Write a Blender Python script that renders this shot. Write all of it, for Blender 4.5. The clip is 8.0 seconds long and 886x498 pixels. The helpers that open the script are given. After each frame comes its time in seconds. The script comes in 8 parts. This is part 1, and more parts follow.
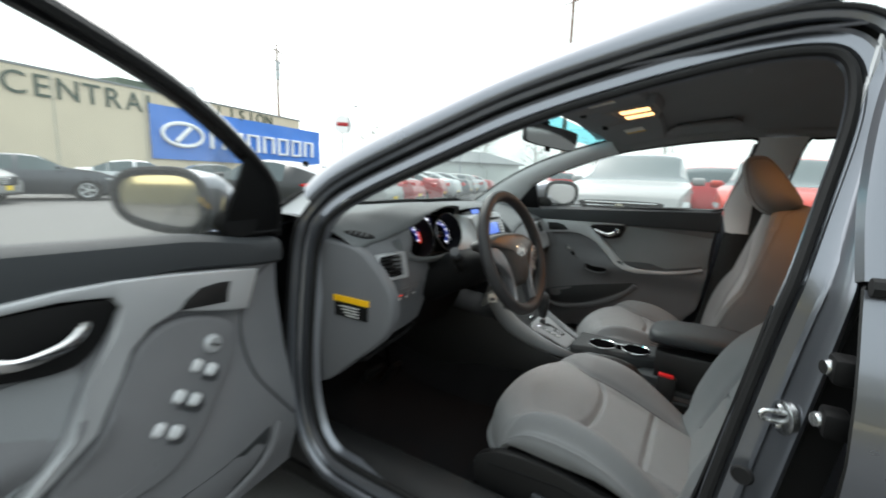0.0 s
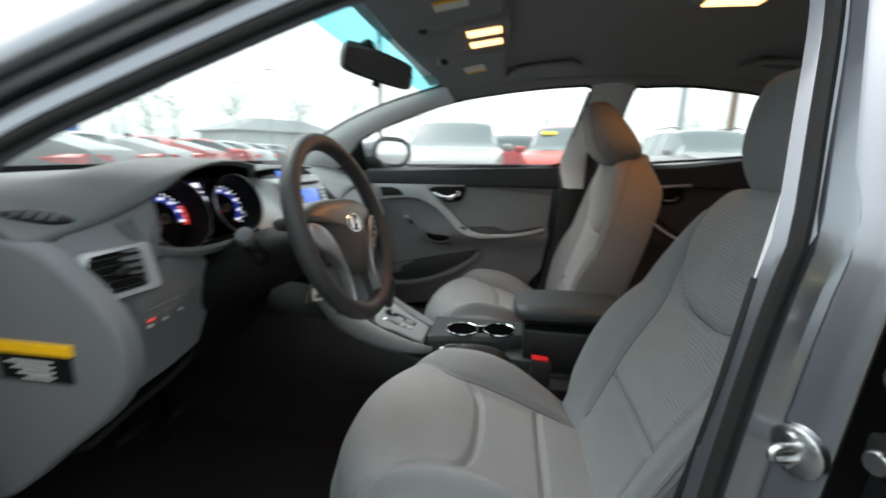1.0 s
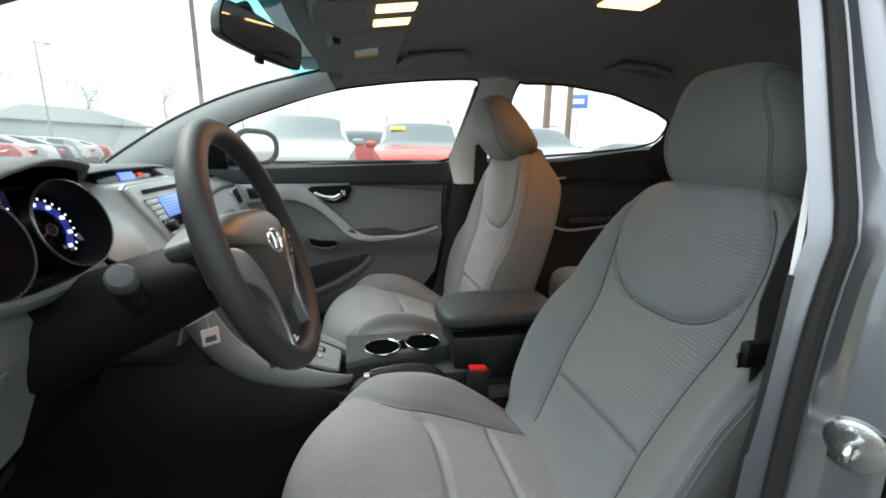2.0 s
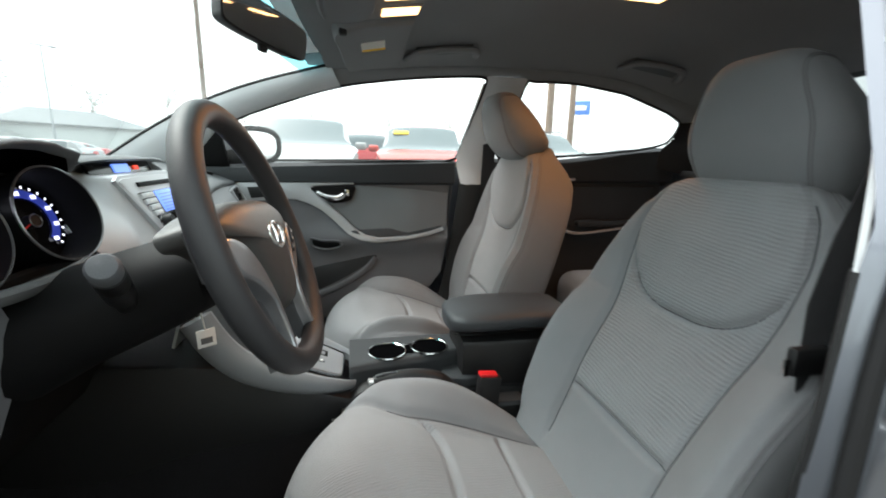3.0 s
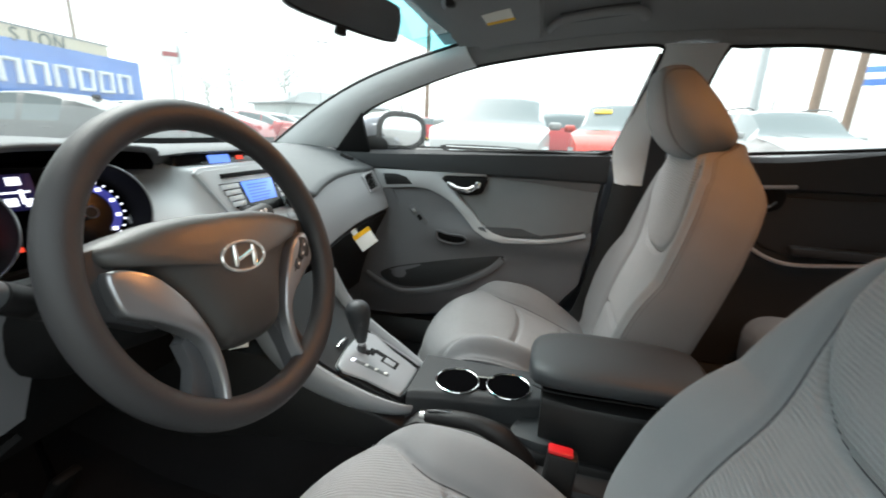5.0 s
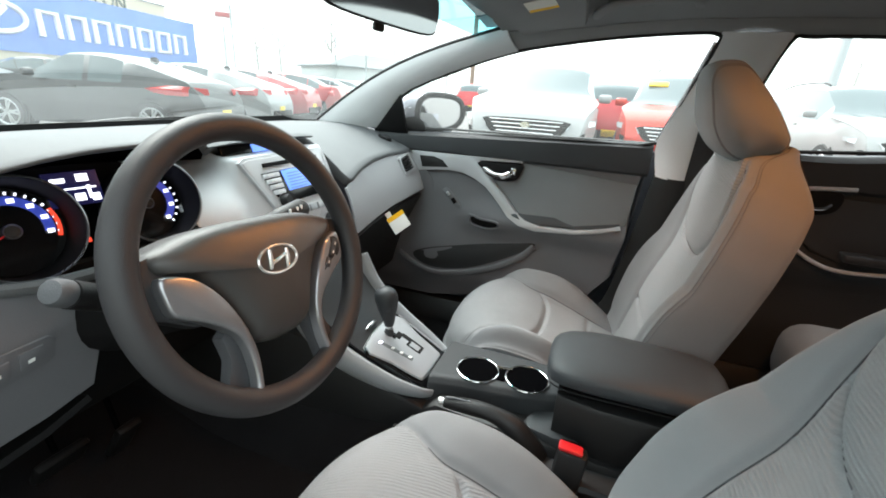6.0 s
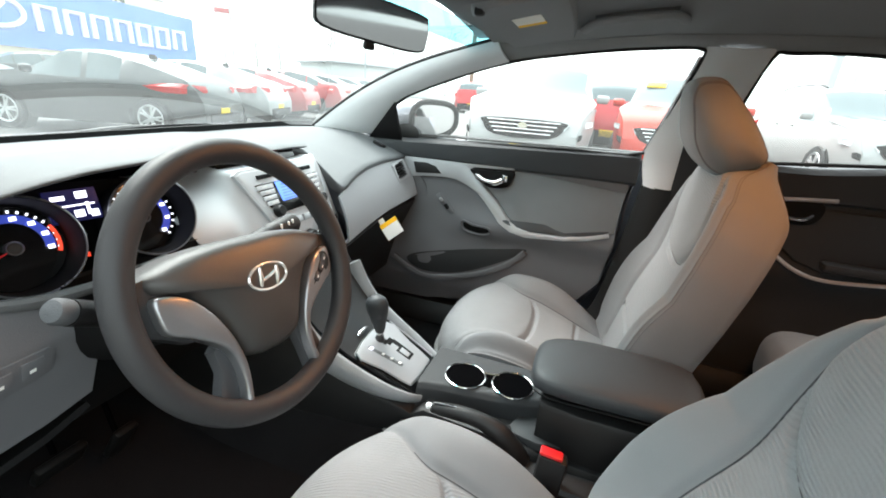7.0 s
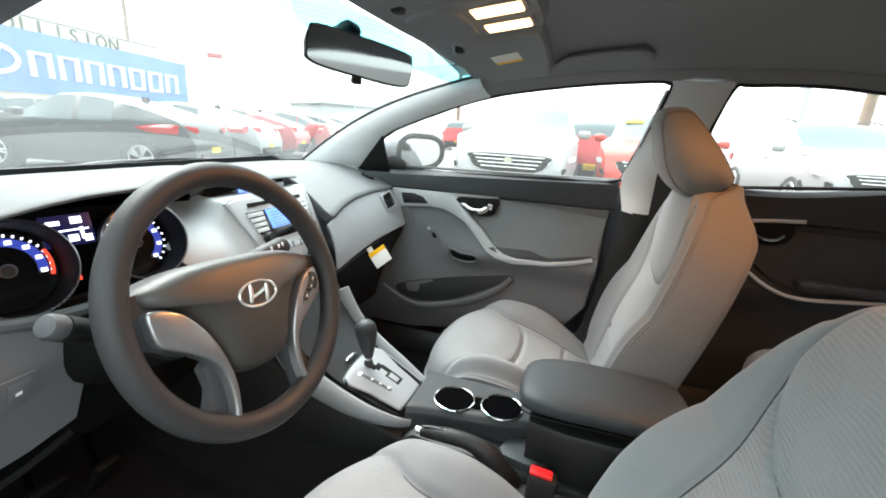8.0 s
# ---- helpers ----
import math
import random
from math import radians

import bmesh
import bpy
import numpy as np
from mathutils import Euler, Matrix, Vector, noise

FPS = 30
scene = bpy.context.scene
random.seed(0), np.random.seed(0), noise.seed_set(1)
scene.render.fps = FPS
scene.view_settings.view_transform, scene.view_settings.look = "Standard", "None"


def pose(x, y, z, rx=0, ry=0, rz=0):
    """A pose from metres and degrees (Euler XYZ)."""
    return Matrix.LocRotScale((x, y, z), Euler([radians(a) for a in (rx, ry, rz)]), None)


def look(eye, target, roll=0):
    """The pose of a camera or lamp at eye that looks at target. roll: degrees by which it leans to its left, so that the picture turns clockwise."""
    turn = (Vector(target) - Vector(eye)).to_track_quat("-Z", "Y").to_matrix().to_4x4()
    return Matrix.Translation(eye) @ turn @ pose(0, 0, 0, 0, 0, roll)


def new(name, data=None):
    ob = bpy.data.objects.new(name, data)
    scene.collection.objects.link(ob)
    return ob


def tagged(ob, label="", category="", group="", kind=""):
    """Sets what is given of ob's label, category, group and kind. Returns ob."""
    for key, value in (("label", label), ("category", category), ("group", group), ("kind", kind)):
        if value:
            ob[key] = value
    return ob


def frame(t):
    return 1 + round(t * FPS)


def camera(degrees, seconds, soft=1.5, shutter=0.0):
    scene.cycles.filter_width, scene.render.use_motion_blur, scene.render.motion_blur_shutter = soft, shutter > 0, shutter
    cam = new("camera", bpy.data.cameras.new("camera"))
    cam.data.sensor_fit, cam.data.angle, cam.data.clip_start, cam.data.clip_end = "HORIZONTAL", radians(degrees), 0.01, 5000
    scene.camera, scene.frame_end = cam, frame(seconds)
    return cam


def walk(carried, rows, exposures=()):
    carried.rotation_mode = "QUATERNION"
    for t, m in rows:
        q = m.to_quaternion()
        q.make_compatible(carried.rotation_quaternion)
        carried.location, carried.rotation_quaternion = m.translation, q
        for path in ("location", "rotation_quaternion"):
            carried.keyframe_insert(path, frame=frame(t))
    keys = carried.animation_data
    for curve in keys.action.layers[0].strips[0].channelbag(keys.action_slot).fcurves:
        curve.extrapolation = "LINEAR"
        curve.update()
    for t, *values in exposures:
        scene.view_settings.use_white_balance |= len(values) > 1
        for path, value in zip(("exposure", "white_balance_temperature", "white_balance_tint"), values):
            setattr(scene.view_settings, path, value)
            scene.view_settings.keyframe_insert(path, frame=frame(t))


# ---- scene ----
cam = camera(92.3, 8.0, 1.8, 0.5)
PATH = [
    (0, (-1.5338, -0.4527, 1.0933), (0.2152, 0.6207, 0.754), 1.82),
    (0.5, (-1.3066, -0.3863, 1.0743), (0.586, 0.3849, 0.6873), 1.48),
    (0.8, (-1.2424, -0.3651, 1.059), (0.7065, 0.2233, 0.6326), 1.55),
    (1, (-1.1679, -0.2974, 1.0306), (0.8418, -0.0082, 0.5783), 1.03),
    (1.5, (-1.0734, -0.1815, 1.0276), (0.9456, -0.3986, 0.5773), 0.64),
    (1.7, (-1.0469, -0.1439, 1.0273), (0.947, -0.5152, 0.5647), 0.72),
    (2.8, (-1.0098, -0.109, 1.0209), (0.9627, -0.5798, 0.5597), 1.0),
    (3, (-0.9844, -0.1135, 1.0034), (1.0036, -0.5419, 0.5667), 1.3),
    (3.5, (-0.918, -0.1937, 1.0104), (1.0954, -0.4192, 0.5395), 1.84),
    (4, (-0.8388, -0.2787, 1.0227), (1.1866, -0.242, 0.55), 2.15),
    (4.5, (-0.8041, -0.3225, 1.0294), (1.1961, -0.0218, 0.5434), 2.63),
    (5, (-0.7858, -0.3422, 1.0457), (1.158, 0.1411, 0.4835), 2.41),
    (5.2, (-0.7811, -0.342, 1.0572), (1.1288, 0.2293, 0.4638), 2.99),
    (6.5, (-0.79, -0.3778, 1.126), (1.0516, 0.251, 0.3902), 4.21),
    (7, (-0.7946, -0.3855, 1.1388), (1.0506, 0.244, 0.4144), 4.21),
    (7.5, (-0.8077, -0.3939, 1.1297), (1.0744, 0.2234, 0.4942), 3.29),
    (8, (-0.8228, -0.4058, 1.1229), (1.0849, 0.2065, 0.5635), 3.47),
]
EXPOSURES = [(0, 0.55), (1.0, 0.70), (1.5, 0.80), (3.0, 1.14), (4.5, 1.15), (6.5, 1.60), (8, 1.78)]
walk(cam, [(t, look(eye, target, roll)) for t, eye, target, roll in PATH], EXPOSURES)

# world and light: a bright overcast sky
SKY, SUN = 0.55, 1.0
MAP_WATTS, DOME_WATTS = 0.45, 0.75
world = bpy.data.worlds.new("overcast_sky")
scene.world = world
world.use_nodes = True
wn, wl = world.node_tree.nodes, world.node_tree.links
wn.clear()
w_out, w_bg = wn.new("ShaderNodeOutputWorld"), wn.new("ShaderNodeBackground")
w_sky, w_hsv, w_mix = wn.new("ShaderNodeTexSky"), wn.new("ShaderNodeHueSaturation"), wn.new("ShaderNodeMix")
w_sky.sky_type, w_sky.sun_disc = "NISHITA", False
w_sky.sun_elevation, w_sky.sun_rotation = radians(56), radians(32)
w_sky.air_density, w_sky.dust_density = 1.0, 6.0
w_hsv.inputs["Saturation"].default_value = 0.25
w_mix.data_type = "RGBA"
w_mix.inputs[0].default_value = 0.75
w_mix.inputs[7].default_value = (1.97, 2.28, 2.27, 1)
wl.new(w_sky.outputs[0], w_hsv.inputs["Color"])
wl.new(w_hsv.outputs[0], w_mix.inputs[6])
wl.new(w_mix.outputs[2], w_bg.inputs[0])
w_bg.inputs[1].default_value = SKY
wl.new(w_bg.outputs[0], w_out.inputs[0])
sun = new("sun", bpy.data.lights.new("sun", "SUN"))
sun.data.energy, sun.data.angle, sun.data.color = SUN, radians(25), (0.97, 0.99, 0.96)
sun.matrix_world = look((5, 8, 14), (0, 0, 0))


# ---- materials ----
def srgb(r, g, b):
    return tuple(((c / 255 + 0.055) / 1.055) ** 2.4 if c > 10 else c / 255 / 12.92 for c in (r, g, b)) + (1,)


def material(name, colour, rough=0.5, metal=0.0, grain=(), bump=0.0, vary=0.06, coat=0.0, emit=None, power=0.0, spec=0.5, bumpscale=400, stain=0.0, stainscale=6):
    """A principled material with colour variation at a fine and a coarse scale, and fine relief."""
    m = bpy.data.materials.new(name)
    m.use_nodes = True
    n, l = m.node_tree.nodes, m.node_tree.links
    b = n["Principled BSDF"]
    b.inputs["Roughness"].default_value, b.inputs["Metallic"].default_value = rough, metal
    b.inputs["Coat Weight"].default_value, b.inputs["Specular IOR Level"].default_value = coat, spec
    tc = n.new("ShaderNodeTexCoord")
    big, fine = n.new("ShaderNodeTexNoise"), n.new("ShaderNodeTexNoise")
    big.inputs["Scale"].default_value, big.inputs["Detail"].default_value = stainscale, 6
    fine.inputs["Scale"].default_value, fine.inputs["Detail"].default_value = bumpscale, 3
    l.new(tc.outputs["Object"], big.inputs["Vector"])
    l.new(tc.outputs["Object"], fine.inputs["Vector"])
    add = n.new("ShaderNodeMath")
    add.operation = "MULTIPLY_ADD"
    add.inputs[1].default_value = 0.5
    half = n.new("ShaderNodeMath")
    half.operation = "MULTIPLY"
    half.inputs[1].default_value = 0.5
    l.new(fine.outputs[0], half.inputs[0])
    l.new(big.outputs[0], add.inputs[0])
    l.new(half.outputs[0], add.inputs[2])
    ramp = n.new("ShaderNodeValToRGB")
    v = max(vary, stain)
    ramp.color_ramp.elements[0].color = tuple(c * (1 - v) for c in colour[:3]) + (1,)
    ramp.color_ramp.elements[1].color = tuple(min(1, c * (1 + v)) for c in colour[:3]) + (1,)
    ramp.color_ramp.elements[0].position, ramp.color_ramp.elements[1].position = 0.3, 0.7
    l.new(add.outputs[0], ramp.inputs[0])
    l.new(ramp.outputs[0], b.inputs["Base Color"])
    rr = n.new("ShaderNodeMapRange")
    rr.inputs[3].default_value, rr.inputs[4].default_value = max(0, rough - 0.08), min(1, rough + 0.08)
    l.new(big.outputs[0], rr.inputs[0])
    l.new(rr.outputs[0], b.inputs["Roughness"])
    if bump:
        bp = n.new("ShaderNodeBump")
        bp.inputs["Strength"].default_value, bp.inputs["Distance"].default_value = bump, 0.002
        l.new(fine.outputs[0], bp.inputs["Height"])
        l.new(bp.outputs[0], b.inputs["Normal"])
    if emit:
        b.inputs["Emission Color"].default_value, b.inputs["Emission Strength"].default_value = emit, power
    return m


def woven(name, colour, stripe=0.0, along=(0, 0, 0)):
    """Seat cloth: fine weave relief, soft mottling and, where asked, raised wavy ribs."""
    m = material(name, colour, 0.93, bump=0.5, vary=0.07, bumpscale=900, spec=0.15, stainscale=9)
    b = m.node_tree.nodes["Principled BSDF"]
    b.inputs["Sheen Weight"].default_value, b.inputs["Sheen Roughness"].default_value = 0.1, 0.5
    if stripe:
        n, l = m.node_tree.nodes, m.node_tree.links
        tc, mp, wv = n.new("ShaderNodeTexCoord"), n.new("ShaderNodeMapping"), n.new("ShaderNodeTexWave")
        mp.inputs["Rotation"].default_value = along
        wv.wave_type, wv.bands_direction = "BANDS", "Y"
        wv.inputs["Scale"].default_value, wv.inputs["Distortion"].default_value = 52, 6.0
        wv.inputs["Detail"].default_value, wv.inputs["Detail Scale"].default_value = 1.0, 0.25
        l.new(tc.outputs["Object"], mp.inputs[0])
        l.new(mp.outputs[0], wv.inputs[0])
        patch, soft, ribs = n.new("ShaderNodeTexNoise"), n.new("ShaderNodeMapRange"), n.new("ShaderNodeMath")
        patch.inputs["Scale"].default_value, patch.inputs["Detail"].default_value = 16, 2
        soft.inputs[1].default_value, soft.inputs[2].default_value, soft.inputs[3].default_value = 0.38, 0.62, 0.15
        ribs.operation = "MULTIPLY"
        l.new(tc.outputs["Object"], patch.inputs["Vector"])
        l.new(patch.outputs[0], soft.inputs[0])
        l.new(wv.outputs[1], ribs.inputs[0])
        l.new(soft.outputs[0], ribs.inputs[1])
        old = b.inputs["Base Color"].links[0].from_socket
        mx = n.new("ShaderNodeMix")
        mx.data_type, mx.blend_type = "RGBA", "MULTIPLY"
        rp = n.new("ShaderNodeValToRGB")
        rp.color_ramp.elements[0].color = (1 - stripe, 1 - stripe, 1 - stripe, 1)
        rp.color_ramp.elements[1].color = (1, 1, 1, 1)
        rp.color_ramp.elements[0].position, rp.color_ramp.elements[1].position = 0.15, 0.6
        l.new(wv.outputs[1], rp.inputs[0])
        mx.inputs[0].default_value = 1
        l.new(old, mx.inputs[6])
        l.new(rp.outputs[0], mx.inputs[7])
        l.new(mx.outputs[2], b.inputs["Base Color"])
        bp = n.new("ShaderNodeBump")
        bp.inputs["Strength"].default_value, bp.inputs["Distance"].default_value = 0.42, 0.003
        l.new(ribs.outputs[0], bp.inputs["Height"])
        l.new(b.inputs["Normal"].links[0].from_socket, bp.inputs["Normal"])
        l.new(bp.outputs[0], b.inputs["Normal"])
    return m


def glass(name, tint=(1, 1, 1, 1), veil=0.0):
    """Thin sheet glass: clear with a Fresnel gloss and a pale film that imitates veiling glare."""
    m = bpy.data.materials.new(name)
    m.use_nodes = True
    n, l = m.node_tree.nodes, m.node_tree.links
    n.clear()
    out, mix, tr, gl, fr = (n.new("ShaderNode" + k) for k in ("OutputMaterial", "MixShader", "BsdfTransparent", "BsdfGlossy", "Fresnel"))
    tr.inputs[0].default_value = tint
    gl.inputs["Roughness"].default_value = 0.02
    fr.inputs[0].default_value = 1.45
    sc = n.new("ShaderNodeMath")
    sc.operation = "MULTIPLY"
    sc.inputs[1].default_value = 0.4
    l.new(fr.outputs[0], sc.inputs[0])
    l.new(sc.outputs[0], mix.inputs[0])
    l.new(tr.outputs[0], mix.inputs[1])
    l.new(gl.outputs[0], mix.inputs[2])
    l.new(mix.outputs[0], out.inputs[0])
    if veil:
        film, back, coat, noise, amount = (n.new("ShaderNode" + k) for k in ("BsdfDiffuse", "BsdfTranslucent", "MixShader", "TexNoise", "MapRange"))
        both = n.new("ShaderNodeMixShader")
        both.inputs[0].default_value = 0.75
        noise.inputs["Scale"].default_value, noise.inputs["Detail"].default_value = 3.0, 6
        amount.inputs[3].default_value, amount.inputs[4].default_value = veil * 0.6, veil * 1.4
        for b in (film, back):
            b.inputs[0].default_value = (0.72, 0.75, 0.74, 1)
        l.new(film.outputs[0], both.inputs[1])
        l.new(back.outputs[0], both.inputs[2])
        l.new(noise.outputs[0], amount.inputs[0])
        l.new(amount.outputs[0], coat.inputs[0])
        l.new(mix.outputs[0], coat.inputs[1])
        l.new(both.outputs[0], coat.inputs[2])
        l.new(coat.outputs[0], out.inputs[0])
    return m


M_PAINT = material("grey_metallic_paint", srgb(122, 125, 132), 0.30, 0.80, coat=0.6, vary=0.05, bumpscale=1500, stainscale=3)
M_DASH = material("charcoal_dash_skin", srgb(95, 98, 100), 0.70, bump=0.35, bumpscale=700, vary=0.08, spec=0.34)
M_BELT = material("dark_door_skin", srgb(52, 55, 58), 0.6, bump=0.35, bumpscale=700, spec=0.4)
M_GREY = material("light_grey_plastic", srgb(105, 106, 109), 0.66, bump=0.3, bumpscale=700, spec=0.26)
M_LOWER = material("pale_grey_dash_plastic", srgb(160, 162, 165), 0.62, bump=0.3, bumpscale=700, spec=0.35)
M_PILLAR = material("pale_pillar_trim", srgb(214, 216, 218), 0.7, bump=0.25, bumpscale=600, spec=0.3)
M_BLACK = material("black_plastic", srgb(20, 20, 21), 0.5, bump=0.3, bumpscale=700, spec=0.4)
M_TIP = material("dark_grey_stalk_plastic", srgb(62, 63, 66), 0.5, bump=0.2, bumpscale=700, spec=0.4)
M_KNURL = material("grey_stalk_tip_plastic", srgb(78, 80, 83), 0.6, bump=0.3, bumpscale=600, spec=0.3)
M_DEEP = material("deep_black_plastic", srgb(15, 15, 16), 0.65, vary=0.1, spec=0.2)
M_GLOSS = material("gloss_black", srgb(12, 12, 13), 0.12, spec=0.5)
M_SILVER = material("satin_silver_paint", srgb(176, 178, 181), 0.38, 0.35, vary=0.04, bumpscale=900)
M_CHROME = material("chrome", srgb(215, 215, 216), 0.12, 1.0, vary=0.02)
M_STEEL = material("bright_zinc_steel", srgb(200, 202, 203), 0.25, 1.0, vary=0.08, bump=0.2)
M_RUBBER = material("black_rubber_seal", srgb(26, 26, 27), 0.7, bump=0.2, spec=0.3)
M_CARPET = material("black_carpet", srgb(29, 28, 29), 1.0, bump=1.0, bumpscale=500, vary=0.25, spec=0.05)
M_ROOF = material("grey_headliner_cloth", srgb(140, 141, 142), 0.97, bump=0.4, bumpscale=800, spec=0.1)
M_WHEEL = material("soft_black_wheel_skin", srgb(44, 44, 46), 0.50, bump=0.25, bumpscale=900, spec=0.42)
M_BADGE = material("bright_badge_chrome", srgb(232, 232, 230), 0.22, 0.75, vary=0.02)
M_HUB = material("soft_dark_hub_skin", srgb(55, 54, 53), 0.42, bump=0.25, bumpscale=900, spec=0.6)
M_STACK = material("satin_stack_paint", srgb(198, 201, 204), 0.55, 0.20, vary=0.03, bumpscale=900)
# near-black without gloss: deep shade painted as colour
M_VOID = material("matt_shade_black", srgb(7, 7, 8), 1.0, vary=0.1, spec=0.0)
M_SPOKE = material("satin_silver_spoke", srgb(150, 151, 154), 0.30, 0.75, vary=0.04, bumpscale=900)
M_RADIO = material("grey_radio_plastic", srgb(214, 216, 219), 0.4, 0.1, vary=0.04, bumpscale=900)
M_SATIN = material("satin_console_silver", srgb(150, 152, 155), 0.42, 0.25, vary=0.04, bumpscale=900)
M_PANEL = material("charcoal_console_plastic", srgb(48, 50, 52), 0.55, bump=0.3, bumpscale=700, spec=0.35)
M_LEATHER = material("black_vinyl", srgb(50, 53, 56), 0.5, bump=0.4, bumpscale=450, spec=0.4)
M_CLOTH = woven("grey_seat_cloth", srgb(123, 124, 126))
M_RIB = woven("ribbed_grey_seat_cloth", srgb(130, 131, 133), 0.045, (0, 0, radians(72)))
M_RIBB = woven("ribbed_grey_back_cloth", srgb(130, 131, 133), 0.045, (radians(90), 0, 0.06))
M_INSERT = woven("grey_door_cloth", srgb(124, 127, 130))
M_SEAM = material("deep_seam_thread", srgb(72, 72, 74), 0.95, spec=0.1)
M_STITCH = material("dark_seam", srgb(106, 106, 108), 0.9)
M_RED = material("red_buckle_plastic", srgb(205, 30, 35), 0.4)
M_BELTWEB = material("charcoal_belt_webbing", srgb(45, 45, 47), 0.85, bump=0.5, bumpscale=900)
M_WHITE = material("white_card", srgb(238, 238, 235), 0.7, vary=0.02)
M_YELLOW = material("yellow_card", srgb(250, 190, 10), 0.6, vary=0.03)
M_LABEL = material("cream_label_paper", srgb(232, 229, 218), 0.7, vary=0.03)
M_MIRROR = material("mirror_silver", (0.9, 0.9, 0.9, 1), 0.02, 1.0, vary=0.0)
# the last value sets the diffuse film that imitates glare and haze
M_GLASS = glass("window_glass", (0.97, 0.985, 0.98, 1), 0.03)
M_SHIELD = glass("veiled_windshield_glass", (0.915, 0.985, 0.97, 1), 0.050)
M_BAND = glass("blue_green_shade_band", (0.25, 0.72, 0.80, 1))
M_CARGLASS = material("tinted_car_glass", srgb(78, 90, 93), 0.06, 0.0, spec=0.45, vary=0.03)
M_LAMP = material("warm_lamp_lens", (0.9, 0.8, 0.6, 1), 0.4, emit=(1, 0.56, 0.22, 1), power=2.0)
M_BLUE = material("blue_display", (0.05, 0.08, 0.4, 1), 0.3, emit=(0.06, 0.10, 0.75, 1), power=0.13)
M_NIGHT = material("dark_blue_display", (0.01, 0.012, 0.06, 1), 0.2, emit=(0.05, 0.05, 0.30, 1), power=0.04)
M_LCD = material("pale_blue_display", (0.1, 0.2, 0.5, 1), 0.3, emit=(0.13, 0.27, 1.0, 1), power=0.6)
M_GLOWW = material("white_dial_marks", (0.8, 0.8, 0.9, 1), 0.5, emit=(0.85, 0.88, 1.0, 1), power=0.9)
M_GLOWR = material("red_dial_marks", (0.6, 0.03, 0.02, 1), 0.5, emit=(1.0, 0.07, 0.03, 1), power=0.45)
M_GLOWG = material("green_lamp", (0.02, 0.4, 0.05, 1), 0.5, emit=(0.05, 1.0, 0.2, 1), power=1.0)


# ---- mesh helpers ----
TF = Matrix()


def finish(bm, angle=38):
    bm.normal_update()
    for f in bm.faces:
        f.smooth = True
    for e in bm.edges:
        e.smooth = len(e.link_faces) == 2 and e.calc_face_angle(0) < radians(angle)


def part(name, bm, mat, parent=None, label="", m=None, angle=38):
    """Links a bmesh as one mesh object, under a thing or a part."""
    t = TF if m is None else m
    bm.transform(t)
    if t.determinant() < 0:
        bmesh.ops.reverse_faces(bm, faces=bm.faces)
    finish(bm, angle)
    me = bpy.data.meshes.new(name)
    bm.to_mesh(me)
    bm.free()
    for one in mat if isinstance(mat, (list, tuple)) else [mat]:
        me.materials.append(one)
    ob = new(name, me)
    if parent:
        ob.parent = parent
        if parent.type == "EMPTY":
            ob.matrix_parent_inverse = Matrix.Translation(-parent.location)
    if label:
        ob["label"] = label
    return ob


def thing(name, label, category, at=(0, 0, 0), group="", kind=""):
    """An empty at a thing's base, for its parts."""
    ob = new(name)
    ob.location = TF @ Vector(at)
    return tagged(ob, label, category, group, kind)


def bm_new():
    return bmesh.new()


def rbox(c, s, bevel=0.004, seg=2, rot=None):
    """A box with rounded edges: centre, full sizes."""
    bm = bmesh.new()
    bmesh.ops.create_cube(bm, size=1)
    bmesh.ops.scale(bm, vec=s, verts=bm.verts)
    if bevel:
        bmesh.ops.bevel(bm, geom=bm.edges[:], offset=min(bevel, min(s) * 0.49), segments=seg, profile=0.5, affect="EDGES", clamp_overlap=True)
    m = Matrix.Translation(c) @ (rot.to_4x4() if rot is not None else Matrix())
    bm.transform(m)
    return bm


def join(*bms):
    """Pieces of one part in one bmesh."""
    me = bpy.data.meshes.new("tmp")
    out = bms[0]
    for b in bms[1:]:
        b.to_mesh(me)
        out.from_mesh(me)
        b.free()
    bpy.data.meshes.remove(me)
    return out


def smooth_path(pts, n=6, closed=False):
    """Catmull-Rom through the points."""
    p = [Vector(q) for q in pts]
    k = len(p)
    out = []
    for i in range(k if closed else k - 1):
        a, b, c, d = (p[(i - 1) % k] if closed or i else p[0], p[i], p[(i + 1) % k], p[(i + 2) % k] if closed or i + 2 < k else p[-1])
        for j in range(n):
            t = j / n
            out.append(0.5 * (2 * b + (c - a) * t + (2 * a - 5 * b + 4 * c - d) * t * t + (3 * b - a - 3 * c + d) * t ** 3))
    if not closed:
        out.append(p[-1])
    return out


def tube(pts, r, n=10, closed=False, flat=1.0, side=None):
    """A tube along points; r may be a list; flat squashes it across side."""
    p = [Vector(q) for q in pts]
    k = len(p)
    bm = bmesh.new()
    rings = []
    up = Vector(side) if side else None
    for i in range(k):
        t = (p[(i + 1) % k] - p[i - 1]) if closed else (p[min(i + 1, k - 1)] - p[max(i - 1, 0)])
        t.normalize()
        if up is None:
            up = t.orthogonal()
        up = (up - t * up.dot(t)).normalized()
        w = t.cross(up)
        rr = r[i] if isinstance(r, (list, tuple)) else r
        rings.append([bm.verts.new(p[i] + rr * (math.cos(a) * up * flat + math.sin(a) * w)) for a in (2 * math.pi * j / n for j in range(n))])
    skin(bm, rings, closed, True)
    return bm


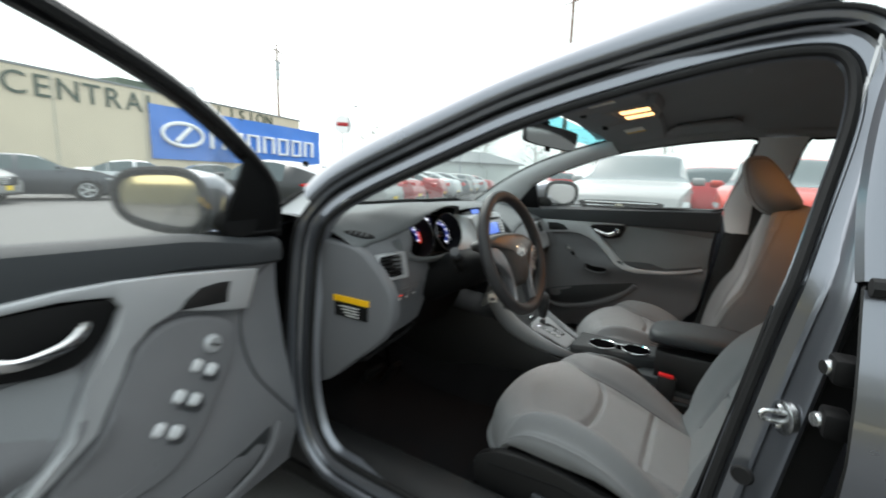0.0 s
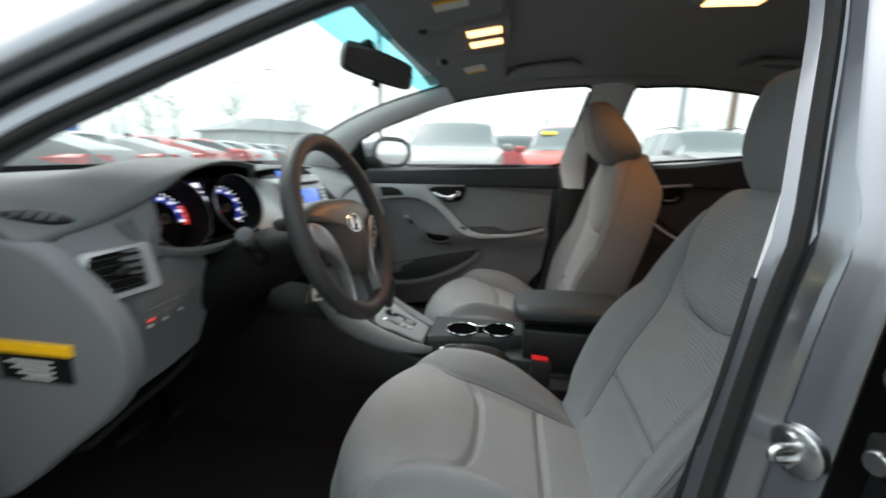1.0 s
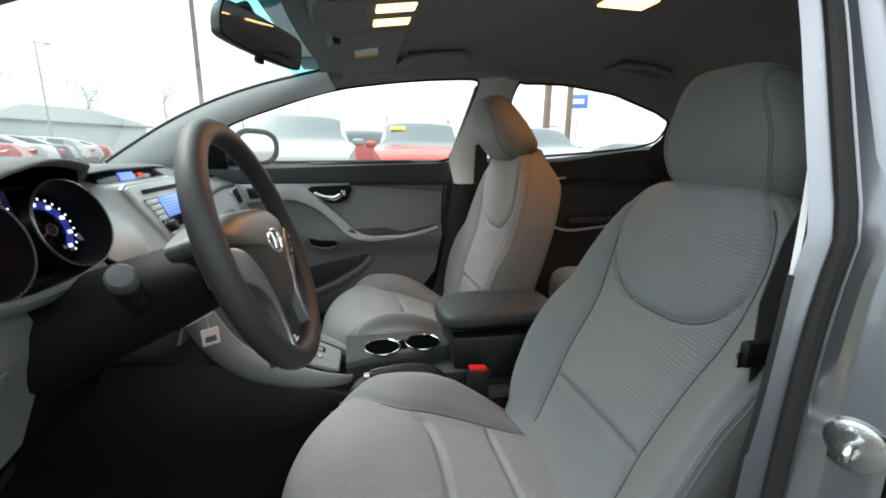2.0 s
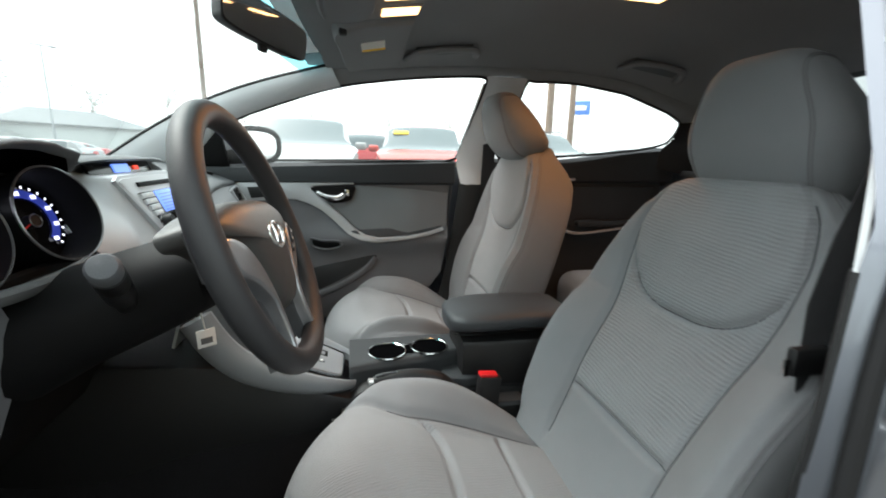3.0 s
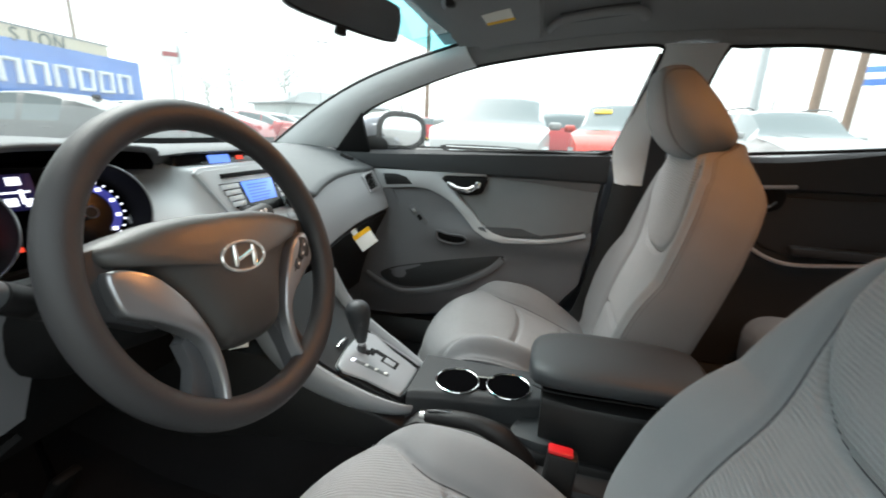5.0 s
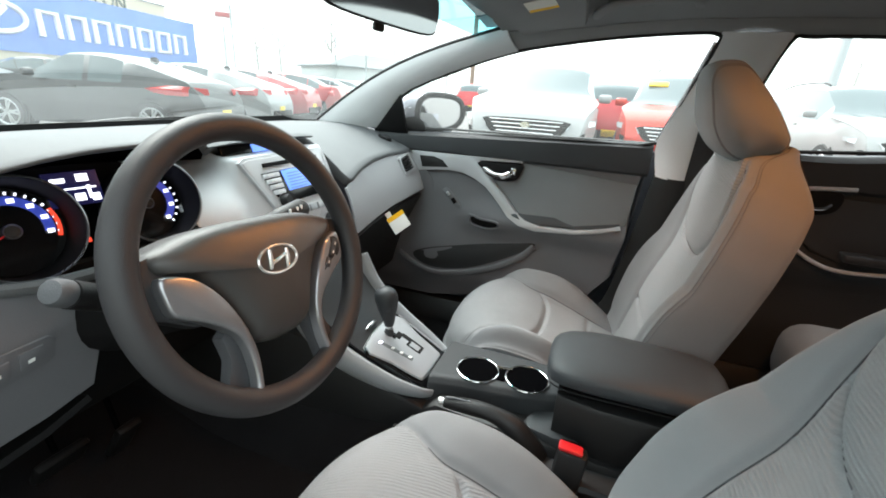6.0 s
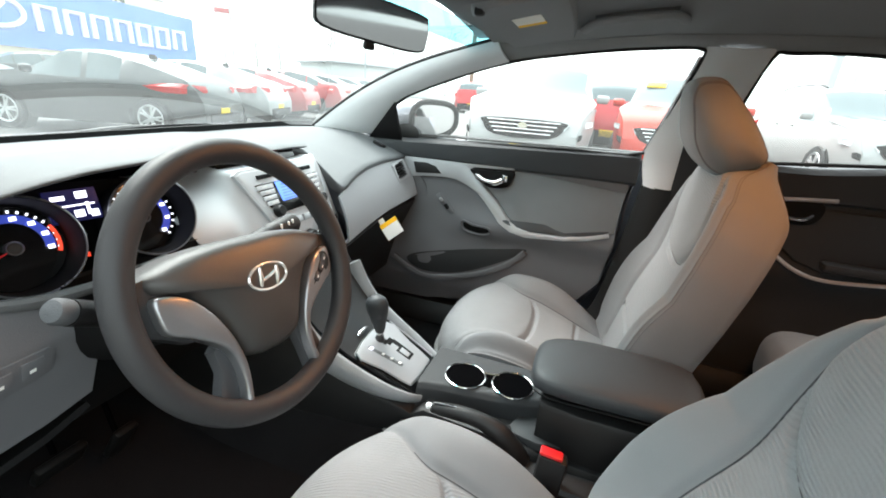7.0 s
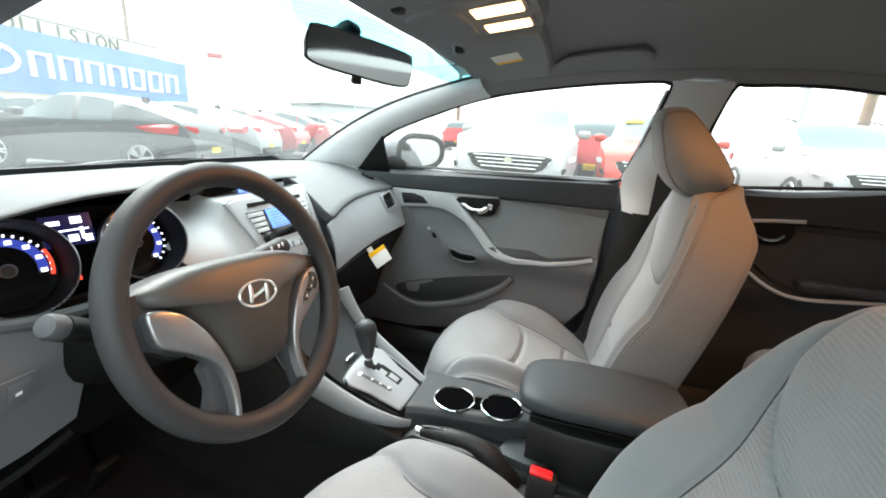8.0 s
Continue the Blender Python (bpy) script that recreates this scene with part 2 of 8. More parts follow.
def skin(bm, rings, closed=False, ring_closed=True, caps=True):
    k, n = len(rings), len(rings[0])
    for i in range(k if closed else k - 1):
        a, b = rings[i], rings[(i + 1) % k]
        for j in range(n if ring_closed else n - 1):
            q = (a[j], a[(j + 1) % n], b[(j + 1) % n], b[j])
            if len({v for v in q}) == 4:
                bm.faces.new(q)
    if caps and not closed and ring_closed:
        bm.faces.new(rings[0][::-1])
        bm.faces.new(rings[-1])
    bmesh.ops.recalc_face_normals(bm, faces=bm.faces)


def loft(rings, closed=False, ring_closed=True, caps=True):
    bm = bmesh.new()
    skin(bm, [[bm.verts.new(q) for q in ring] for ring in rings], closed, ring_closed, caps)
    return bm


def thicken(bm, g, thick):
    """Gives a grid of vertices a second skin behind it, and closes the rim."""
    h = [[bm.verts.new(v.co + v.normal * -thick) for v in row] for row in g]
    a, b = len(g), len(g[0])
    for i in range(a - 1):
        for j in range(b - 1):
            bm.faces.new((h[i][j], h[i][j + 1], h[i + 1][j + 1], h[i + 1][j]))
    rim = [(i, 0) for i in range(a)] + [(a - 1, j) for j in range(1, b)] + [(i, b - 1) for i in range(a - 2, -1, -1)] + [(0, j) for j in range(b - 2, 0, -1)]
    for (i, j), (k, m) in zip(rim, rim[1:] + rim[:1]):
        bm.faces.new((g[i][j], g[k][m], h[k][m], h[i][j]))
    bmesh.ops.recalc_face_normals(bm, faces=bm.faces)


def sheet(f, us, vs, thick=0.0, flip=False):
    """A surface f(u, v); with thick it becomes a slab, thickened along its normals."""
    bm = bmesh.new()
    g = [[bm.verts.new(f(u, v)) for v in vs] for u in us]
    for i in range(len(us) - 1):
        for j in range(len(vs) - 1):
            q = (g[i][j], g[i + 1][j], g[i + 1][j + 1], g[i][j + 1])
            bm.faces.new(q[::-1] if flip else q)
    bm.normal_update()
    if thick:
        thicken(bm, g, thick)
    return bm


def prism(poly, put, d0, d1, bevel=0.0, seg=2):
    """A polygon of (a, b) extruded from depth d0 to d1; put(a, b, d) gives the place."""
    bm = bmesh.new()
    lo, hi = [bm.verts.new(put(a, b, d0)) for a, b in poly], [bm.verts.new(put(a, b, d1)) for a, b in poly]
    bm.faces.new(lo[::-1])
    top = bm.faces.new(hi)
    for i in range(len(poly)):
        j = (i + 1) % len(poly)
        bm.faces.new((lo[i], lo[j], hi[j], hi[i]))
    bmesh.ops.recalc_face_normals(bm, faces=bm.faces)
    if bevel:
        bmesh.ops.bevel(bm, geom=top.edges[:], offset=bevel, segments=seg, profile=0.5, affect="EDGES", clamp_overlap=True)
    return bm


def pad(poly, put, d0, d1, edge=0.012):
    """A soft pad over a convex outline: its face follows put(a, b, d) and rolls over at the edge."""
    ca, cb = sum(a for a, _ in poly) / len(poly), sum(b for _, b in poly) / len(poly)
    r = max(math.hypot(a - ca, b - cb) for a, b in poly)
    rows = [(1.0, d0), (1.0, d0 + (d1 - d0) * 0.35), (1 - 0.3 * edge / r, d0 + (d1 - d0) * 0.75), (1 - edge / r, d1)] + [(k, d1) for k in (0.85, 0.7, 0.55, 0.4, 0.25, 0.1, 0.01)]
    return loft([[put(ca + (a - ca) * k, cb + (b - cb) * k, d) for a, b in poly] for k, d in rows])


def lathe(profile, m, n=32, close=True):
    """Turns (radius, height) points about the local z axis of m."""
    rings = [[m @ Vector((r * math.cos(2 * math.pi * j / n), r * math.sin(2 * math.pi * j / n), h)) for j in range(n)] for r, h in profile]
    return loft(rings, caps=close)


def curve2(pts, n=5, closed=False):
    return [(q.x, q.y) for q in smooth_path([(a, b, 0) for a, b in pts], n, closed)]


def lin(a, b, n):
    return [a + (b - a) * i / (n - 1) for i in range(n)]


def interp(x, table):
    """Piecewise linear from a short table of (x, value)."""
    if x <= table[0][0]:
        return table[0][1]
    for (a, va), (b, vb) in zip(table, table[1:]):
        if x <= b:
            return va + (vb - va) * (x - a) / (b - a)
    return table[-1][1]


def ease(a, b, x):
    t = min(1, max(0, (x - a) / (b - a)))
    return t * t * (3 - 2 * t)


def bump1(x, c, w):
    return math.exp(-((x - c) / w) ** 2)


def facing(eye, normal, up=(0, 0, 1)):
    """A pose at eye whose z axis is the normal and whose y axis leans to up."""
    z = Vector(normal).normalized()
    x = Vector(up).cross(z).normalized()
    y = z.cross(x)
    return Matrix.Translation(eye) @ Matrix((x, y, z)).transposed().to_4x4()


# ---- the ground and the car's shell ----
def window_x(z):
    """Half width of the side windows' plane at a height."""
    return 0.690 - 0.412 * (z - 0.985)


M_ASPHALT = material("wet_grey_asphalt", srgb(84, 83, 82), 0.75, bump=0.8, bumpscale=90, vary=0.15, stain=0.2, stainscale=0.7)
bm = bmesh.new()
bmesh.ops.create_grid(bm, x_segments=40, y_segments=40, size=400)
ground = part("ground", bm, M_ASPHALT)
tagged(ground, "damp grey asphalt of a car dealer's lot", "ground", kind="structure")

car = thing("car", "dark grey metallic sedan with its front door open", "car", (0, -0.4, 0))

# headliner
ROOF_MID = [(-1.75, 1.27), (-1.5, 1.345), (-1.2, 1.395), (-0.8, 1.408), (-0.4, 1.378), (-0.2, 1.345), (0.02, 1.312)]
ROOF_EDGE = [(-1.75, 1.12), (-1.45, 1.195), (-1.165, 1.278), (-0.95, 1.302), (-0.7, 1.304), (-0.53, 1.302), (-0.39, 1.293), (-0.24, 1.277), (-0.08, 1.272), (0.02, 1.262)]

ROOF_LEFT = [(-1.75, 1.12), (-1.2, 1.285), (-0.9, 1.312), (-0.55, 1.325), (-0.374, 1.303), (-0.156, 1.278), (0.02, 1.262)]


def blur(x, table, w=0.05):
    """A table read softly, so that its corners vanish."""
    return sum(interp(x + d * w, table) * k for d, k in ((-1, 1), (-0.66, 2), (-0.33, 3), (0, 4), (0.33, 3), (0.66, 2), (1, 1))) / 16


def roof_z(x, y):
    """Height of the headliner; the open door's side ends higher, at the door opening."""
    s = min(1, abs(x) / 0.565)
    e = blur(y, ROOF_EDGE)
    if x < 0:
        e = max(e, blur(y, ROOF_LEFT))
    return blur(y, ROOF_MID) * (1 - s ** 3) + e * s ** 3


def liner(u, v):
    x = 0.562 * u
    y = -0.048 + 0.05 * (1 - u * u) if v == 0 else -0.048 + 0.05 * (1 - u * u) * (1 - v) - 1.65 * v
    return Vector((x, y, roof_z(x, y)))


part("headliner", sheet(liner, lin(-1, 1, 33), lin(0, 1, 41), 0.012), M_ROOF, car, "grey cloth headliner")


def roof_skin(u, v):
    x = 0.585 * u
    y = 0.02 + 0.05 * (1 - u * u) - 1.75 * v
    return Vector((x, y, roof_z(0.565 * u, y) + 0.030 + 0.012 * (1 - u * u)))


part("roof_panel", sheet(roof_skin, lin(-1, 1, 25), lin(0, 1, 25), 0.004), M_PAINT, car)

# windshield with its shade band
WS_TOP = [(-0.53, -0.05, 1.288), (-0.3, -0.015, 1.303), (0, 0.0, 1.310), (0.3, -0.015, 1.303), (0.53, -0.05, 1.288)]
WS_BASE = [(-0.68, 0.70, 0.975), (-0.4, 0.835, 0.975), (0, 0.88, 0.975), (0.4, 0.835, 0.975), (0.68, 0.70, 0.975)]
ws_top, ws_base = smooth_path(WS_TOP, 6), smooth_path(WS_BASE, 6)


def shield(i, v):
    a, b = ws_top[int(i)], ws_base[int(i)]
    p = a.lerp(b, v)
    return p + Vector((0, 0.35, 0.75)).normalized() * 0.045 * math.sin(math.pi * v)


pane = part("windshield", sheet(shield, range(len(ws_top)), lin(0.115, 1, 14)), M_SHIELD, car, "windshield glass with a painted glare veil")
pane.visible_shadow = False
band = part("shade_band", sheet(shield, range(len(ws_top)), lin(0, 0.115, 4)), M_BAND, car, "blue green shade band")
band.visible_shadow = False
for i in (0, len(ws_top) - 1):
    part("windshield_edge", tube([shield(i, v) for v in lin(0, 1, 12)], 0.006, 6), M_RUBBER, car)
part("cowl_trim", tube([p + Vector((0, 0.012, -0.004)) for p in ws_base], 0.007, 8, flat=0.6), M_RUBBER, car)

for side, reach in ((-1, 0.52), (1, 0.44)):
    root = Vector((0.02 + side * 0.10 - 0.18, 0.925, 0.962))
    tip = root + Vector((-reach if side < 0 else reach, -0.035 - 0.10 * (side > 0), 0.016))
    wiper = part("wiper", tube(smooth_path([root, root.lerp(tip, 0.3) + Vector((0, 0, 0.012)), root.lerp(tip, 0.6) + Vector((0, 0, 0.008))], 4), [0.009, 0.008, 0.008, 0.007, 0.007, 0.006, 0.006, 0.005, 0.005], 8), M_TIP, car, "dark windshield wiper")
    part("wiper_blade", tube(smooth_path([root.lerp(tip, 0.12) + Vector((0, -0.012, 0.004)), root.lerp(tip, 0.55) + Vector((0, -0.010, 0.012)), tip], 4), 0.006, 8, flat=0.7), M_RUBBER, wiper)

# side window outlines, front and rear, as (y, z)
WIN_F = [(0.345, 0.962), (0.318, 1.085), (0.103, 1.176), (-0.081, 1.232), (-0.243, 1.259), (-0.391, 1.276), (-0.535, 1.286), (-0.585, 1.284), (-0.594, 1.262), (-0.555, 1.14), (-0.512, 1.0), (-0.276, 0.986), (0.012, 0.973)]
WIN_R = [(-0.745, 1.268), (-0.79, 1.282), (-0.95, 1.283), (-1.165, 1.258), (-1.388, 1.197), (-1.452, 1.165), (-1.44, 1.10), (-1.395, 1.072), (-1.257, 1.047), (-0.951, 1.018), (-0.69, 1.008), (-0.715, 1.12)]


def on_window(side, y, z, out=0.0):
    return Vector((side * (window_x(z) + out), y, z))


def pillar(name, a, b, bulge, mat, label="", n=14, k=7):
    """Pillar trim: a rounded skin between two edges, bulging into the cabin."""
    pa, pb = smooth_path(a, n), smooth_path(b, n)
    inward = Vector((-1 if a[0][0] > 0 else 1, 0, -0.25)).normalized()

    def f(i, v):
        p = pa[int(i)].lerp(pb[int(i)], v)
        return p + inward * bulge * math.sin(math.pi * v) ** 0.8
    return part(name, sheet(f, range(min(len(pa), len(pb))), lin(0, 1, k), 0.006), mat, car, label)


for side in (1, -1):
    # A pillar: from the windshield's edge to the front window
    wse = [shield(len(ws_top) - 1 if side > 0 else 0, v) + Vector((-0.004 * side, -0.004, 0)) for v in (0, 0.25, 0.5, 0.75, 1)]
    win = [on_window(side, -0.085, 1.230), on_window(side, 0.045, 1.192), on_window(side, 0.18, 1.145), on_window(side, 0.315, 1.085), (side * 0.70, 0.45, 0.965)]
    if side > 0:
        pillar("a_pillar_trim", wse, win, 0.022, M_PILLAR, "pale grey pillar trim")
    else:
        win = [(-0.580, -0.12, 1.245), (-0.618, 0.03, 1.185), (-0.655, 0.18, 1.12), (-0.69, 0.33, 1.06), (-0.722, 0.43, 0.965)]
        pillar("a_pillar_trim", wse, win, 0.016, M_PILLAR, "pale grey pillar trim")

# right side: B pillar, C pillar, rubber round the windows
side = 1
bf = [on_window(1, -0.594, 1.29, -0.004), on_window(1, -0.582, 1.22, -0.004), on_window(1, -0.548, 1.11, -0.006), on_window(1, -0.515, 1.0, -0.02), (0.655, -0.53, 0.905)]
br = [on_window(1, -0.748, 1.29, -0.004), on_window(1, -0.735, 1.22, -0.004), on_window(1, -0.70, 1.11, -0.006), on_window(1, -0.665, 1.0, -0.02), (0.655, -0.65, 0.905)]
pillar("b_pillar_trim", bf, br, 0.022, M_PILLAR, "pale grey pillar trim")
pillar("b_pillar_lower_trim", [(0.66, -0.527, 0.91), (0.665, -0.50, 0.7), (0.665, -0.46, 0.48), (0.64, -0.40, 0.38)], [(0.66, -0.655, 0.91), (0.665, -0.66, 0.7), (0.665, -0.67, 0.48), (0.64, -0.70, 0.38)], 0.028, M_BLACK, "black lower pillar trim")
pillar("c_pillar_trim", [on_window(1, -1.46, 1.175), on_window(1, -1.452, 1.10), (0.66, -1.42, 1.06), (0.68, -1.40, 0.98)], [(0.50, -1.75, 1.13), (0.54, -1.72, 1.06), (0.56, -1.70, 1.0), (0.58, -1.68, 0.93)], 0.03, M_BLACK, "dark rear pillar trim")
for outline in (WIN_F, WIN_R):
    path = smooth_path([on_window(1, y, z, -0.002) for y, z in outline], 4, True)
    part("window_seal", tube(path, 0.0052, 8, True), M_RUBBER, car)
    poly = [(q.y, q.z) for q in path]
    g = part("side_window", prism(poly, lambda a, b, d: on_window(1, a, b, d + 0.004), 0, 0.004), M_GLASS, car, "clear side window glass")
    g.visible_shadow = False
# edge strip of the front glass run beside the B pillar
part("glass_run", tube([on_window(1, -0.586, 1.268, -0.004), on_window(1, -0.553, 1.14, -0.004), on_window(1, -0.514, 1.005, -0.004)], 0.0045, 6), M_CHROME, car, "bright glass run strip")
# black sail panel in front of the right window
part("sail_panel", prism([(0.45, 0.955), (0.318, 1.09), (0.312, 0.955)], lambda a, b, d: on_window(1, a, b, -0.012 - d), 0, 0.012, 0.004), M_DEEP, car, "black mirror sail panel")

# trim strip between the headliner and the right windows
WIN_TOP = [(-1.62, 1.10), (-1.45, 1.170), (-1.388, 1.199), (-1.165, 1.260), (-0.95, 1.285), (-0.79, 1.284), (-0.60, 1.288), (-0.535, 1.288), (-0.391, 1.278), (-0.243, 1.261), (-0.081, 1.234), (-0.03, 1.222)]
part("roof_side_trim", sheet(lambda y, v: Vector((0.535, y, roof_z(0.535, y) - 0.002)).lerp(on_window(1, y, interp(y, WIN_TOP) - 0.004, 0.006), v) + Vector((-0.006, 0, -0.003)) * math.sin(math.pi * v), lin(-1.62, -0.03, 60), lin(0, 1, 6), 0.006), M_ROOF, car, "grey cloth roof side")

# floor, tunnel, firewall, rear
def floor_z(x, y):
    z = 0.255 + 0.03 * ease(0.30, 0.62, y) * 6 * max(0, y - 0.30)
    return z + 0.16 * ease(0.17, 0.11, abs(x)) * (1 if y > -1.2 else 0.3)


part("floor_carpet", sheet(lambda u, v: Vector((u, v, floor_z(u, v))), lin(-0.70, 0.70, 57), lin(-1.05, 0.72, 41), 0.01), M_CARPET, car, "black floor carpet")
part("firewall", sheet(lambda u, v: Vector((u, 0.70 + 0.05 * v, 0.25 + 0.74 * v)), lin(-0.74, 0.74, 9), lin(0, 1, 9), 0.02), M_DEEP, car)
for side in (1, -1):
    part("sill", loft([[(side * x, y, z) for x, z in ((0.62, 0.26), (0.635, 0.315), (0.66, 0.335), (0.72, 0.33), (0.755, 0.30), (0.76, 0.24))] for y in lin(-1.1, 0.62, 12)], ring_closed=False), M_BLACK, car, "black sill trim")
part("rear_bulkhead", sheet(lambda u, v: Vector((u, -1.72 - 0.05 * v, 0.3 + 0.7 * v)), lin(-0.72, 0.72, 9), lin(0, 1, 5), 0.02), M_BLACK, car)
part("parcel_shelf", rbox((0, -1.72, 0.955), (1.26, 0.45, 0.03), 0.01), M_BLACK, car)
part("underbody", rbox((0, -0.55, 0.19), (1.5, 4.0, 0.05), 0.01), M_DEEP, car)

# outer skin: right side below the windows, bonnet, wings, boot
for side, rng in ((1, (-1.75, 0.62)), (-1, (-1.75, -0.66))):
    def skin_side(u, v, side=side):
        x = interp(v, [(0.2, 0.80), (0.3, 0.845), (0.6, 0.87), (0.78, 0.872), (0.86, 0.862), (0.97, 0.80)])
        return Vector((side * x, u, v))
    if side > 0:
        part("right_body_side", sheet(skin_side, lin(*rng, 12), lin(0.2, 0.965, 14), 0.004), M_PAINT, car)


def bonnet(u, v):
    y = 0.78 + 0.95 * v
    return Vector((u * (0.86 - 0.1 * v), y - 0.12 * u * u, 0.965 - 0.05 * u ** 4 - 0.16 * v ** 1.6 - 0.03 * u * u))


part("bonnet", sheet(bonnet, lin(-1, 1, 17), lin(0, 1, 15), 0.004), M_PAINT, car)
for side in (1, -1):
    part("front_wing", sheet(lambda u, v: Vector((side * (0.86 - 0.02 * (1 - v) - 0.06 * max(0, u - 0.9)), 0.62 + u, 0.3 + v * (0.60 - 0.15 * u * u))), lin(0, 1.15, 12), lin(0, 1, 8), 0.004), M_PAINT, car)
part("nose", sheet(lambda u, v: Vector((u * 0.76, 1.74 - 0.25 * u * u - 0.05 * v, 0.25 + 0.55 * v)), lin(-1, 1, 13), lin(0, 1, 5), 0.004), M_PAINT, car)
for side in (1, -1):
    part("rear_quarter", sheet(lambda u, v: Vector((side * (interp(v, [(0.25, 0.80), (0.45, 0.852), (0.78, 0.868), (0.90, 0.85), (1.0, 0.79)]) - 0.10 * ease(0.45, 1.0, u) * u), -1.56 - 0.93 * u, v)), lin(0, 1, 14), lin(0.25, 1.0, 14), 0.004), M_PAINT, car)
    part("tail_lamp", prism(curve2([(0.55, 0.92), (0.80, 0.90), (0.80, 0.78), (0.62, 0.80)], 4, True), lambda a, b, d: Vector((side * a, -2.44 + 0.35 * max(0, a - 0.6) - d, b)), -0.02, 0.015, 0.006), material("red_lamp_glass", srgb(150, 14, 16), 0.15), car, "red tail lamp")
    part("rear_shoulder", sheet(lambda u, v: Vector((side * (0.565 + 0.225 * v), -1.5 - 0.98 * u, (1.22 - 0.22 * ease(0, 0.35, u)) * (1 - v) + 1.0 * v)), lin(0, 1, 12), lin(0, 1, 6), 0.004), M_PAINT, car)
part("boot", sheet(lambda u, v: Vector((u * 0.74, -1.75 - 0.75 * v, 1.0 - 0.03 * u * u - 0.02 * v)), lin(-1, 1, 11), lin(0, 1, 9), 0.004), M_PAINT, car)
part("tail", sheet(lambda u, v: Vector((u * 0.80, -2.50 + 0.1 * u * u, 0.25 + 0.73 * v)), lin(-1, 1, 11), lin(0, 1, 5), 0.004), M_PAINT, car)
# tint is added to dim the mirror's reflection and the light from behind
bkl = part("rear_window", sheet(lambda u, v: Vector((u * (0.52 + 0.1 * v), -1.66 - 0.35 * v, 1.30 - 0.28 * v - 0.05 * u * u)), lin(-1, 1, 9), lin(0, 1, 5)), glass("dimming_rear_glass", (0.32, 0.33, 0.33, 1)), car, "rear window with a tint added to dim the mirror")
bkl.visible_shadow = False

# wheels under the body
for wx in (-0.76, 0.76):
    for wy in (1.02, -1.68):
        m = facing((wx, wy, 0.315), (1 if wx > 0 else -1, 0, 0))
        w = part("wheel", lathe([(0.20, -0.09), (0.30, -0.10), (0.315, -0.06), (0.315, 0.06), (0.30, 0.09), (0.21, 0.09)], m, 36), M_RUBBER, car, "black tyre")
        part("rim", lathe([(0.02, 0.06), (0.10, 0.07), (0.19, 0.05), (0.208, 0.085), (0.20, 0.04), (0.02, 0.03)], m, 24), M_SILVER, w)


# ---- driver's door opening ----
def side_x(z):
    return -(0.762 if z < 0.5 else 0.762 - 0.035 * ease(0.5, 0.95, z)) + (0.412 * (z - 0.96) if z > 0.96 else 0)


OPENING = [(-0.626, 1.252), (-0.616, 1.297), (-0.585, 1.317), (-0.506, 1.317), (-0.379, 1.295), (-0.274, 1.270), (-0.176, 1.244), (-0.058, 1.206), (0.072, 1.152), (0.20, 1.096), (0.31, 1.045), (0.39, 0.995), (0.432, 0.93), (0.452, 0.84), (0.45, 0.60), (0.435, 0.44), (0.385, 0.34), (0.27, 0.315), (-0.1, 0.31), (-0.36, 0.315), (-0.45, 0.37), (-0.485, 0.47), (-0.505, 0.60), (-0.556, 0.871), (-0.593, 1.05), (-0.62, 1.18)]
ring = [(q.x, q.y) for q in smooth_path([(a, b, 0) for a, b in OPENING], 5, True)]
ring_n = []
for i in range(len(ring)):
    (a, b), (c, d) = ring[i - 1], ring[(i + 1) % len(ring)]
    t = Vector((c - a, d - b)).normalized()
    ring_n.append(Vector((t.y, -t.x)))
cy, cz = sum(a for a, _ in ring) / len(ring), sum(b for _, b in ring) / len(ring)
if sum(n.x * (a - cy) + n.y * (b - cz) for n, (a, b) in zip(ring_n, ring)) < 0:
    ring_n = [-n for n in ring_n]


def rim_at(i, o, l):
    (a, b), n = ring[i % len(ring)], ring_n[i % len(ring)]
    y, z = a + n.x * o, b + n.y * o
    return Vector((side_x(z) - l, y, z))


def band_of(profile):
    return loft([[rim_at(i, o, l) for o, l in profile] for i in range(len(ring))], True, False)


part("inner_door_seal", tube([rim_at(i, 0.002, 0.0) for i in range(len(ring))], 0.0085, 8, True), M_RUBBER, car, "black rubber door seal")
part("door_frame_flange", band_of([(-0.004, -0.03), (0.012, -0.004), (0.016, 0.004), (0.034, 0.006), (0.040, 0.012)]), M_PAINT, car)
part("frame_groove", band_of([(0.036, 0.006), (0.046, -0.004), (0.056, 0.014)]), M_RUBBER, car)
part("frame_step", band_of([(0.050, 0.012), (0.053, 0.022), (0.062, 0.028), (0.068, 0.024)]), M_PAINT, car)
part("outer_door_seal", tube([rim_at(i, 0.071, 0.026) for i in range(len(ring))], 0.006, 8, True), M_RUBBER, car, "black rubber roof seal")

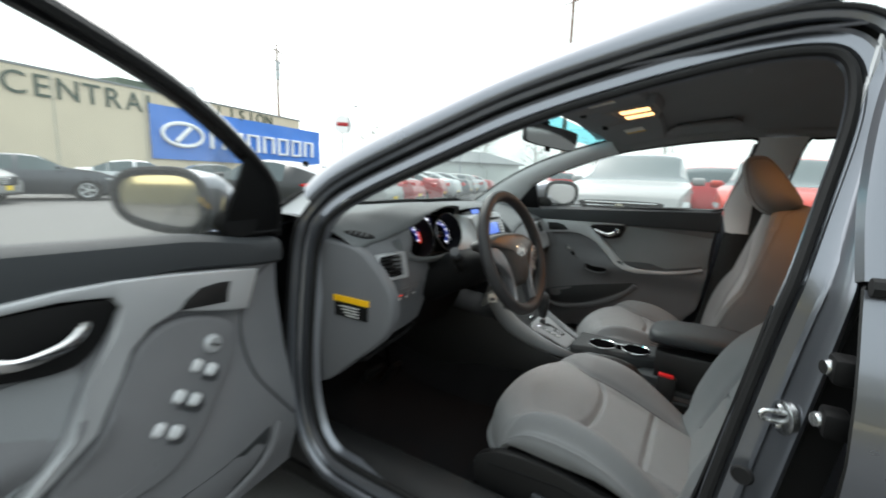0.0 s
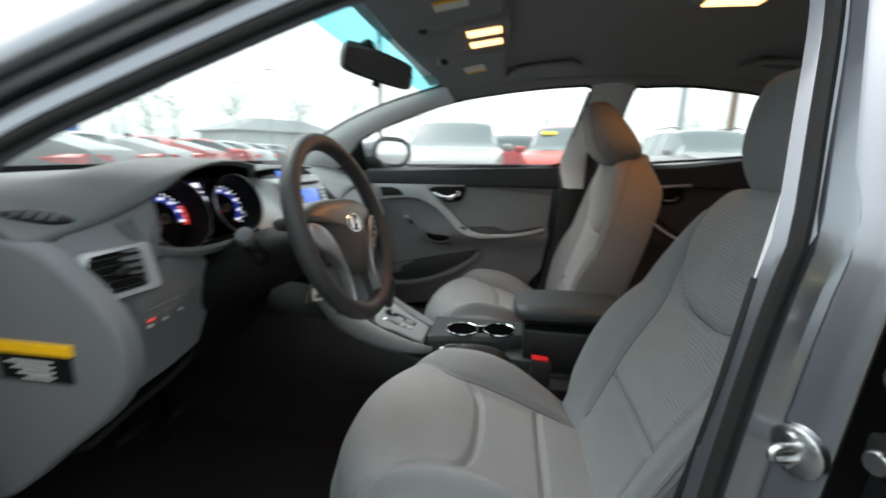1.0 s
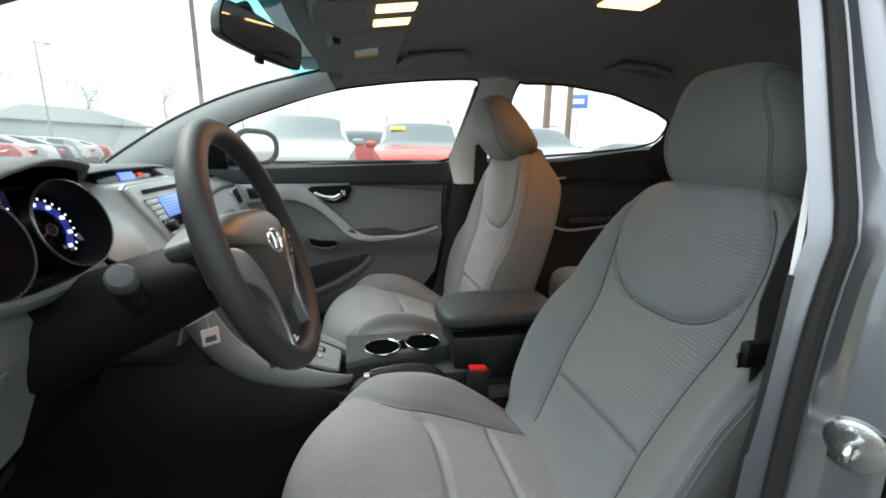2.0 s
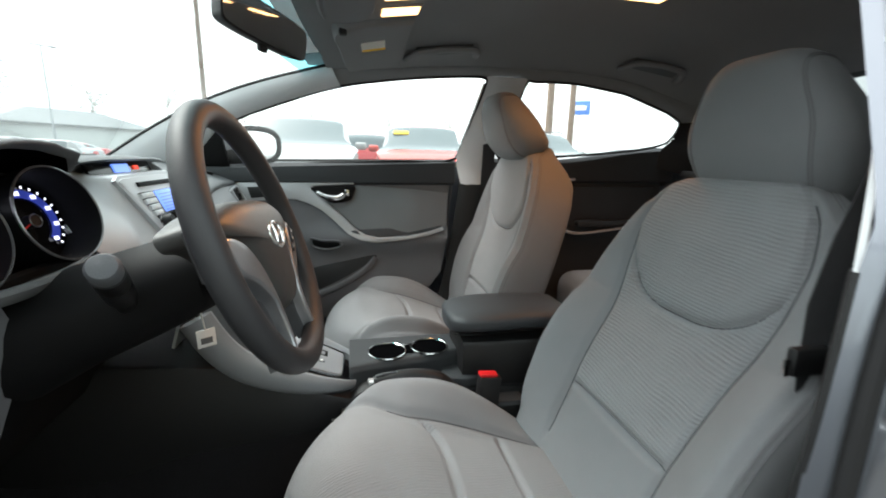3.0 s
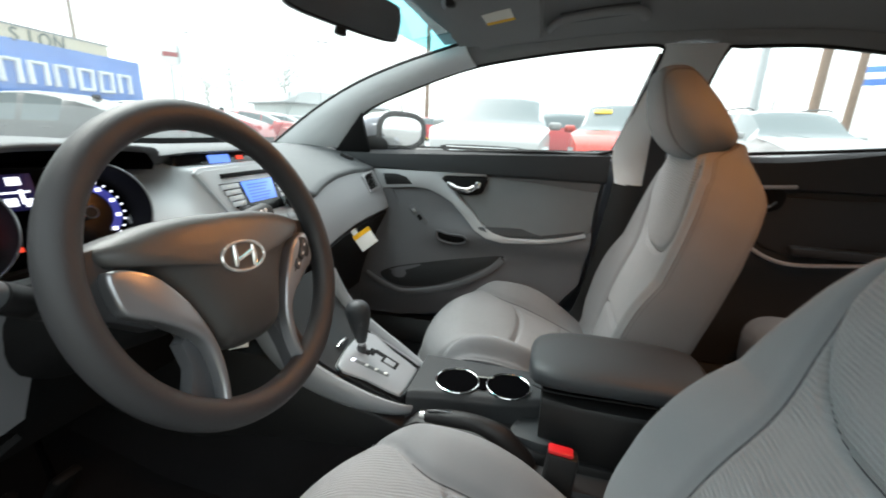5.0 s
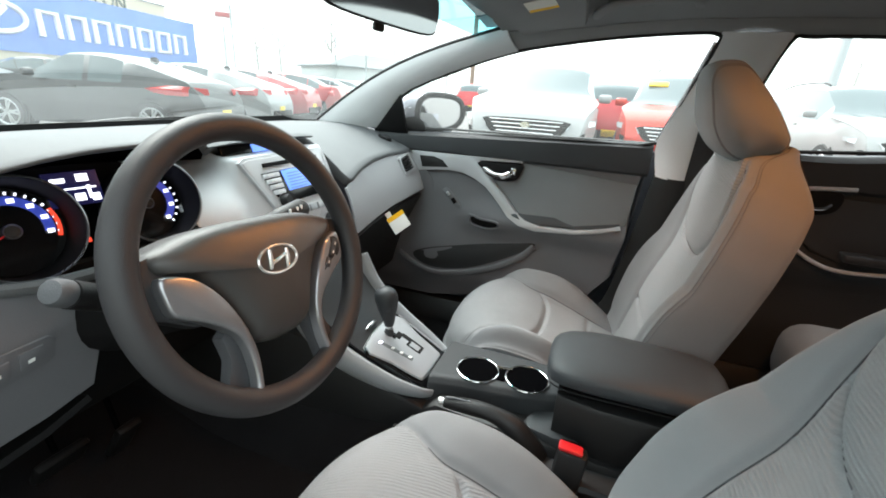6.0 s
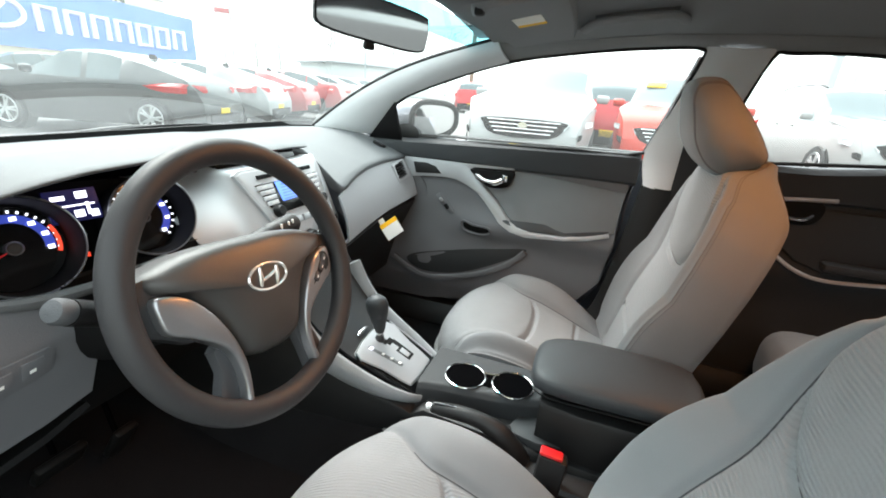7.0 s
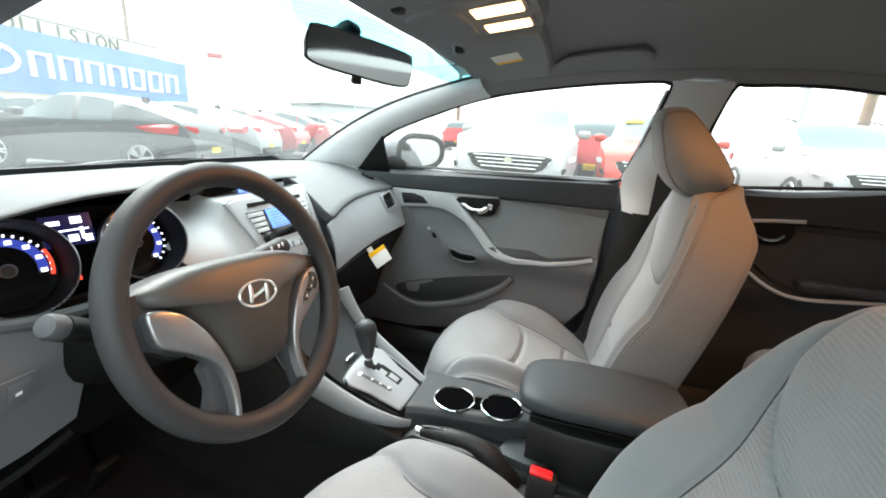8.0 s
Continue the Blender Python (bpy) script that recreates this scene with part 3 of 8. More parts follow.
# roof rail and windshield post outside the opening, from the wing's corner to the tail
rail = [(a, b) for a, b in ring if b > 0.97 and a > -0.53]
rail = sorted(set(rail), key=lambda q: -q[0]) + [(-0.60, 1.324), (-0.72, 1.328), (-0.90, 1.320), (-1.15, 1.290), (-1.40, 1.23), (-1.65, 1.14)]
rail = smooth_path([(a, b, 0) for a, b in rail[::3] + rail[-1:]], 3)
rings = []
for i, q in enumerate(rail):
    t = (rail[min(i + 1, len(rail) - 1)] - rail[max(i - 1, 0)]).normalized()
    n = Vector((-t.y, t.x)) if t.x > 0 else Vector((t.y, -t.x))
    rings.append([Vector((side_x(q.y + n.y * o) - l, q.x + n.x * o, q.y + n.y * o)) for o, l in ((0.066, 0.018), (0.073, 0.033), (0.083, 0.039), (0.100, 0.040), (0.118, 0.036), (0.134, 0.026), (0.146, 0.008), (0.152, -0.03), (0.152, -0.09))])
part("roof_rail", loft(rings, False, False), M_PAINT, car, "grey painted roof rail", angle=60)


# ---- doors: built as the closed right door, then laid in place by TF ----
REAR_EDGE = [(0.34, -0.33), (0.47, -0.40), (0.547, -0.462), (0.697, -0.482), (0.864, -0.492), (1.0, -0.512)]
LOW_EDGE = [(-0.5, 0.46), (-0.367, 0.443), (-0.2, 0.385), (0.06, 0.345), (0.30, 0.345)]


def panel_x(y, z):
    """The inner face of the door trim: its relief."""
    x = 0.692
    x -= 0.050 * bump1(z, 0.69, 0.055) * ease(0.18, -0.10, y) * ease(0.9, 0.78, z)
    x -= 0.028 * ease(0.70, 0.50, z)
    x += 0.03 * ease(0.46, 0.33, z)
    x -= 0.030 * ease(-0.05, 0.22, y) * ease(0.88, 0.60, z)
    return x


def on_panel(y, z, d):
    return Vector((panel_x(y, z) - d, y, z))


def hug(poly, d0, d1, n=4, bevel=0.0, closed_curve=True, seg=2):
    p = curve2(poly, n, True) if closed_curve else poly
    return prism(p, on_panel, d0, d1, bevel, seg)


def front_door(name, label, driver):
    door = part(name, sheet(lambda u, v: Vector((interp(v, [(0.25, 0.825), (0.6, 0.86), (0.78, 0.866), (0.86, 0.858), (0.965, 0.80)]), 0.56 + (interp(v, REAR_EDGE) - 0.62) * u, v)), lin(0, 1, 14), lin(0.27, 0.965, 14), 0.004), M_PAINT, car, label)

    def face(u, v):
        low = interp(0.3 + u * -0.75, LOW_EDGE)
        z = low + (0.905 - low) * v
        y = 0.42 + (interp(z, REAR_EDGE) - 0.42) * u
        return on_panel(y, z, 0)
    part("trim_panel", sheet(face, lin(0, 1, 61), lin(0, 1, 45), 0.012), M_GREY, door, "light grey moulded door trim")
    # belt pad
    rows = []
    for y in lin(0.43, -0.512, 26):
        k = 0.024 * ease(0.42, 0.15, y) if driver else 0
        top = 0.962 + 0.034 * (0.36 - y) / 0.87 + k
        rows.append([(0.693, y, 0.895 + k), (0.676, y, 0.905 + k), (0.672, y, 0.93 + k), (0.676, y, top - 0.012), (0.690, y, top), (0.72, y, top + 0.002), (0.72, y, 0.9)])
    part("belt_pad", loft(rows), M_BELT, door, "dark upper door pad")
    # silver trim with its sweeping stripe, tweeter, insert, handle, switches
    if driver:
        silver = [(0.348, 0.895), (0.265, 0.908), (0.136, 0.923), (0.036, 0.931), (-0.045, 0.932), (-0.14, 0.926), (-0.30, 0.915), (-0.30, 0.900), (-0.14, 0.910), (-0.047, 0.912), (0.026, 0.903), (0.040, 0.880), (0.017, 0.824), (-0.022, 0.768), (-0.075, 0.704), (-0.129, 0.643), (-0.19, 0.606), (-0.29, 0.600), (-0.44, 0.628), (-0.445, 0.612), (-0.30, 0.582), (-0.185, 0.585), (-0.120, 0.618), (-0.099, 0.635), (-0.036, 0.696), (0.021, 0.762), (0.052, 0.800), (0.090, 0.831), (0.142, 0.846), (0.200, 0.830), (0.260, 0.815), (0.306, 0.807)]
        tweeter = [(0.142, 0.848), (0.160, 0.868), (0.188, 0.883), (0.230, 0.886), (0.264, 0.883), (0.256, 0.858), (0.251, 0.838)]
        insert = [(-0.13, 0.800), (-0.30, 0.84), (-0.489, 0.86), (-0.478, 0.65), (-0.40, 0.622), (-0.29, 0.606), (-0.19, 0.612), (-0.13, 0.650), (-0.075, 0.711), (-0.024, 0.772), (-0.03, 0.800)]
        bezel = [(0.036, 0.896), (-0.047, 0.907), (-0.16, 0.905), (-0.20, 0.87), (-0.165, 0.822), (-0.124, 0.810), (-0.072, 0.800), (-0.026, 0.803), (0.009, 0.832), (0.031, 0.872)]
        grip = ((-0.01, 0.868, 0.016), (-0.05, 0.846, 0.034), (-0.11, 0.838, 0.036), (-0.15, 0.850, 0.026))
        rest = [(-0.13, 0.630), (-0.20, 0.640), (-0.30, 0.645), (-0.44, 0.652), (-0.462, 0.640), (-0.40, 0.616), (-0.30, 0.606), (-0.19, 0.610)]
        cup = [(-0.073, 0.600), (-0.02, 0.616), (0.023, 0.620), (0.050, 0.598), (0.059, 0.572), (0.02, 0.556), (-0.033, 0.554)]
    else:
        silver = [(0.325, 0.899), (0.20, 0.901), (0.07, 0.902), (-0.12, 0.906), (-0.122, 0.896), (0.03, 0.889), (0.005, 0.858), (-0.03, 0.818), (-0.07, 0.782), (-0.12, 0.733), (-0.16, 0.710), (-0.21, 0.699), (-0.324, 0.702), (-0.462, 0.733), (-0.467, 0.722), (-0.40, 0.702), (-0.324, 0.688), (-0.197, 0.677), (-0.14, 0.688), (-0.095, 0.712), (-0.052, 0.752), (0.0, 0.797), (0.045, 0.822), (0.09, 0.838), (0.14, 0.841), (0.22, 0.834), (0.289, 0.824), (0.325, 0.818)]
        tweeter = [(0.258, 0.884), (0.205, 0.886), (0.168, 0.876), (0.145, 0.852), (0.20, 0.848), (0.246, 0.844)]
        insert = [(-0.125, 0.893), (-0.30, 0.882), (-0.489, 0.866), (-0.478, 0.735), (-0.40, 0.716), (-0.324, 0.705), (-0.21, 0.702), (-0.16, 0.714), (-0.12, 0.738), (-0.07, 0.788), (-0.03, 0.825), (-0.105, 0.838)]
        bezel = [(0.035, 0.884), (-0.06, 0.889), (-0.122, 0.890), (-0.118, 0.86), (-0.105, 0.836), (-0.06, 0.826), (-0.025, 0.832), (0.012, 0.858)]
        grip = ((0.015, 0.866, 0.014), (-0.02, 0.849, 0.028), (-0.06, 0.846, 0.030), (-0.085, 0.858, 0.022))
        rest = [(-0.10, 0.722), (-0.16, 0.728), (-0.30, 0.735), (-0.44, 0.742), (-0.462, 0.735), (-0.40, 0.714), (-0.30, 0.706), (-0.18, 0.702)]
        cup = [(0.035, 0.690), (0.0, 0.682), (-0.055, 0.681), (-0.06, 0.668), (-0.02, 0.658), (0.03, 0.668)]
    part("silver_trim", prism(silver, on_panel, -0.006, 0.024 if driver else 0.012, 0.006 if driver else 0.004, 3), M_SILVER, door, "satin silver trim sweep")
    part("tweeter_grille", prism(tweeter, on_panel, 0.006, 0.0265 if driver else 0.0145, 0.001), M_BLACK, door, "black tweeter grille")
    part("cloth_insert", prism(insert, on_panel, -0.006, 0.006, 0.003), M_INSERT, door, "grey cloth door insert")
    part("handle_bezel", hug(bezel, -0.004, 0.018 if driver else 0.016, 3, 0.004), M_DEEP, door, "black handle bezel")
    part("door_handle", tube(smooth_path([on_panel(*q) for q in grip], 5), [0.004] + [0.0065] * 14 + [0.006], 8, flat=1.5, side=(0, 0, 1)), M_CHROME, door, "chrome inner door handle")
    part("lock_tab", rbox(on_panel(grip[3][0] - 0.010, grip[3][1] + 0.008, 0.02), (0.012, 0.018, 0.024), 0.003), M_CHROME, door, "chrome lock tab")
    part("armrest_pad", hug(rest, -0.004, 0.010, 3, 0.004), M_LEATHER, door, "black padded armrest")
    if driver:
        pod = curve2([(0.140, 0.830), (0.215, 0.815), (0.262, 0.785), (0.262, 0.745), (0.235, 0.690), (0.180, 0.622), (0.112, 0.554), (0.05, 0.528), (-0.05, 0.528), (-0.105, 0.580), (-0.09, 0.625), (-0.036, 0.684), (0.021, 0.748), (0.075, 0.808)], 4, True)
        part("armrest_pod", prism(pod, on_panel, -0.006, 0.020, 0.012, 4), M_GREY, door, "grey armrest pod with window switches")
        part("pull_cup", hug(cup, 0.004, 0.0215, 2, 0.001), M_DEEP, door, "dark pull cup")
        part("pull_cup_lip", tube([on_panel(a, b, 0.021) for a, b in curve2(cup, 3, True)], 0.0035, 6, True), M_GREY, door)
        part("mirror_switch", lathe([(0.001, 0.010), (0.016, 0.010), (0.020, 0.005), (0.021, -0.004)], facing(on_panel(0.202, 0.759, 0.022), (-1, 0, 0)), 24), M_SILVER, door, "round silver mirror switch")
        for sy, sz in ((-0.006, 0.004), (0.006, -0.004), (0.0, 0.0)):
            part("switch_mark", rbox(on_panel(0.202 + sy, 0.759 + sz, 0.0325), (0.001, 0.010, 0.003), 0), M_BLACK, door)
        for k in range(3):
            cy0, cz0 = 0.174 - 0.046 * k, 0.716 - 0.045 * k
            well = [(cy0 - 0.040, cz0 + 0.004), (cy0 - 0.020, cz0 + 0.020), (cy0 + 0.036, cz0 - 0.014), (cy0 + 0.022, cz0 - 0.038), (cy0 - 0.02, cz0 - 0.012)]
            part("switch_well", hug(well, 0.004, 0.0208, 2, 0.0006), M_TIP, door, "dark switch well")
            for j in (-1, 1):
                part("window_switch", rbox(on_panel(cy0 + 0.015 * j, cz0 + 0.002 - 0.010 * j, 0.024), (0.016, 0.022, 0.026), 0.006, rot=Matrix.Rotation(radians(-38), 3, "X")), M_RADIO, door)
        # seam of the forward corner panel
        part("corner_seam", tube([on_panel(a, b, 0.001) for a, b in curve2([(0.415, 0.905), (0.343, 0.861), (0.302, 0.790), (0.295, 0.725), (0.314, 0.640), (0.365, 0.560), (0.415, 0.495)], 4)], 0.0035, 6), M_TIP, door)
    else:
        part("pull_cup", hug(cup, -0.004, 0.0035, 3, 0.001), M_DEEP, door, "dark pull cup")
        part("pull_cup_lip", tube([on_panel(a, b, 0.004) for a, b in curve2([(0.042, 0.696), (0.0, 0.688), (-0.06, 0.687), (-0.068, 0.665), (-0.02, 0.651), (0.036, 0.662)], 3, True)], 0.004, 6, True), M_GREY, door)
        part("switch_plate", hug([(0.155, 0.772), (0.14, 0.776), (0.085, 0.722), (0.088, 0.712), (0.10, 0.714), (0.158, 0.762)], -0.002, 0.005, 3, 0.002), M_GREY, door, "grey window switch plate")
        part("window_switch", rbox(on_panel(0.112, 0.735, 0.008), (0.01, 0.014, 0.022), 0.003, rot=Matrix.Rotation(radians(-40), 3, "X")), M_DEEP, door)
        part("lock_switch", rbox(on_panel(0.137, 0.757, 0.008), (0.008, 0.012, 0.016), 0.003, rot=Matrix.Rotation(radians(-40), 3, "X")), M_SILVER, door)
    # map pocket with bottle holder; its mouth is a flat slab, inner shade painted dark
    part("pocket_mouth", hug([(0.25, 0.515), (0.225, 0.535), (0.158, 0.556), (0.03, 0.580), (-0.10, 0.605), (-0.190, 0.622), (-0.195, 0.608), (-0.10, 0.548), (0.03, 0.490), (0.15, 0.474), (0.22, 0.488)] if not driver else [(0.33, 0.50), (0.25, 0.485), (0.0, 0.455), (-0.22, 0.44), (-0.2, 0.40), (0.05, 0.37), (0.26, 0.40)], -0.004, 0.0025, 3, 0.001), M_PANEL, door, "map pocket mouth with its inner shade painted dark")
    part("pocket_lip", tube([on_panel(a, b, 0.006) for a, b in curve2([(0.304, 0.514), (0.228, 0.474), (0.142, 0.455), (-0.017, 0.488), (-0.14, 0.552), (-0.20, 0.612)] if not driver else [(0.36, 0.50), (0.28, 0.40), (0.05, 0.36), (-0.22, 0.39)], 5)], 0.012, 8, flat=0.7, side=(1, 0, 0)), M_GREY, door, "grey pocket lip")
    # structure: edge, outer skin, window frame
    part("door_edge", sheet(lambda u, v: Vector((0.70 + 0.14 * u, interp(0.34 + 0.65 * v, REAR_EDGE) - 0.012 - 0.06 * u, 0.34 + 0.65 * v)), lin(0, 1, 4), lin(0, 1, 14), 0.004), M_PAINT, door)
    part("front_edge", sheet(lambda u, v: Vector((0.70 + 0.13 * u, 0.425 + 0.09 * u, 0.33 + 0.63 * v)), lin(0, 1, 5), lin(0, 1, 8), 0.004), M_PAINT if driver else M_DEEP, door)
    part("belt_cap", sheet(lambda u, v: Vector((0.71 + 0.095 * u, 0.47 - 0.99 * v, 0.972 + 0.02 * v - 0.004 * u)), lin(0, 1, 4), lin(0, 1, 10), 0.006), M_RUBBER, door)
    return door


passenger_door = front_door("front_door", "closed front door with grey trim and silver sweep", False)

# the driver's door stands open about its hinge
HINGE, SWING = Vector((-0.73, 0.54, 0)), 81
TF = Matrix.Translation(HINGE) @ Matrix.Rotation(radians(-SWING), 4, "Z") @ Matrix.Translation(-HINGE - Vector((0, 0, 0.03))) @ Matrix.Diagonal((-1, 1, 1, 1))
driver_door = front_door("front_door", "open front door with grey trim and window switches", True)
frame_line = [(0.470, 0.965), (0.418, 1.085), (0.30, 1.175), (0.11, 1.272), (-0.156, 1.352), (-0.374, 1.378), (-0.50, 1.380), (-0.59, 1.365), (-0.628, 1.33), (-0.62, 1.20), (-0.575, 1.0)]
fp = smooth_path([(0.748 - 0.412 * (z - 0.96), y, z) for y, z in frame_line], 5)
part("window_frame", tube(fp, 0.021, 8, flat=0.8, side=(1, 0, 0)), M_GLOSS, driver_door, "gloss black door window frame")
part("frame_seal", tube([q + Vector((-0.022, 0, -0.004)) for q in fp], 0.009, 6), M_RUBBER, driver_door)
part("sail_panel", prism([(0.465, 0.962), (0.415, 1.085), (0.305, 1.165), (0.285, 0.962)], lambda a, b, d: Vector((0.735 - 0.412 * (b - 0.96) - d, a, b)), 0, 0.014, 0.004), M_DEEP, driver_door, "black mirror sail panel")
pg = [(0.29, 0.965), (0.30, 1.165)] + [(y, z - 0.012) for y, z in frame_line[3:]]
gl = part("window_pane", prism(pg, lambda a, b, d: Vector((0.752 - 0.412 * (b - 0.96) - d, a, b)), 0, 0.004), M_GLASS, driver_door, "clear door glass")
gl.visible_shadow = False


def door_mirror(door, dy=0.0, dz=0.0, dx=0.0, grow=1.0, turn=0.02, wide=1.0):
    """Outside mirror: shell, glass and foot, on the closed right door."""
    def ring(y, s):
        out = []
        for k in range(40):
            a = 2 * math.pi * k / 40
            ca, sa = math.cos(a), math.sin(a)
            x = (abs(ca) ** 0.62) * (1 if ca > 0 else -1)
            z = (abs(sa) ** 0.75) * (1 if sa > 0 else -1)
            out.append(Vector((0.880 + dx + s * grow * wide * 0.108 * x, y + dy - turn * x * s, 1.034 + dz + s * grow * (0.070 - 0.010 * x) * z + 0.006 * x)))
        return out
    part("door_mirror", loft([ring(y, s) for y, s in ((0.236, 0.96), (0.226, 1.0), (0.26, 1.04), (0.30, 0.98), (0.335, 0.8), (0.36, 0.5), (0.37, 0.15))]), M_PAINT, door, "grey outside mirror shell")
    part("mirror_glass", loft([ring(y, 0.90) for y in (0.234, 0.229)]), M_MIRROR, door, "convex mirror glass")
    part("mirror_rim", tube(ring(0.230, 0.955), 0.011, 8, True), M_DEEP, door, "black mirror rim")
    part("mirror_foot", loft([[Vector((x, 0.30 + dy + 0.05 * s * math.cos(a), z + dz + 0.035 * s * math.sin(a))) for a in (2 * math.pi * k / 16 for k in range(16))] for x, z, s in ((0.70, 0.985, 1.0), (0.74, 0.985, 0.8), (0.78, 0.99, 0.7), (0.82, 1.0, 0.6))]), M_DEEP, door)


door_mirror(driver_door, 0.03, 0.02, wide=1.25)
TF = Matrix()
door_mirror(passenger_door, dz=-0.004, dx=-0.082, grow=0.96, turn=0.06, wide=0.90)


# ---- seats ----
# cushion heights along y, in the driver seat's place: the bolsters' crests and the middle
CREST = [(-0.60, 0.33), (-0.52, 0.387), (-0.46, 0.436), (-0.40, 0.482), (-0.34, 0.523), (-0.28, 0.548), (-0.22, 0.556), (-0.15, 0.555), (0.1, 0.552)]
MIDDLE = [(-0.60, 0.392), (-0.50, 0.415), (-0.39, 0.449), (-0.32, 0.474), (-0.25, 0.500), (-0.18, 0.519), (-0.11, 0.528), (0.1, 0.528)]
# headrest section as (forward, up) about its middle
HEAD = [(0.078, 0.092), (0.049, 0.100), (0.016, 0.092), (-0.034, 0.036), (-0.080, -0.030), (-0.090, -0.053), (-0.082, -0.071), (-0.052, -0.086), (-0.013, -0.098), (0.028, -0.078), (0.062, -0.032), (0.079, 0.026), (0.086, 0.066)]


def car_seat(name, label, cx, dy, hinge, lean, bulge, head_at, head_tilt, top, head_size):
    """A front seat: dy shifts the cushion, hinge is the foot of the backrest, bulge its side bolsters' depth."""
    seat = part(name, rbox((cx, dy - 0.31, 0.325), (0.40, 0.42, 0.09), 0.02), M_DEEP, car, label)
    W = 0.240

    def seam_u(y, side):
        """The bolster seam: far out at the front, then straight back."""
        return (0.56 if side > 0 else 0.64) + 0.30 * ease(-0.22, -0.06, y)

    def top_z(u, y):
        a = abs(u)
        s = seam_u(y, u)
        b = ease(s - 0.12, s + 0.26, a)
        z = blur(y, MIDDLE, 0.03) * (1 - b) + blur(y, CREST, 0.03) * b
        z -= 0.045 * ease(0.84, 1.0, a) ** 2
        z += 0.009 * (1 - min(1, a / s) ** 2) * ease(-0.26, -0.20, y)
        z -= 0.009 * bump1(a, s, 0.032) * ease(0.02, -0.06, y)
        if a < s:
            z -= ease(s, s - 0.07, a) * 0.012 * bump1(y, -0.252 - 0.014 * (1 - (u / s) ** 2) + 0.03 * (a / s) ** 6, 0.0075)
            z -= ease(s, s - 0.07, a) * 0.009 * bump1(y, -0.392, 0.007)
        return z

    ROLL = 0.13

    def cush(u, k):
        """k from 0 (front lip) to 1 (end of the roll), then back along the top to 2."""
        w = W * (0.90 + 0.10 * ease(0.0, 1.2, k))
        yf = 0.016 - 0.092 * abs(u) ** 2.6
        if k <= 1:
            t = k * math.pi / 2
            y = yf - ROLL * (1 - math.cos(t))
            z = 0.395 + (top_z(u, y) - 0.395) * math.sin(t) ** 0.85
        else:
            y = yf - ROLL + (-0.575 - yf + ROLL) * (k - 1)
            z = top_z(u, y)
        return Vector((cx + u * w, y + dy, z))
    us, ks = lin(-1, 1, 161), lin(0, 1, 26)[:-1] + lin(1, 2, 130)
    bm = sheet(cush, us, ks)
    for f in bm.faces:
        c = f.calc_center_median()
        u, y = (c.x - cx) / W, c.y - dy
        f.material_index = 1 if abs(u) < seam_u(y, u) - 0.02 and y < 0.03 else 0
    part("cushion", bm, [M_CLOTH, M_RIB], seat, "grey cloth seat cushion", angle=60)
    for q in (-1, 1):
        line = [Vector((cx + q * seam_u(y, q) * W, y + dy, top_z(q * seam_u(y, q), y) + 0.0004)) for y in lin(-0.17, -0.50, 34)]
        part("bolster_seam", tube(line, 0.0013, 5), M_SEAM, seat, "stitched bolster seam")
    edge = [cush(-1, k) for k in reversed(ks)] + [cush(u, 0) for u in us[1:-1]] + [cush(1, k) for k in ks]
    mid = Vector((cx, dy - 0.28, 0))

    def skirt(i, k):
        p = edge[int(i)]
        out = Vector((p.x - mid.x, (p.y - mid.y) * 0.8, 0)).normalized()
        d, f = ((0, 0), (0.007, 0.12), (0.011, 0.4), (0.007, 0.85), (-0.012, 1.0))[int(k)]
        low = min(p.z - 0.012, 0.372 + 0.072 * ease(0.0, -0.12, p.y - dy) - 0.10 * ease(-0.30, -0.56, p.y - dy))
        return Vector((p.x + out.x * d, p.y + out.y * d, p.z + (low - p.z) * f))
    part("cushion_side", sheet(skirt, range(len(edge)), range(5), 0.0, True), M_CLOTH, seat, angle=60)
    part("piping", tube([skirt(i, 1) for i in range(0, len(edge), 2)], 0.0024, 5), M_CLOTH, seat)
    # plastic side shields, lever, rails
    for s in (-1, 1):
        ox = cx + s * (W + 0.002)
        poly = curve2([(dy - 0.02, 0.395), (dy - 0.10, 0.435), (dy - 0.24, 0.437), (dy - 0.42, 0.40), (dy - 0.58, 0.37), (dy - 0.60, 0.31), (dy - 0.42, 0.285), (dy - 0.2, 0.285), (dy - 0.04, 0.315)], 4, True)
        shield_part = part("side_shield", prism(poly, lambda a, b, d: Vector((ox + s * d, a, b)), -0.012, 0.010, 0.006), M_BLACK, seat, "black plastic side shield")
        part("shield_groove", tube([(ox + s * 0.010, dy + a, b) for a, b in ((-0.06, 0.395), (-0.24, 0.405), (-0.42, 0.372), (-0.56, 0.345))], 0.0025, 5), M_DEEP, shield_part)
        part("seat_rail", rbox((cx + s * 0.18, dy - 0.29, 0.272), (0.035, 0.60, 0.025), 0.006), M_DEEP, seat)
    part("height_lever", rbox((cx - W - 0.020, dy - 0.26, 0.350), (0.016, 0.17, 0.028), 0.007, rot=Matrix.Rotation(radians(5), 3, "X")), M_BELT, seat, "dark grey height lever")

    # backrest, in its own leaning frame: u across, v up the back, w towards the front
    H = top
    origin = Vector((cx, hinge, 0.385))
    up = Vector((0, -math.sin(lean), math.cos(lean)))
    fwd = Vector((0, math.cos(lean), math.sin(lean)))
    HALF = [(0, 0.212), (0.1, 0.232), (0.3, 0.246), (0.5, 0.246), (0.65, 0.238), (0.77, 0.219), (0.85, 0.192), (0.91, 0.160), (0.96, 0.118), (1.0, 0.060)]
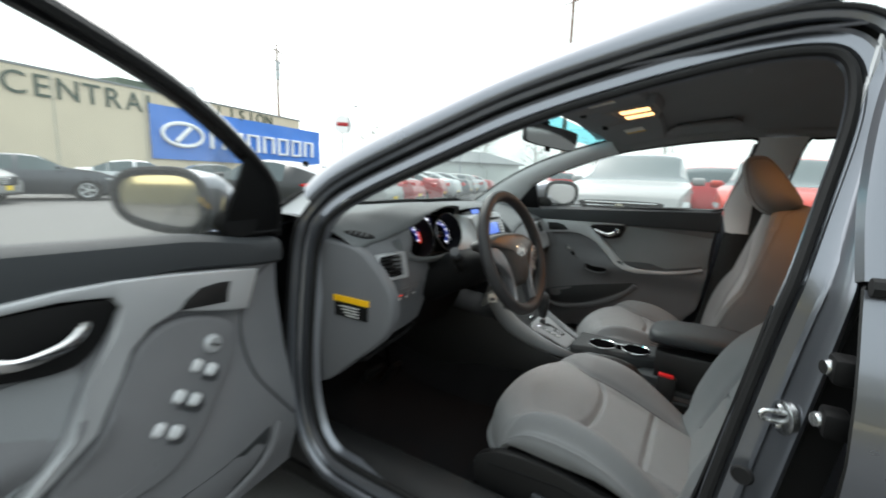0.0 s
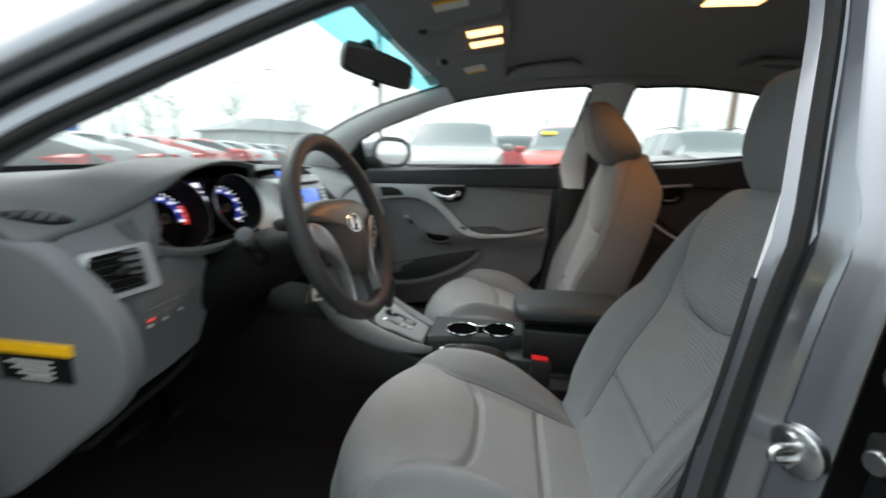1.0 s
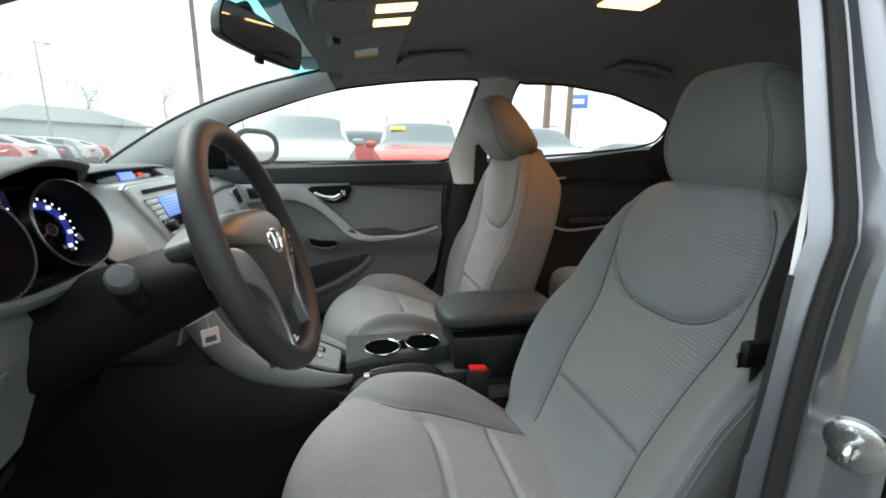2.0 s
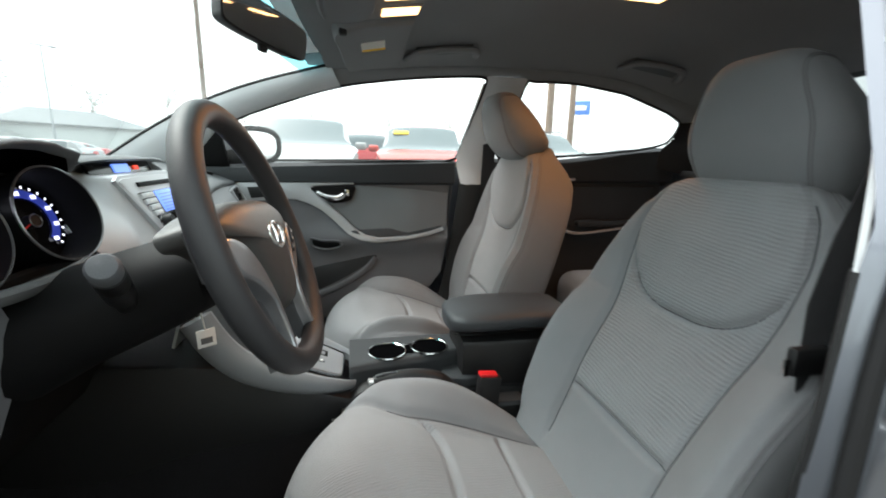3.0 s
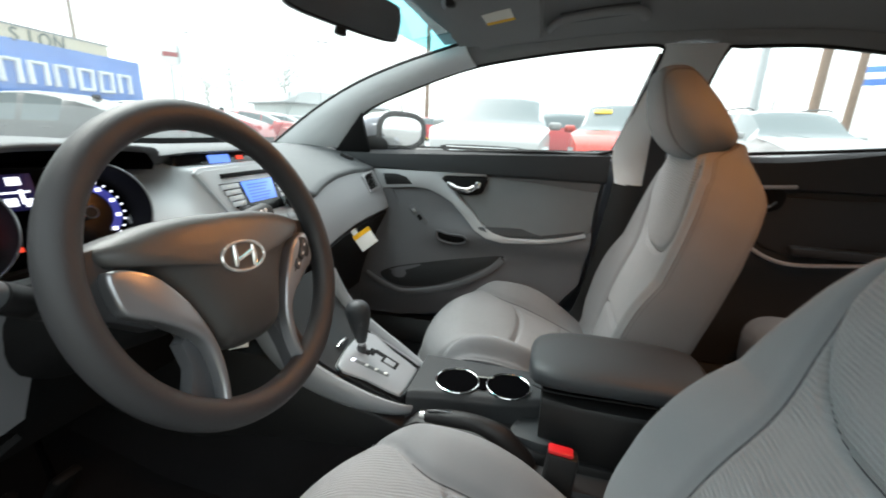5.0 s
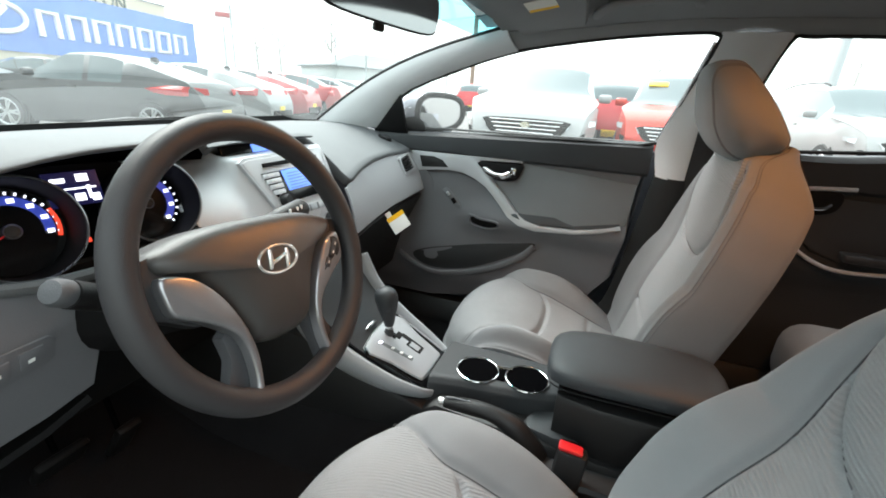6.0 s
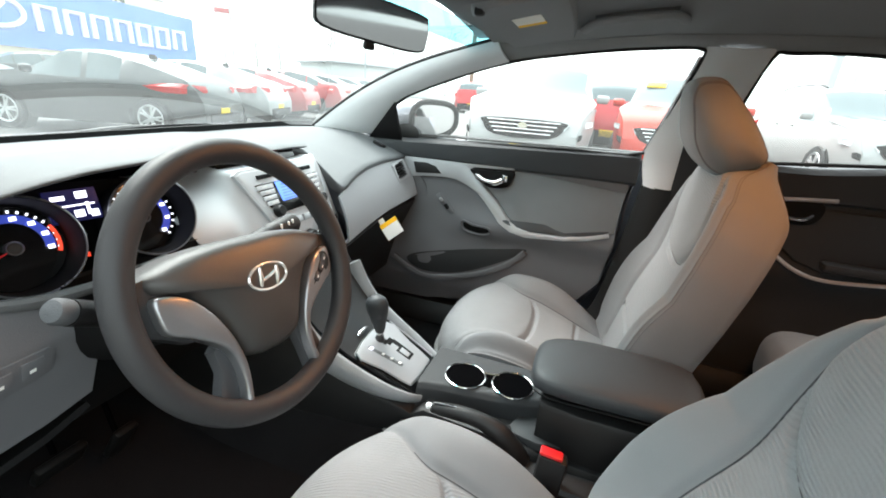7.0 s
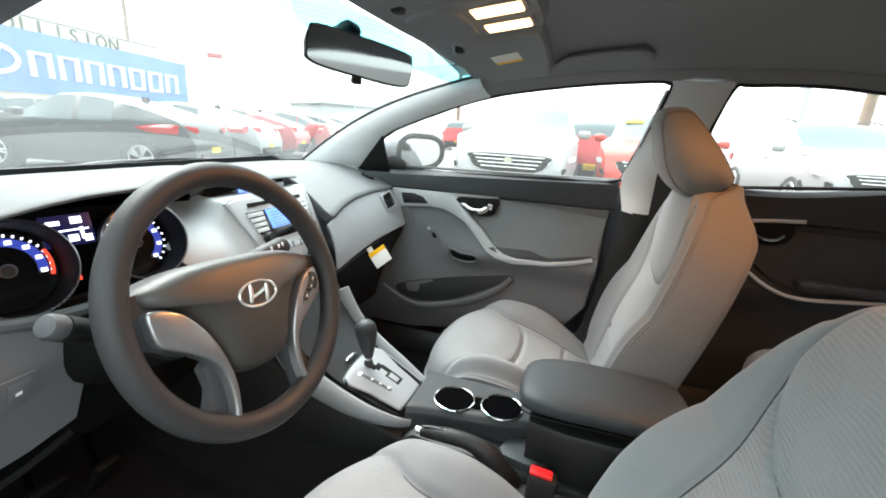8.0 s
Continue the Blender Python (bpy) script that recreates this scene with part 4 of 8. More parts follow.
    BELL = [(0, 0.70), (0.14, 0.92), (0.30, 1.0), (0.42, 0.98), (0.55, 0.80), (0.68, 0.46), (0.80, 0.16), (0.90, 0.0)]
    SEAM_A = [(0, 0.58), (0.25, 0.56), (0.5, 0.60), (0.66, 0.70), (0.80, 0.80), (0.92, 0.86)]

    def arc_v(a):
        return 0.575 + 0.13 * (a / 0.70) ** 3

    def front(u, v):
        a = abs(u)
        base = 0.070 + 0.035 * ease(0.50, 0.92, v) + 0.010 * bump1(v, 0.33, 0.18)
        s = blur(v, SEAM_A, 0.04)
        crest = bulge * max(0, blur(v, BELL, 0.06))
        crest = max(crest, base - 0.004, 0.104 * ease(0.95, 0.85, v))
        w = base + (crest - base) * ease(s - 0.08, 1.0, a)
        w -= 0.014 * ease(0.90, 1.0, a) ** 2 + 0.055 * ease(0.90, 1.0, v) ** 2
        w -= 0.008 * bump1(a, s, 0.030) * ease(0.93, 0.86, v) * ease(0.02, 0.10, v)
        if a < s:
            inside = ease(s, s - 0.07, a)
            w -= inside * (0.011 * bump1(v, arc_v(a), 0.0095) - 0.005 * ease(arc_v(a) + 0.004, arc_v(a) + 0.06, v))
            w -= inside * 0.012 * bump1(v, 0.245, 0.010)
        return w

    def at(u, v, w):
        return origin + Vector((u * blur(v, HALF, 0.03), 0, 0)) + up * (v * H) + fwd * w
    bu, bv = lin(-1, 1, 141), lin(0, 0.94, 130)[:-1] + lin(0.94, 1.0, 10)
    bm = sheet(lambda u, v: at(u, v, front(u, v)), bu, bv, 0, True)
    for f in bm.faces:
        c = f.calc_center_median() - origin
        v = c.dot(up) / H
        a = abs(c.x) / blur(v, HALF, 0.03)
        f.material_index = 1 if a < blur(v, SEAM_A, 0.04) - 0.015 and 0.247 < v < 0.96 else 0
    part("backrest", bm, [M_CLOTH, M_RIBB], seat, "grey cloth seat back", angle=60)
    for q in (-1, 1):
        line = [at(q * blur(v, SEAM_A, 0.04), v, front(q * blur(v, SEAM_A, 0.04), v) + 0.0004) for v in lin(0.06, 0.90, 48)]
        part("bolster_seam", tube(line, 0.0013, 5), M_SEAM, seat, "stitched bolster seam")
    part("insert_seam", tube([at(u, arc_v(abs(u)), front(u, arc_v(abs(u))) + 0.0004) for u in lin(-0.66, 0.66, 49)], 0.0013, 5), M_SEAM, seat, "curved insert seam")
    part("insert_seam", tube([at(u, 0.245, front(u, 0.245) + 0.0004) for u in lin(-0.54, 0.54, 31)], 0.0012, 5), M_SEAM, seat)
    rim = [(-1, v) for v in bv] + [(u, 1) for u in bu[1:-1]] + [(1, v) for v in reversed(bv)]

    def rear_w(v):
        return -0.036 + 0.045 * ease(0.84, 1.0, v)

    def flank(i, k):
        u, v = rim[int(i)]
        w0 = front(u, v)
        p = at(u, v, w0 + (rear_w(v) - w0) * (0, 0.07, 0.25, 0.55, 0.85, 0.97, 1)[int(k)])
        g = (1.0, 1.028, 1.045, 1.050, 1.040, 1.015, 0.95)[int(k)]
        lift = up * ((0, 0.004, 0.006, 0.005, 0.001, -0.005, -0.012)[int(k)] * ease(0.85, 1.0, v))
        return Vector((cx + (p.x - cx) * g, p.y, p.z)) + lift
    part("back_flank", sheet(flank, range(len(rim)), range(7)), M_CLOTH, seat, angle=60)
    for d in (0.35, 0.95):
        part("flank_seam", tube([flank(i, 0).lerp(flank(i, 1), d) + fwd * 0.0008 for i in range(0, len(rim), 2)], 0.0011, 5), M_STITCH, seat, "stitched side seam")
    part("back_panel", sheet(lambda u, v: at(u * 0.955, v, rear_w(v) - 0.012 * (1 - u * u)), lin(-1, 1, 13), lin(0, 0.985, 25), 0.004), M_BLACK, seat, "dark rear panel of the seat back")
    for s in (-1, 1):
        part("recliner_cover", lathe([(0.001, 0.03), (0.045, 0.028), (0.055, 0.015), (0.055, -0.02)], facing((cx + s * (W - 0.006), hinge - 0.005, 0.40), (s, 0, 0)), 24), M_BLACK, seat)

    # headrest: a wedge-shaped section carried across, with rounded sides
    hy, hz = head_at
    ct, st = math.cos(head_tilt), math.sin(head_tilt)
    loop = curve2(HEAD, 5, True)

    def head(q, grow=1.0):
        """The section at q across (-1 to 1)."""
        a = abs(q)
        out = []
        for fy, uz in loop:
            k = (1 - min(a, 0.9995) ** 4.6) ** 0.42 * grow
            y, z = fy * k * (0.6 + 0.4 * head_size) + 0.004 * (1 - k), uz * k * head_size - 0.015 * (1 - k)
            wide = 0.147 - 0.040 * ease(-0.01, 0.105, z) - 0.010 * ease(-0.02, -0.10, z)
            out.append(Vector((cx + q * wide, hy + y * ct - z * st, hz + y * st + z * ct)))
        return out
    qs = [math.sin(x * math.pi / 2) for x in lin(-1, 1, 41)]
    part("headrest", loft([head(q) for q in qs]), M_CLOTH, seat, "grey cloth headrest", angle=70)
    for q in (-0.74, 0.74):
        for d in (-0.014, 0.014):
            part("headrest_seam", tube(head(q + d * (1 if q > 0 else -1), 1.004), 0.0011, 5, True), M_STITCH, seat, "stitched headrest seam")
    for s in (-1, 1):
        b = Vector((cx + s * 0.06, hy - 0.070, hz))
        part("headrest_post", tube([b - up * 0.125, b - up * 0.06], 0.006, 10), M_TIP, seat, "dark headrest post")
    return seat


car_seat("front_seat", "grey cloth driver seat with ribbed inserts", -0.39, 0.0, -0.548, radians(27), 0.134, (-0.800, 1.046), radians(8), 0.648, 1.20)
car_seat("front_seat", "grey cloth front passenger seat with ribbed inserts", 0.39, -0.025, -0.566, radians(17), 0.126, (-0.634, 1.103), 0.0, 0.672, 1.05)

# rear bench
bench = part("rear_seat", rbox((0, -1.20, 0.465), (1.22, 0.54, 0.20), 0.07, 4), M_CLOTH, car, "grey cloth rear bench seat")
part("backrest", rbox((0, -1.55, 0.74), (1.22, 0.16, 0.55), 0.06, 4, Matrix.Rotation(radians(22), 3, "X")), M_CLOTH, bench)
for x in (-0.38, 0.38):
    part("headrest", rbox((x, -1.63, 1.06), (0.26, 0.10, 0.15), 0.045, 4), M_CLOTH, bench)


# ---- dashboard ----
EDGE_Y = [(-0.70, 0.335), (-0.65, 0.315), (-0.615, 0.262), (-0.59, 0.206), (-0.555, 0.188), (-0.50, 0.198), (-0.44, 0.218), (-0.36, 0.242), (-0.30, 0.268), (-0.25, 0.284), (-0.205, 0.298), (-0.182, 0.322), (-0.15, 0.335), (0, 0.34), (0.10, 0.335), (0.135, 0.325), (0.16, 0.29), (0.185, 0.256), (0.21, 0.255), (0.30, 0.273), (0.45, 0.286), (0.60, 0.294), (0.70, 0.298)]
EDGE_Z = [(-0.70, 0.905), (-0.65, 0.925), (-0.615, 0.955), (-0.59, 0.988), (-0.555, 1.004), (-0.50, 1.011), (-0.44, 1.013), (-0.36, 1.011), (-0.30, 1.007), (-0.25, 1.003), (-0.205, 0.998), (-0.180, 0.989), (-0.15, 0.987), (0, 0.987), (0.10, 0.985), (0.135, 0.970), (0.16, 0.925), (0.185, 0.878), (0.205, 0.873), (0.26, 0.888), (0.37, 0.906), (0.50, 0.910), (0.60, 0.906), (0.70, 0.902)]
BACK_Y = [(0, 0.875), (0.2, 0.865), (0.4, 0.83), (0.55, 0.775), (0.70, 0.69)]


def soft_table(x, table, w=0.012):
    return sum(interp(x + d * w, table) for d in (-1, -0.5, 0, 0.5, 1)) / 5


def dash_top(x, s):
    yf, zf, yb = soft_table(x, EDGE_Y), soft_table(x, EDGE_Z), soft_table(abs(x), BACK_Y)
    zb = 0.970
    t = min(s, 1)
    y = yb + (yf - yb) * t
    zm = zb + (zf - zb) * (0.35 * t + 0.65 * ease(0.52, 0.80, t) if zf > zb else t ** 2.2)
    z = zm + 0.010 * math.sin(math.pi * t)
    if s > 1:
        k = s - 1
        hood = ease(-0.60, -0.55, x) * ease(-0.18, -0.21, x)
        y += -0.004 * math.sin(k * math.pi) + (0.012 + 0.006 * hood) * k * k
        z -= (0.024 - 0.014 * hood) * k
    return Vector((x, y, z))


dash = part("dashboard", sheet(dash_top, lin(-0.705, 0.705, 221), lin(0, 1, 30) + [1.15, 1.3, 1.5, 1.75, 2.0], 0, True), M_DASH, car, "charcoal dashboard with silver centre stack", angle=70)
# the curved underside of the instrument hood, its shadow put into a near-black colour
part("hood_lining", sheet(lambda x, s: dash_top(x, 2.0).lerp(Vector((x, 0.335, 0.968 + 0.01 * math.cos((x + 0.42) * 12))), s), lin(-0.60, -0.185, 35), lin(0, 1, 8)), M_VOID, dash, "hood underside with its shade painted black", angle=70)

# end cap seen with the door open
cap = curve2([(0.485, 0.92), (0.40, 0.915), (0.318, 0.902), (0.262, 0.865), (0.215, 0.815), (0.198, 0.77), (0.205, 0.71), (0.245, 0.655), (0.33, 0.585), (0.413, 0.516), (0.46, 0.49), (0.515, 0.488)], 4) + [(0.515, 0.92)]
part("end_cap", prism(cap, lambda a, b, d: Vector((-0.700 - d, a, b)), -0.02, 0.012, 0.010, 3), M_GREY, dash, "light grey dashboard end cap")
part("end_cap", prism(cap, lambda a, b, d: Vector((0.70 + d, a, b)), -0.02, 0.004, 0.004, 2), M_GREY, dash)
part("caution_label", rbox((-0.7135, 0.338, 0.730), (0.003, 0.118, 0.040), 0), M_DEEP, dash, "black caution label with white lines")
part("label_header", rbox((-0.7140, 0.338, 0.760), (0.004, 0.128, 0.016), 0), M_YELLOW, dash, "yellow label header")
for k in range(4):
    part("label_line", rbox((-0.7155, 0.344 - 0.004 * k, 0.740 - 0.008 * k), (0.001, 0.070 - 0.008 * k, 0.002), 0), M_WHITE, dash)


def face_left(x, z):
    """The lower left face of the dash, beside and under the wheel."""
    y = 0.245 + 0.10 * ease(-0.60, -0.73, x) + 0.08 * max(0, 0.86 - z) + 0.26 * max(0, 0.790 - z)
    k = ease(0.87, 0.93, z)
    y = y * (1 - k) + (soft_table(x, EDGE_Y) + 0.014) * k
    return Vector((x, y, z))


def left_low(x):
    return interp(x, [(-0.70, 0.615), (-0.613, 0.630), (-0.526, 0.640), (-0.458, 0.660)])


def left_top(x):
    top = soft_table(x, EDGE_Z) - 0.016
    return top + (0.858 - top) * ease(-0.588, -0.566, x)


def left_face(u, v):
    x = -0.705 + 0.237 * u
    z = left_top(x) - (left_top(x) - left_low(x)) * v
    return face_left(x + u * interp(z, [(0.66, 0.010), (0.74, 0.018), (0.78, 0.016), (0.82, 0.0), (0.86, -0.022)]), z)


part("left_panel", sheet(left_face, lin(0, 1, 34), lin(0, 1, 40), 0.01, True), M_GREY, dash, "light grey dash panel")


def vent(name, c, w, h, normal, slats, label, tilt=0.0):
    """An air vent: silver frame, dark well, slats and a thumb tab."""
    m = facing(c, normal) @ Matrix.Rotation(tilt, 4, "Z")
    inner = [(-w / 2 + 0.006, h / 2), (w / 2 - 0.004, h / 2 + 0.002), (w / 2, h / 2 - 0.004), (w / 2 + 0.004, -h / 2 + 0.006), (w / 2, -h / 2), (-w / 2 + 0.002, -h / 2 - 0.002), (-w / 2 - 0.002, -h / 2 + 0.004), (-w / 2, h / 2 - 0.006)]
    rings = []
    for a, b in inner:
        o = (a + (0.017 if a > 0 else -0.006), b + (0.006 if b > 0 else -0.009))
        rings.append([m @ Vector(q) for q in ((a, b, -0.012), (a, b, 0.006), (a * 0.94 + o[0] * 0.06, b * 0.94 + o[1] * 0.06, 0.009), (o[0] * 0.85 + a * 0.15, o[1] * 0.85 + b * 0.15, 0.008), (o[0], o[1], 0.003), (o[0], o[1], -0.014))])
    part(name, loft(rings, True), M_SILVER, dash, label)
    part("vent_well", prism([(-w / 2, h / 2), (w / 2, h / 2), (w / 2, -h / 2), (-w / 2, -h / 2)], lambda a, b, d: m @ Vector((a, b, d)), -0.012, 0.0005), M_DEEP, dash)
    for k in range(slats):
        b = h / 2 - (k + 0.5) * h / slats
        part("vent_slat", rbox((0, 0, 0), (w * 0.99, 0.0035, 0.009), 0.001), M_BLACK, dash, m=m @ Matrix.Translation((0, b, 0.0035)) @ Matrix.Rotation(0.35, 4, "X"))
    part("vent_tab", rbox((0, 0, 0), (0.014, 0.011, 0.008), 0.002), M_BLACK, dash, m=m @ Matrix.Translation((0.004, 0, 0.009)))


vent("side_vent", (-0.641, 0.263, 0.853), 0.068, 0.058, (-0.38, -1, 0.14), 5, "silver framed air vent", 0.05)
vent("side_vent", (0.580, 0.270, 0.861), 0.064, 0.050, (-0.05, -1, 0.45), 5, "silver framed air vent", 0.12)
# defroster slots on the top of the pad
for s in (-1, 1):
    def pad_at(x, y):
        yf, yb = soft_table(x, EDGE_Y), soft_table(abs(x), BACK_Y)
        return dash_top(x, (yb - y) / (yb - yf))
    sx, sy = (-0.662, 0.356) if s < 0 else (0.634, 0.380)
    c = pad_at(sx, sy)
    nx, ny = pad_at(sx + 0.006, sy) - c, pad_at(sx, sy + 0.01) - c
    m = facing(c, nx.cross(ny), (0, 1, 0)) @ Matrix.Rotation(s * 1.35, 4, "Z")
    g = 1.0 if s < 0 else 0.6
    part("defrost_slot", prism(curve2([(-0.045, 0), (-0.02, 0.011), (0.03, 0.010), (0.048, -0.002), (0.02, -0.011), (-0.03, -0.009)], 4, True), lambda a, b, d: m @ Vector((a * g, b * (g if s < 0 else 1.5), d)), -0.01, 0.004 if s < 0 else 0.007, 0.002), M_DEEP, dash, "dark defroster slot")
    for k in range(4):
        part("defrost_slat", rbox((0, 0, 0), (0.003, 0.016 if s < 0 else 0.022, 0.003), 0), M_GREY, dash, m=m @ Matrix.Translation(((-0.024 + 0.016 * k) * g, 0, 0.004 if s < 0 else 0.007)))
# switch strip under the left vent
def on_left(a, b, d):
    return face_left(a, b) + Vector((0, -0.88 * d, -0.47 * d))


part("switch_strip", prism([(-0.628, 0.776), (-0.60, 0.782), (-0.515, 0.785), (-0.507, 0.778), (-0.508, 0.748), (-0.516, 0.742), (-0.595, 0.727), (-0.618, 0.735)], on_left, -0.004, 0.0022, 0.001), M_GREY, dash, "grey switch strip")
for x, z in ((-0.598, 0.755), (-0.568, 0.757), (-0.534, 0.762)):
    part("dash_button", prism([(x - 0.012, z + 0.013), (x + 0.013, z + 0.014), (x + 0.013, z - 0.012), (x - 0.011, z - 0.014)], on_left, 0.001, 0.0032, 0.001), M_GREY, dash, "grey switch button")
    part("button_mark", prism([(x - 0.0035, z - 0.001), (x + 0.0035, z), (x + 0.0035, z - 0.005), (x - 0.0035, z - 0.006)], on_left, 0.002, 0.0038), M_WHITE, dash)
part("button_mark", prism([(-0.604, 0.764), (-0.592, 0.765), (-0.592, 0.762), (-0.604, 0.761)], on_left, 0.002, 0.0038), M_GLOWR, dash)

# knee panel, column shroud, fuse lid edge
part("knee_panel", sheet(lambda x, v: Vector((x, 0.275 + 0.12 * v * v + 0.02 * math.sin(v * 3), 0.86 - 0.30 * v)), lin(-0.475, -0.11, 18), lin(0, 1, 14), 0.01), M_DEEP, dash, "black knee panel")
part("lower_left_panel", sheet(lambda x, v: Vector((x, 0.305 + 0.14 * v, left_low(x) - 0.02 - 0.05 * v)), lin(-0.69, -0.465, 12), lin(0, 1, 8), 0.01), M_DEEP, dash)
part("column_shroud", loft([[Vector((-0.392 + r * 1.25 * math.cos(a), y, zc + r * (0.85 if math.sin(a) > 0 else 1.15) * math.sin(a))) for a in (2 * math.pi * j / 28 for j in range(28))] for y, zc, r in ((0.06, 0.868, 0.040), (0.065, 0.866, 0.052), (0.12, 0.845, 0.060), (0.20, 0.815, 0.066), (0.27, 0.785, 0.075))]), M_DEEP, dash, "black steering column shroud")

# instrument cluster
part("instrument_panel", sheet(lambda u, v: Vector((-0.432 + 0.150 * u, 0.350 - 0.012 * v, 0.915 + 0.075 * v - 0.022 * max(0, v) * u * u)), lin(-1, 1, 17), lin(-1.1, 0.85, 9), 0.01, True), M_DEEP, dash, "black instrument cluster")
part("cluster_lip", tube(smooth_path([(-0.62, 0.262, 0.925), (-0.59, 0.252, 0.88), (-0.52, 0.238, 0.857), (-0.425, 0.232, 0.852), (-0.345, 0.234, 0.856)], 5), 0.010, 8, flat=0.7), M_DASH, dash)
DIAL_N = Vector((-0.16, -1, 0.30)).normalized()
for gx in (-0.501, -0.328):
    m = facing((gx, 0.281, 0.915), DIAL_N)
    part("dial_tube", lathe([(0.057, -0.035), (0.060, 0.010), (0.0615, 0.019), (0.0640, 0.018), (0.0645, 0.0), (0.062, -0.035)], m, 48), M_DEEP, dash, "dark dial tube")
    part("dial_ring", lathe([(0.0620, 0.0185), (0.0630, 0.0205), (0.0646, 0.0195), (0.0650, 0.0175), (0.0630, 0.0170)], m, 48, False), M_SPOKE, dash, "silver dial ring")
    part("dial_face", lathe([(0.001, -0.030), (0.056, -0.030), (0.056, -0.034)], m, 40), M_GLOSS, dash, "black dial face")
    # lit scale: a blue band with white marks
    a0, a1 = (radians(215), radians(-10)) if gx < -0.4 else (radians(225), radians(-45))
    inner, outer = 0.0335, 0.0445
    arc = lin(a0, a1, 40)
    part("scale_band", loft([[m @ Vector((r * math.cos(a), r * math.sin(a), h)) for r, h in ((inner, -0.029), (inner, -0.0275), (outer, -0.0275), (outer, -0.029))] for a in arc]), M_BLUE, dash, "blue lit scale band")
    marks = 9
    for k in range(marks):
        a = a0 + (a1 - a0) * k / (marks - 1)
        part("scale_number", rbox((0, 0, 0), (0.0075, 0.0055, 0.001), 0.0004), M_GLOWW, dash, m=m @ Matrix.Translation((0.039 * math.cos(a), 0.039 * math.sin(a), -0.0262)))
    for k in range(21):
        a = a0 + (a1 - a0) * k / 20
        part("scale_tick", rbox((0, 0, 0), (0.0036, 0.0026, 0.001), 0.0004), M_GLOWW, dash, m=m @ Matrix.Rotation(a, 4, "Z") @ Matrix.Translation((0.0480, 0, -0.0268)))
    if gx < -0.4:
        arc = lin(radians(26), radians(-18), 12)
        part("red_zone", loft([[m @ Vector((r * math.cos(a), r * math.sin(a), h)) for r, h in ((0.0468, -0.029), (0.0468, -0.0255), (0.0508, -0.0255), (0.0508, -0.029))] for a in arc]), M_GLOWR, dash, "red zone of the rev counter")
    part("dial_hub", lathe([(0.001, -0.018), (0.007, -0.018), (0.009, -0.022), (0.009, -0.03)], m, 20), M_BLACK, dash)
    part("hub_ring", lathe([(0.0075, -0.0178), (0.0085, -0.0165), (0.0095, -0.0178)], m, 20, False), M_SPOKE, dash)
    part("needle", rbox((0, 0, 0), (0.022, 0.0022, 0.002), 0.0008), M_RED, dash, m=m @ Matrix.Rotation(radians(205), 4, "Z") @ Matrix.Translation((0.018, 0, -0.020)))
# message display between the dials
m = facing((-0.418, 0.306, 0.948), DIAL_N)
part("trip_display", rbox((0, 0, 0), (0.062, 0.046, 0.003), 0), M_NIGHT, dash, "dark blue trip display", m=m)
for (a, b, w, h) in ((-0.016, 0.012, 0.016, 0.006), (0.012, 0.014, 0.014, 0.010), (0.0, 0.0, 0.05, 0.0022), (0.016, -0.006, 0.004, 0.018), (0.004, -0.012, 0.012, 0.010), (0.022, -0.014, 0.010, 0.010)):
    part("display_mark", rbox((0, 0, 0), (w, h, 0.001), 0), M_GLOWW, dash, m=m @ Matrix.Translation((a, b, 0.0022)))
for b, mt in ((-0.050, M_GLOWG), (-0.071, M_GLOWR)):
    part("tell_tale", rbox((0, 0, 0), (0.008, 0.006, 0.001), 0), mt, dash, m=m @ Matrix.Translation((-0.009, b, 0.012)))

# centre stack
def stack_at(x, z, d=0.0):
    g = ease(-0.150, -0.195, x)
    y = 0.222 + 0.40 * max(0, z - 0.80) * (1 - g) + g * (0.185 * max(0, (z - 0.835) / 0.135) ** 2.1 + 1.9 * min(0, z - 0.835) ** 2) + (0.95 if x > 0 else 0.42) * max(0, abs(x + 0.012) - 0.10) ** 1.25 + 0.35 * max(0, 0.70 - z)
    return Vector((x, y - d, z + d * 0.35))


def stack_half(z, right=False):
    return interp(z, [(0.60, 0.13), (0.70, 0.165), (0.78, 0.198), (0.86, 0.195), (0.915, 0.180), (0.975, 0.155)] if right else [(0.60, 0.05), (0.70, 0.07), (0.76, 0.12), (0.81, 0.20), (0.85, 0.25), (0.90, 0.268), (0.975, 0.262)])


def stack_face(u, z):
    """The panel; between the radio and the clock it folds back to a narrow shelf."""
    p = stack_at(-0.012 + u * stack_half(z, u > 0), z)
    k = max(0, z - 0.960) * ease(-0.175, -0.150, p.x)
    return p + Vector((0, 1.8 * k, -0.9 * k))


part("stack_panel", sheet(stack_face, lin(-1, 1, 61), lin(0.60, 0.976, 60), 0.006), M_STACK, dash, "satin silver centre stack", angle=60)


def stack_part(name, poly, mat, d0, d1, label="", bevel=0.002, n=0):
    return part(name, prism(curve2(poly, n, True) if n else poly, lambda a, b, d: stack_at(a, b, d), d0, d1, bevel), mat, dash, label)


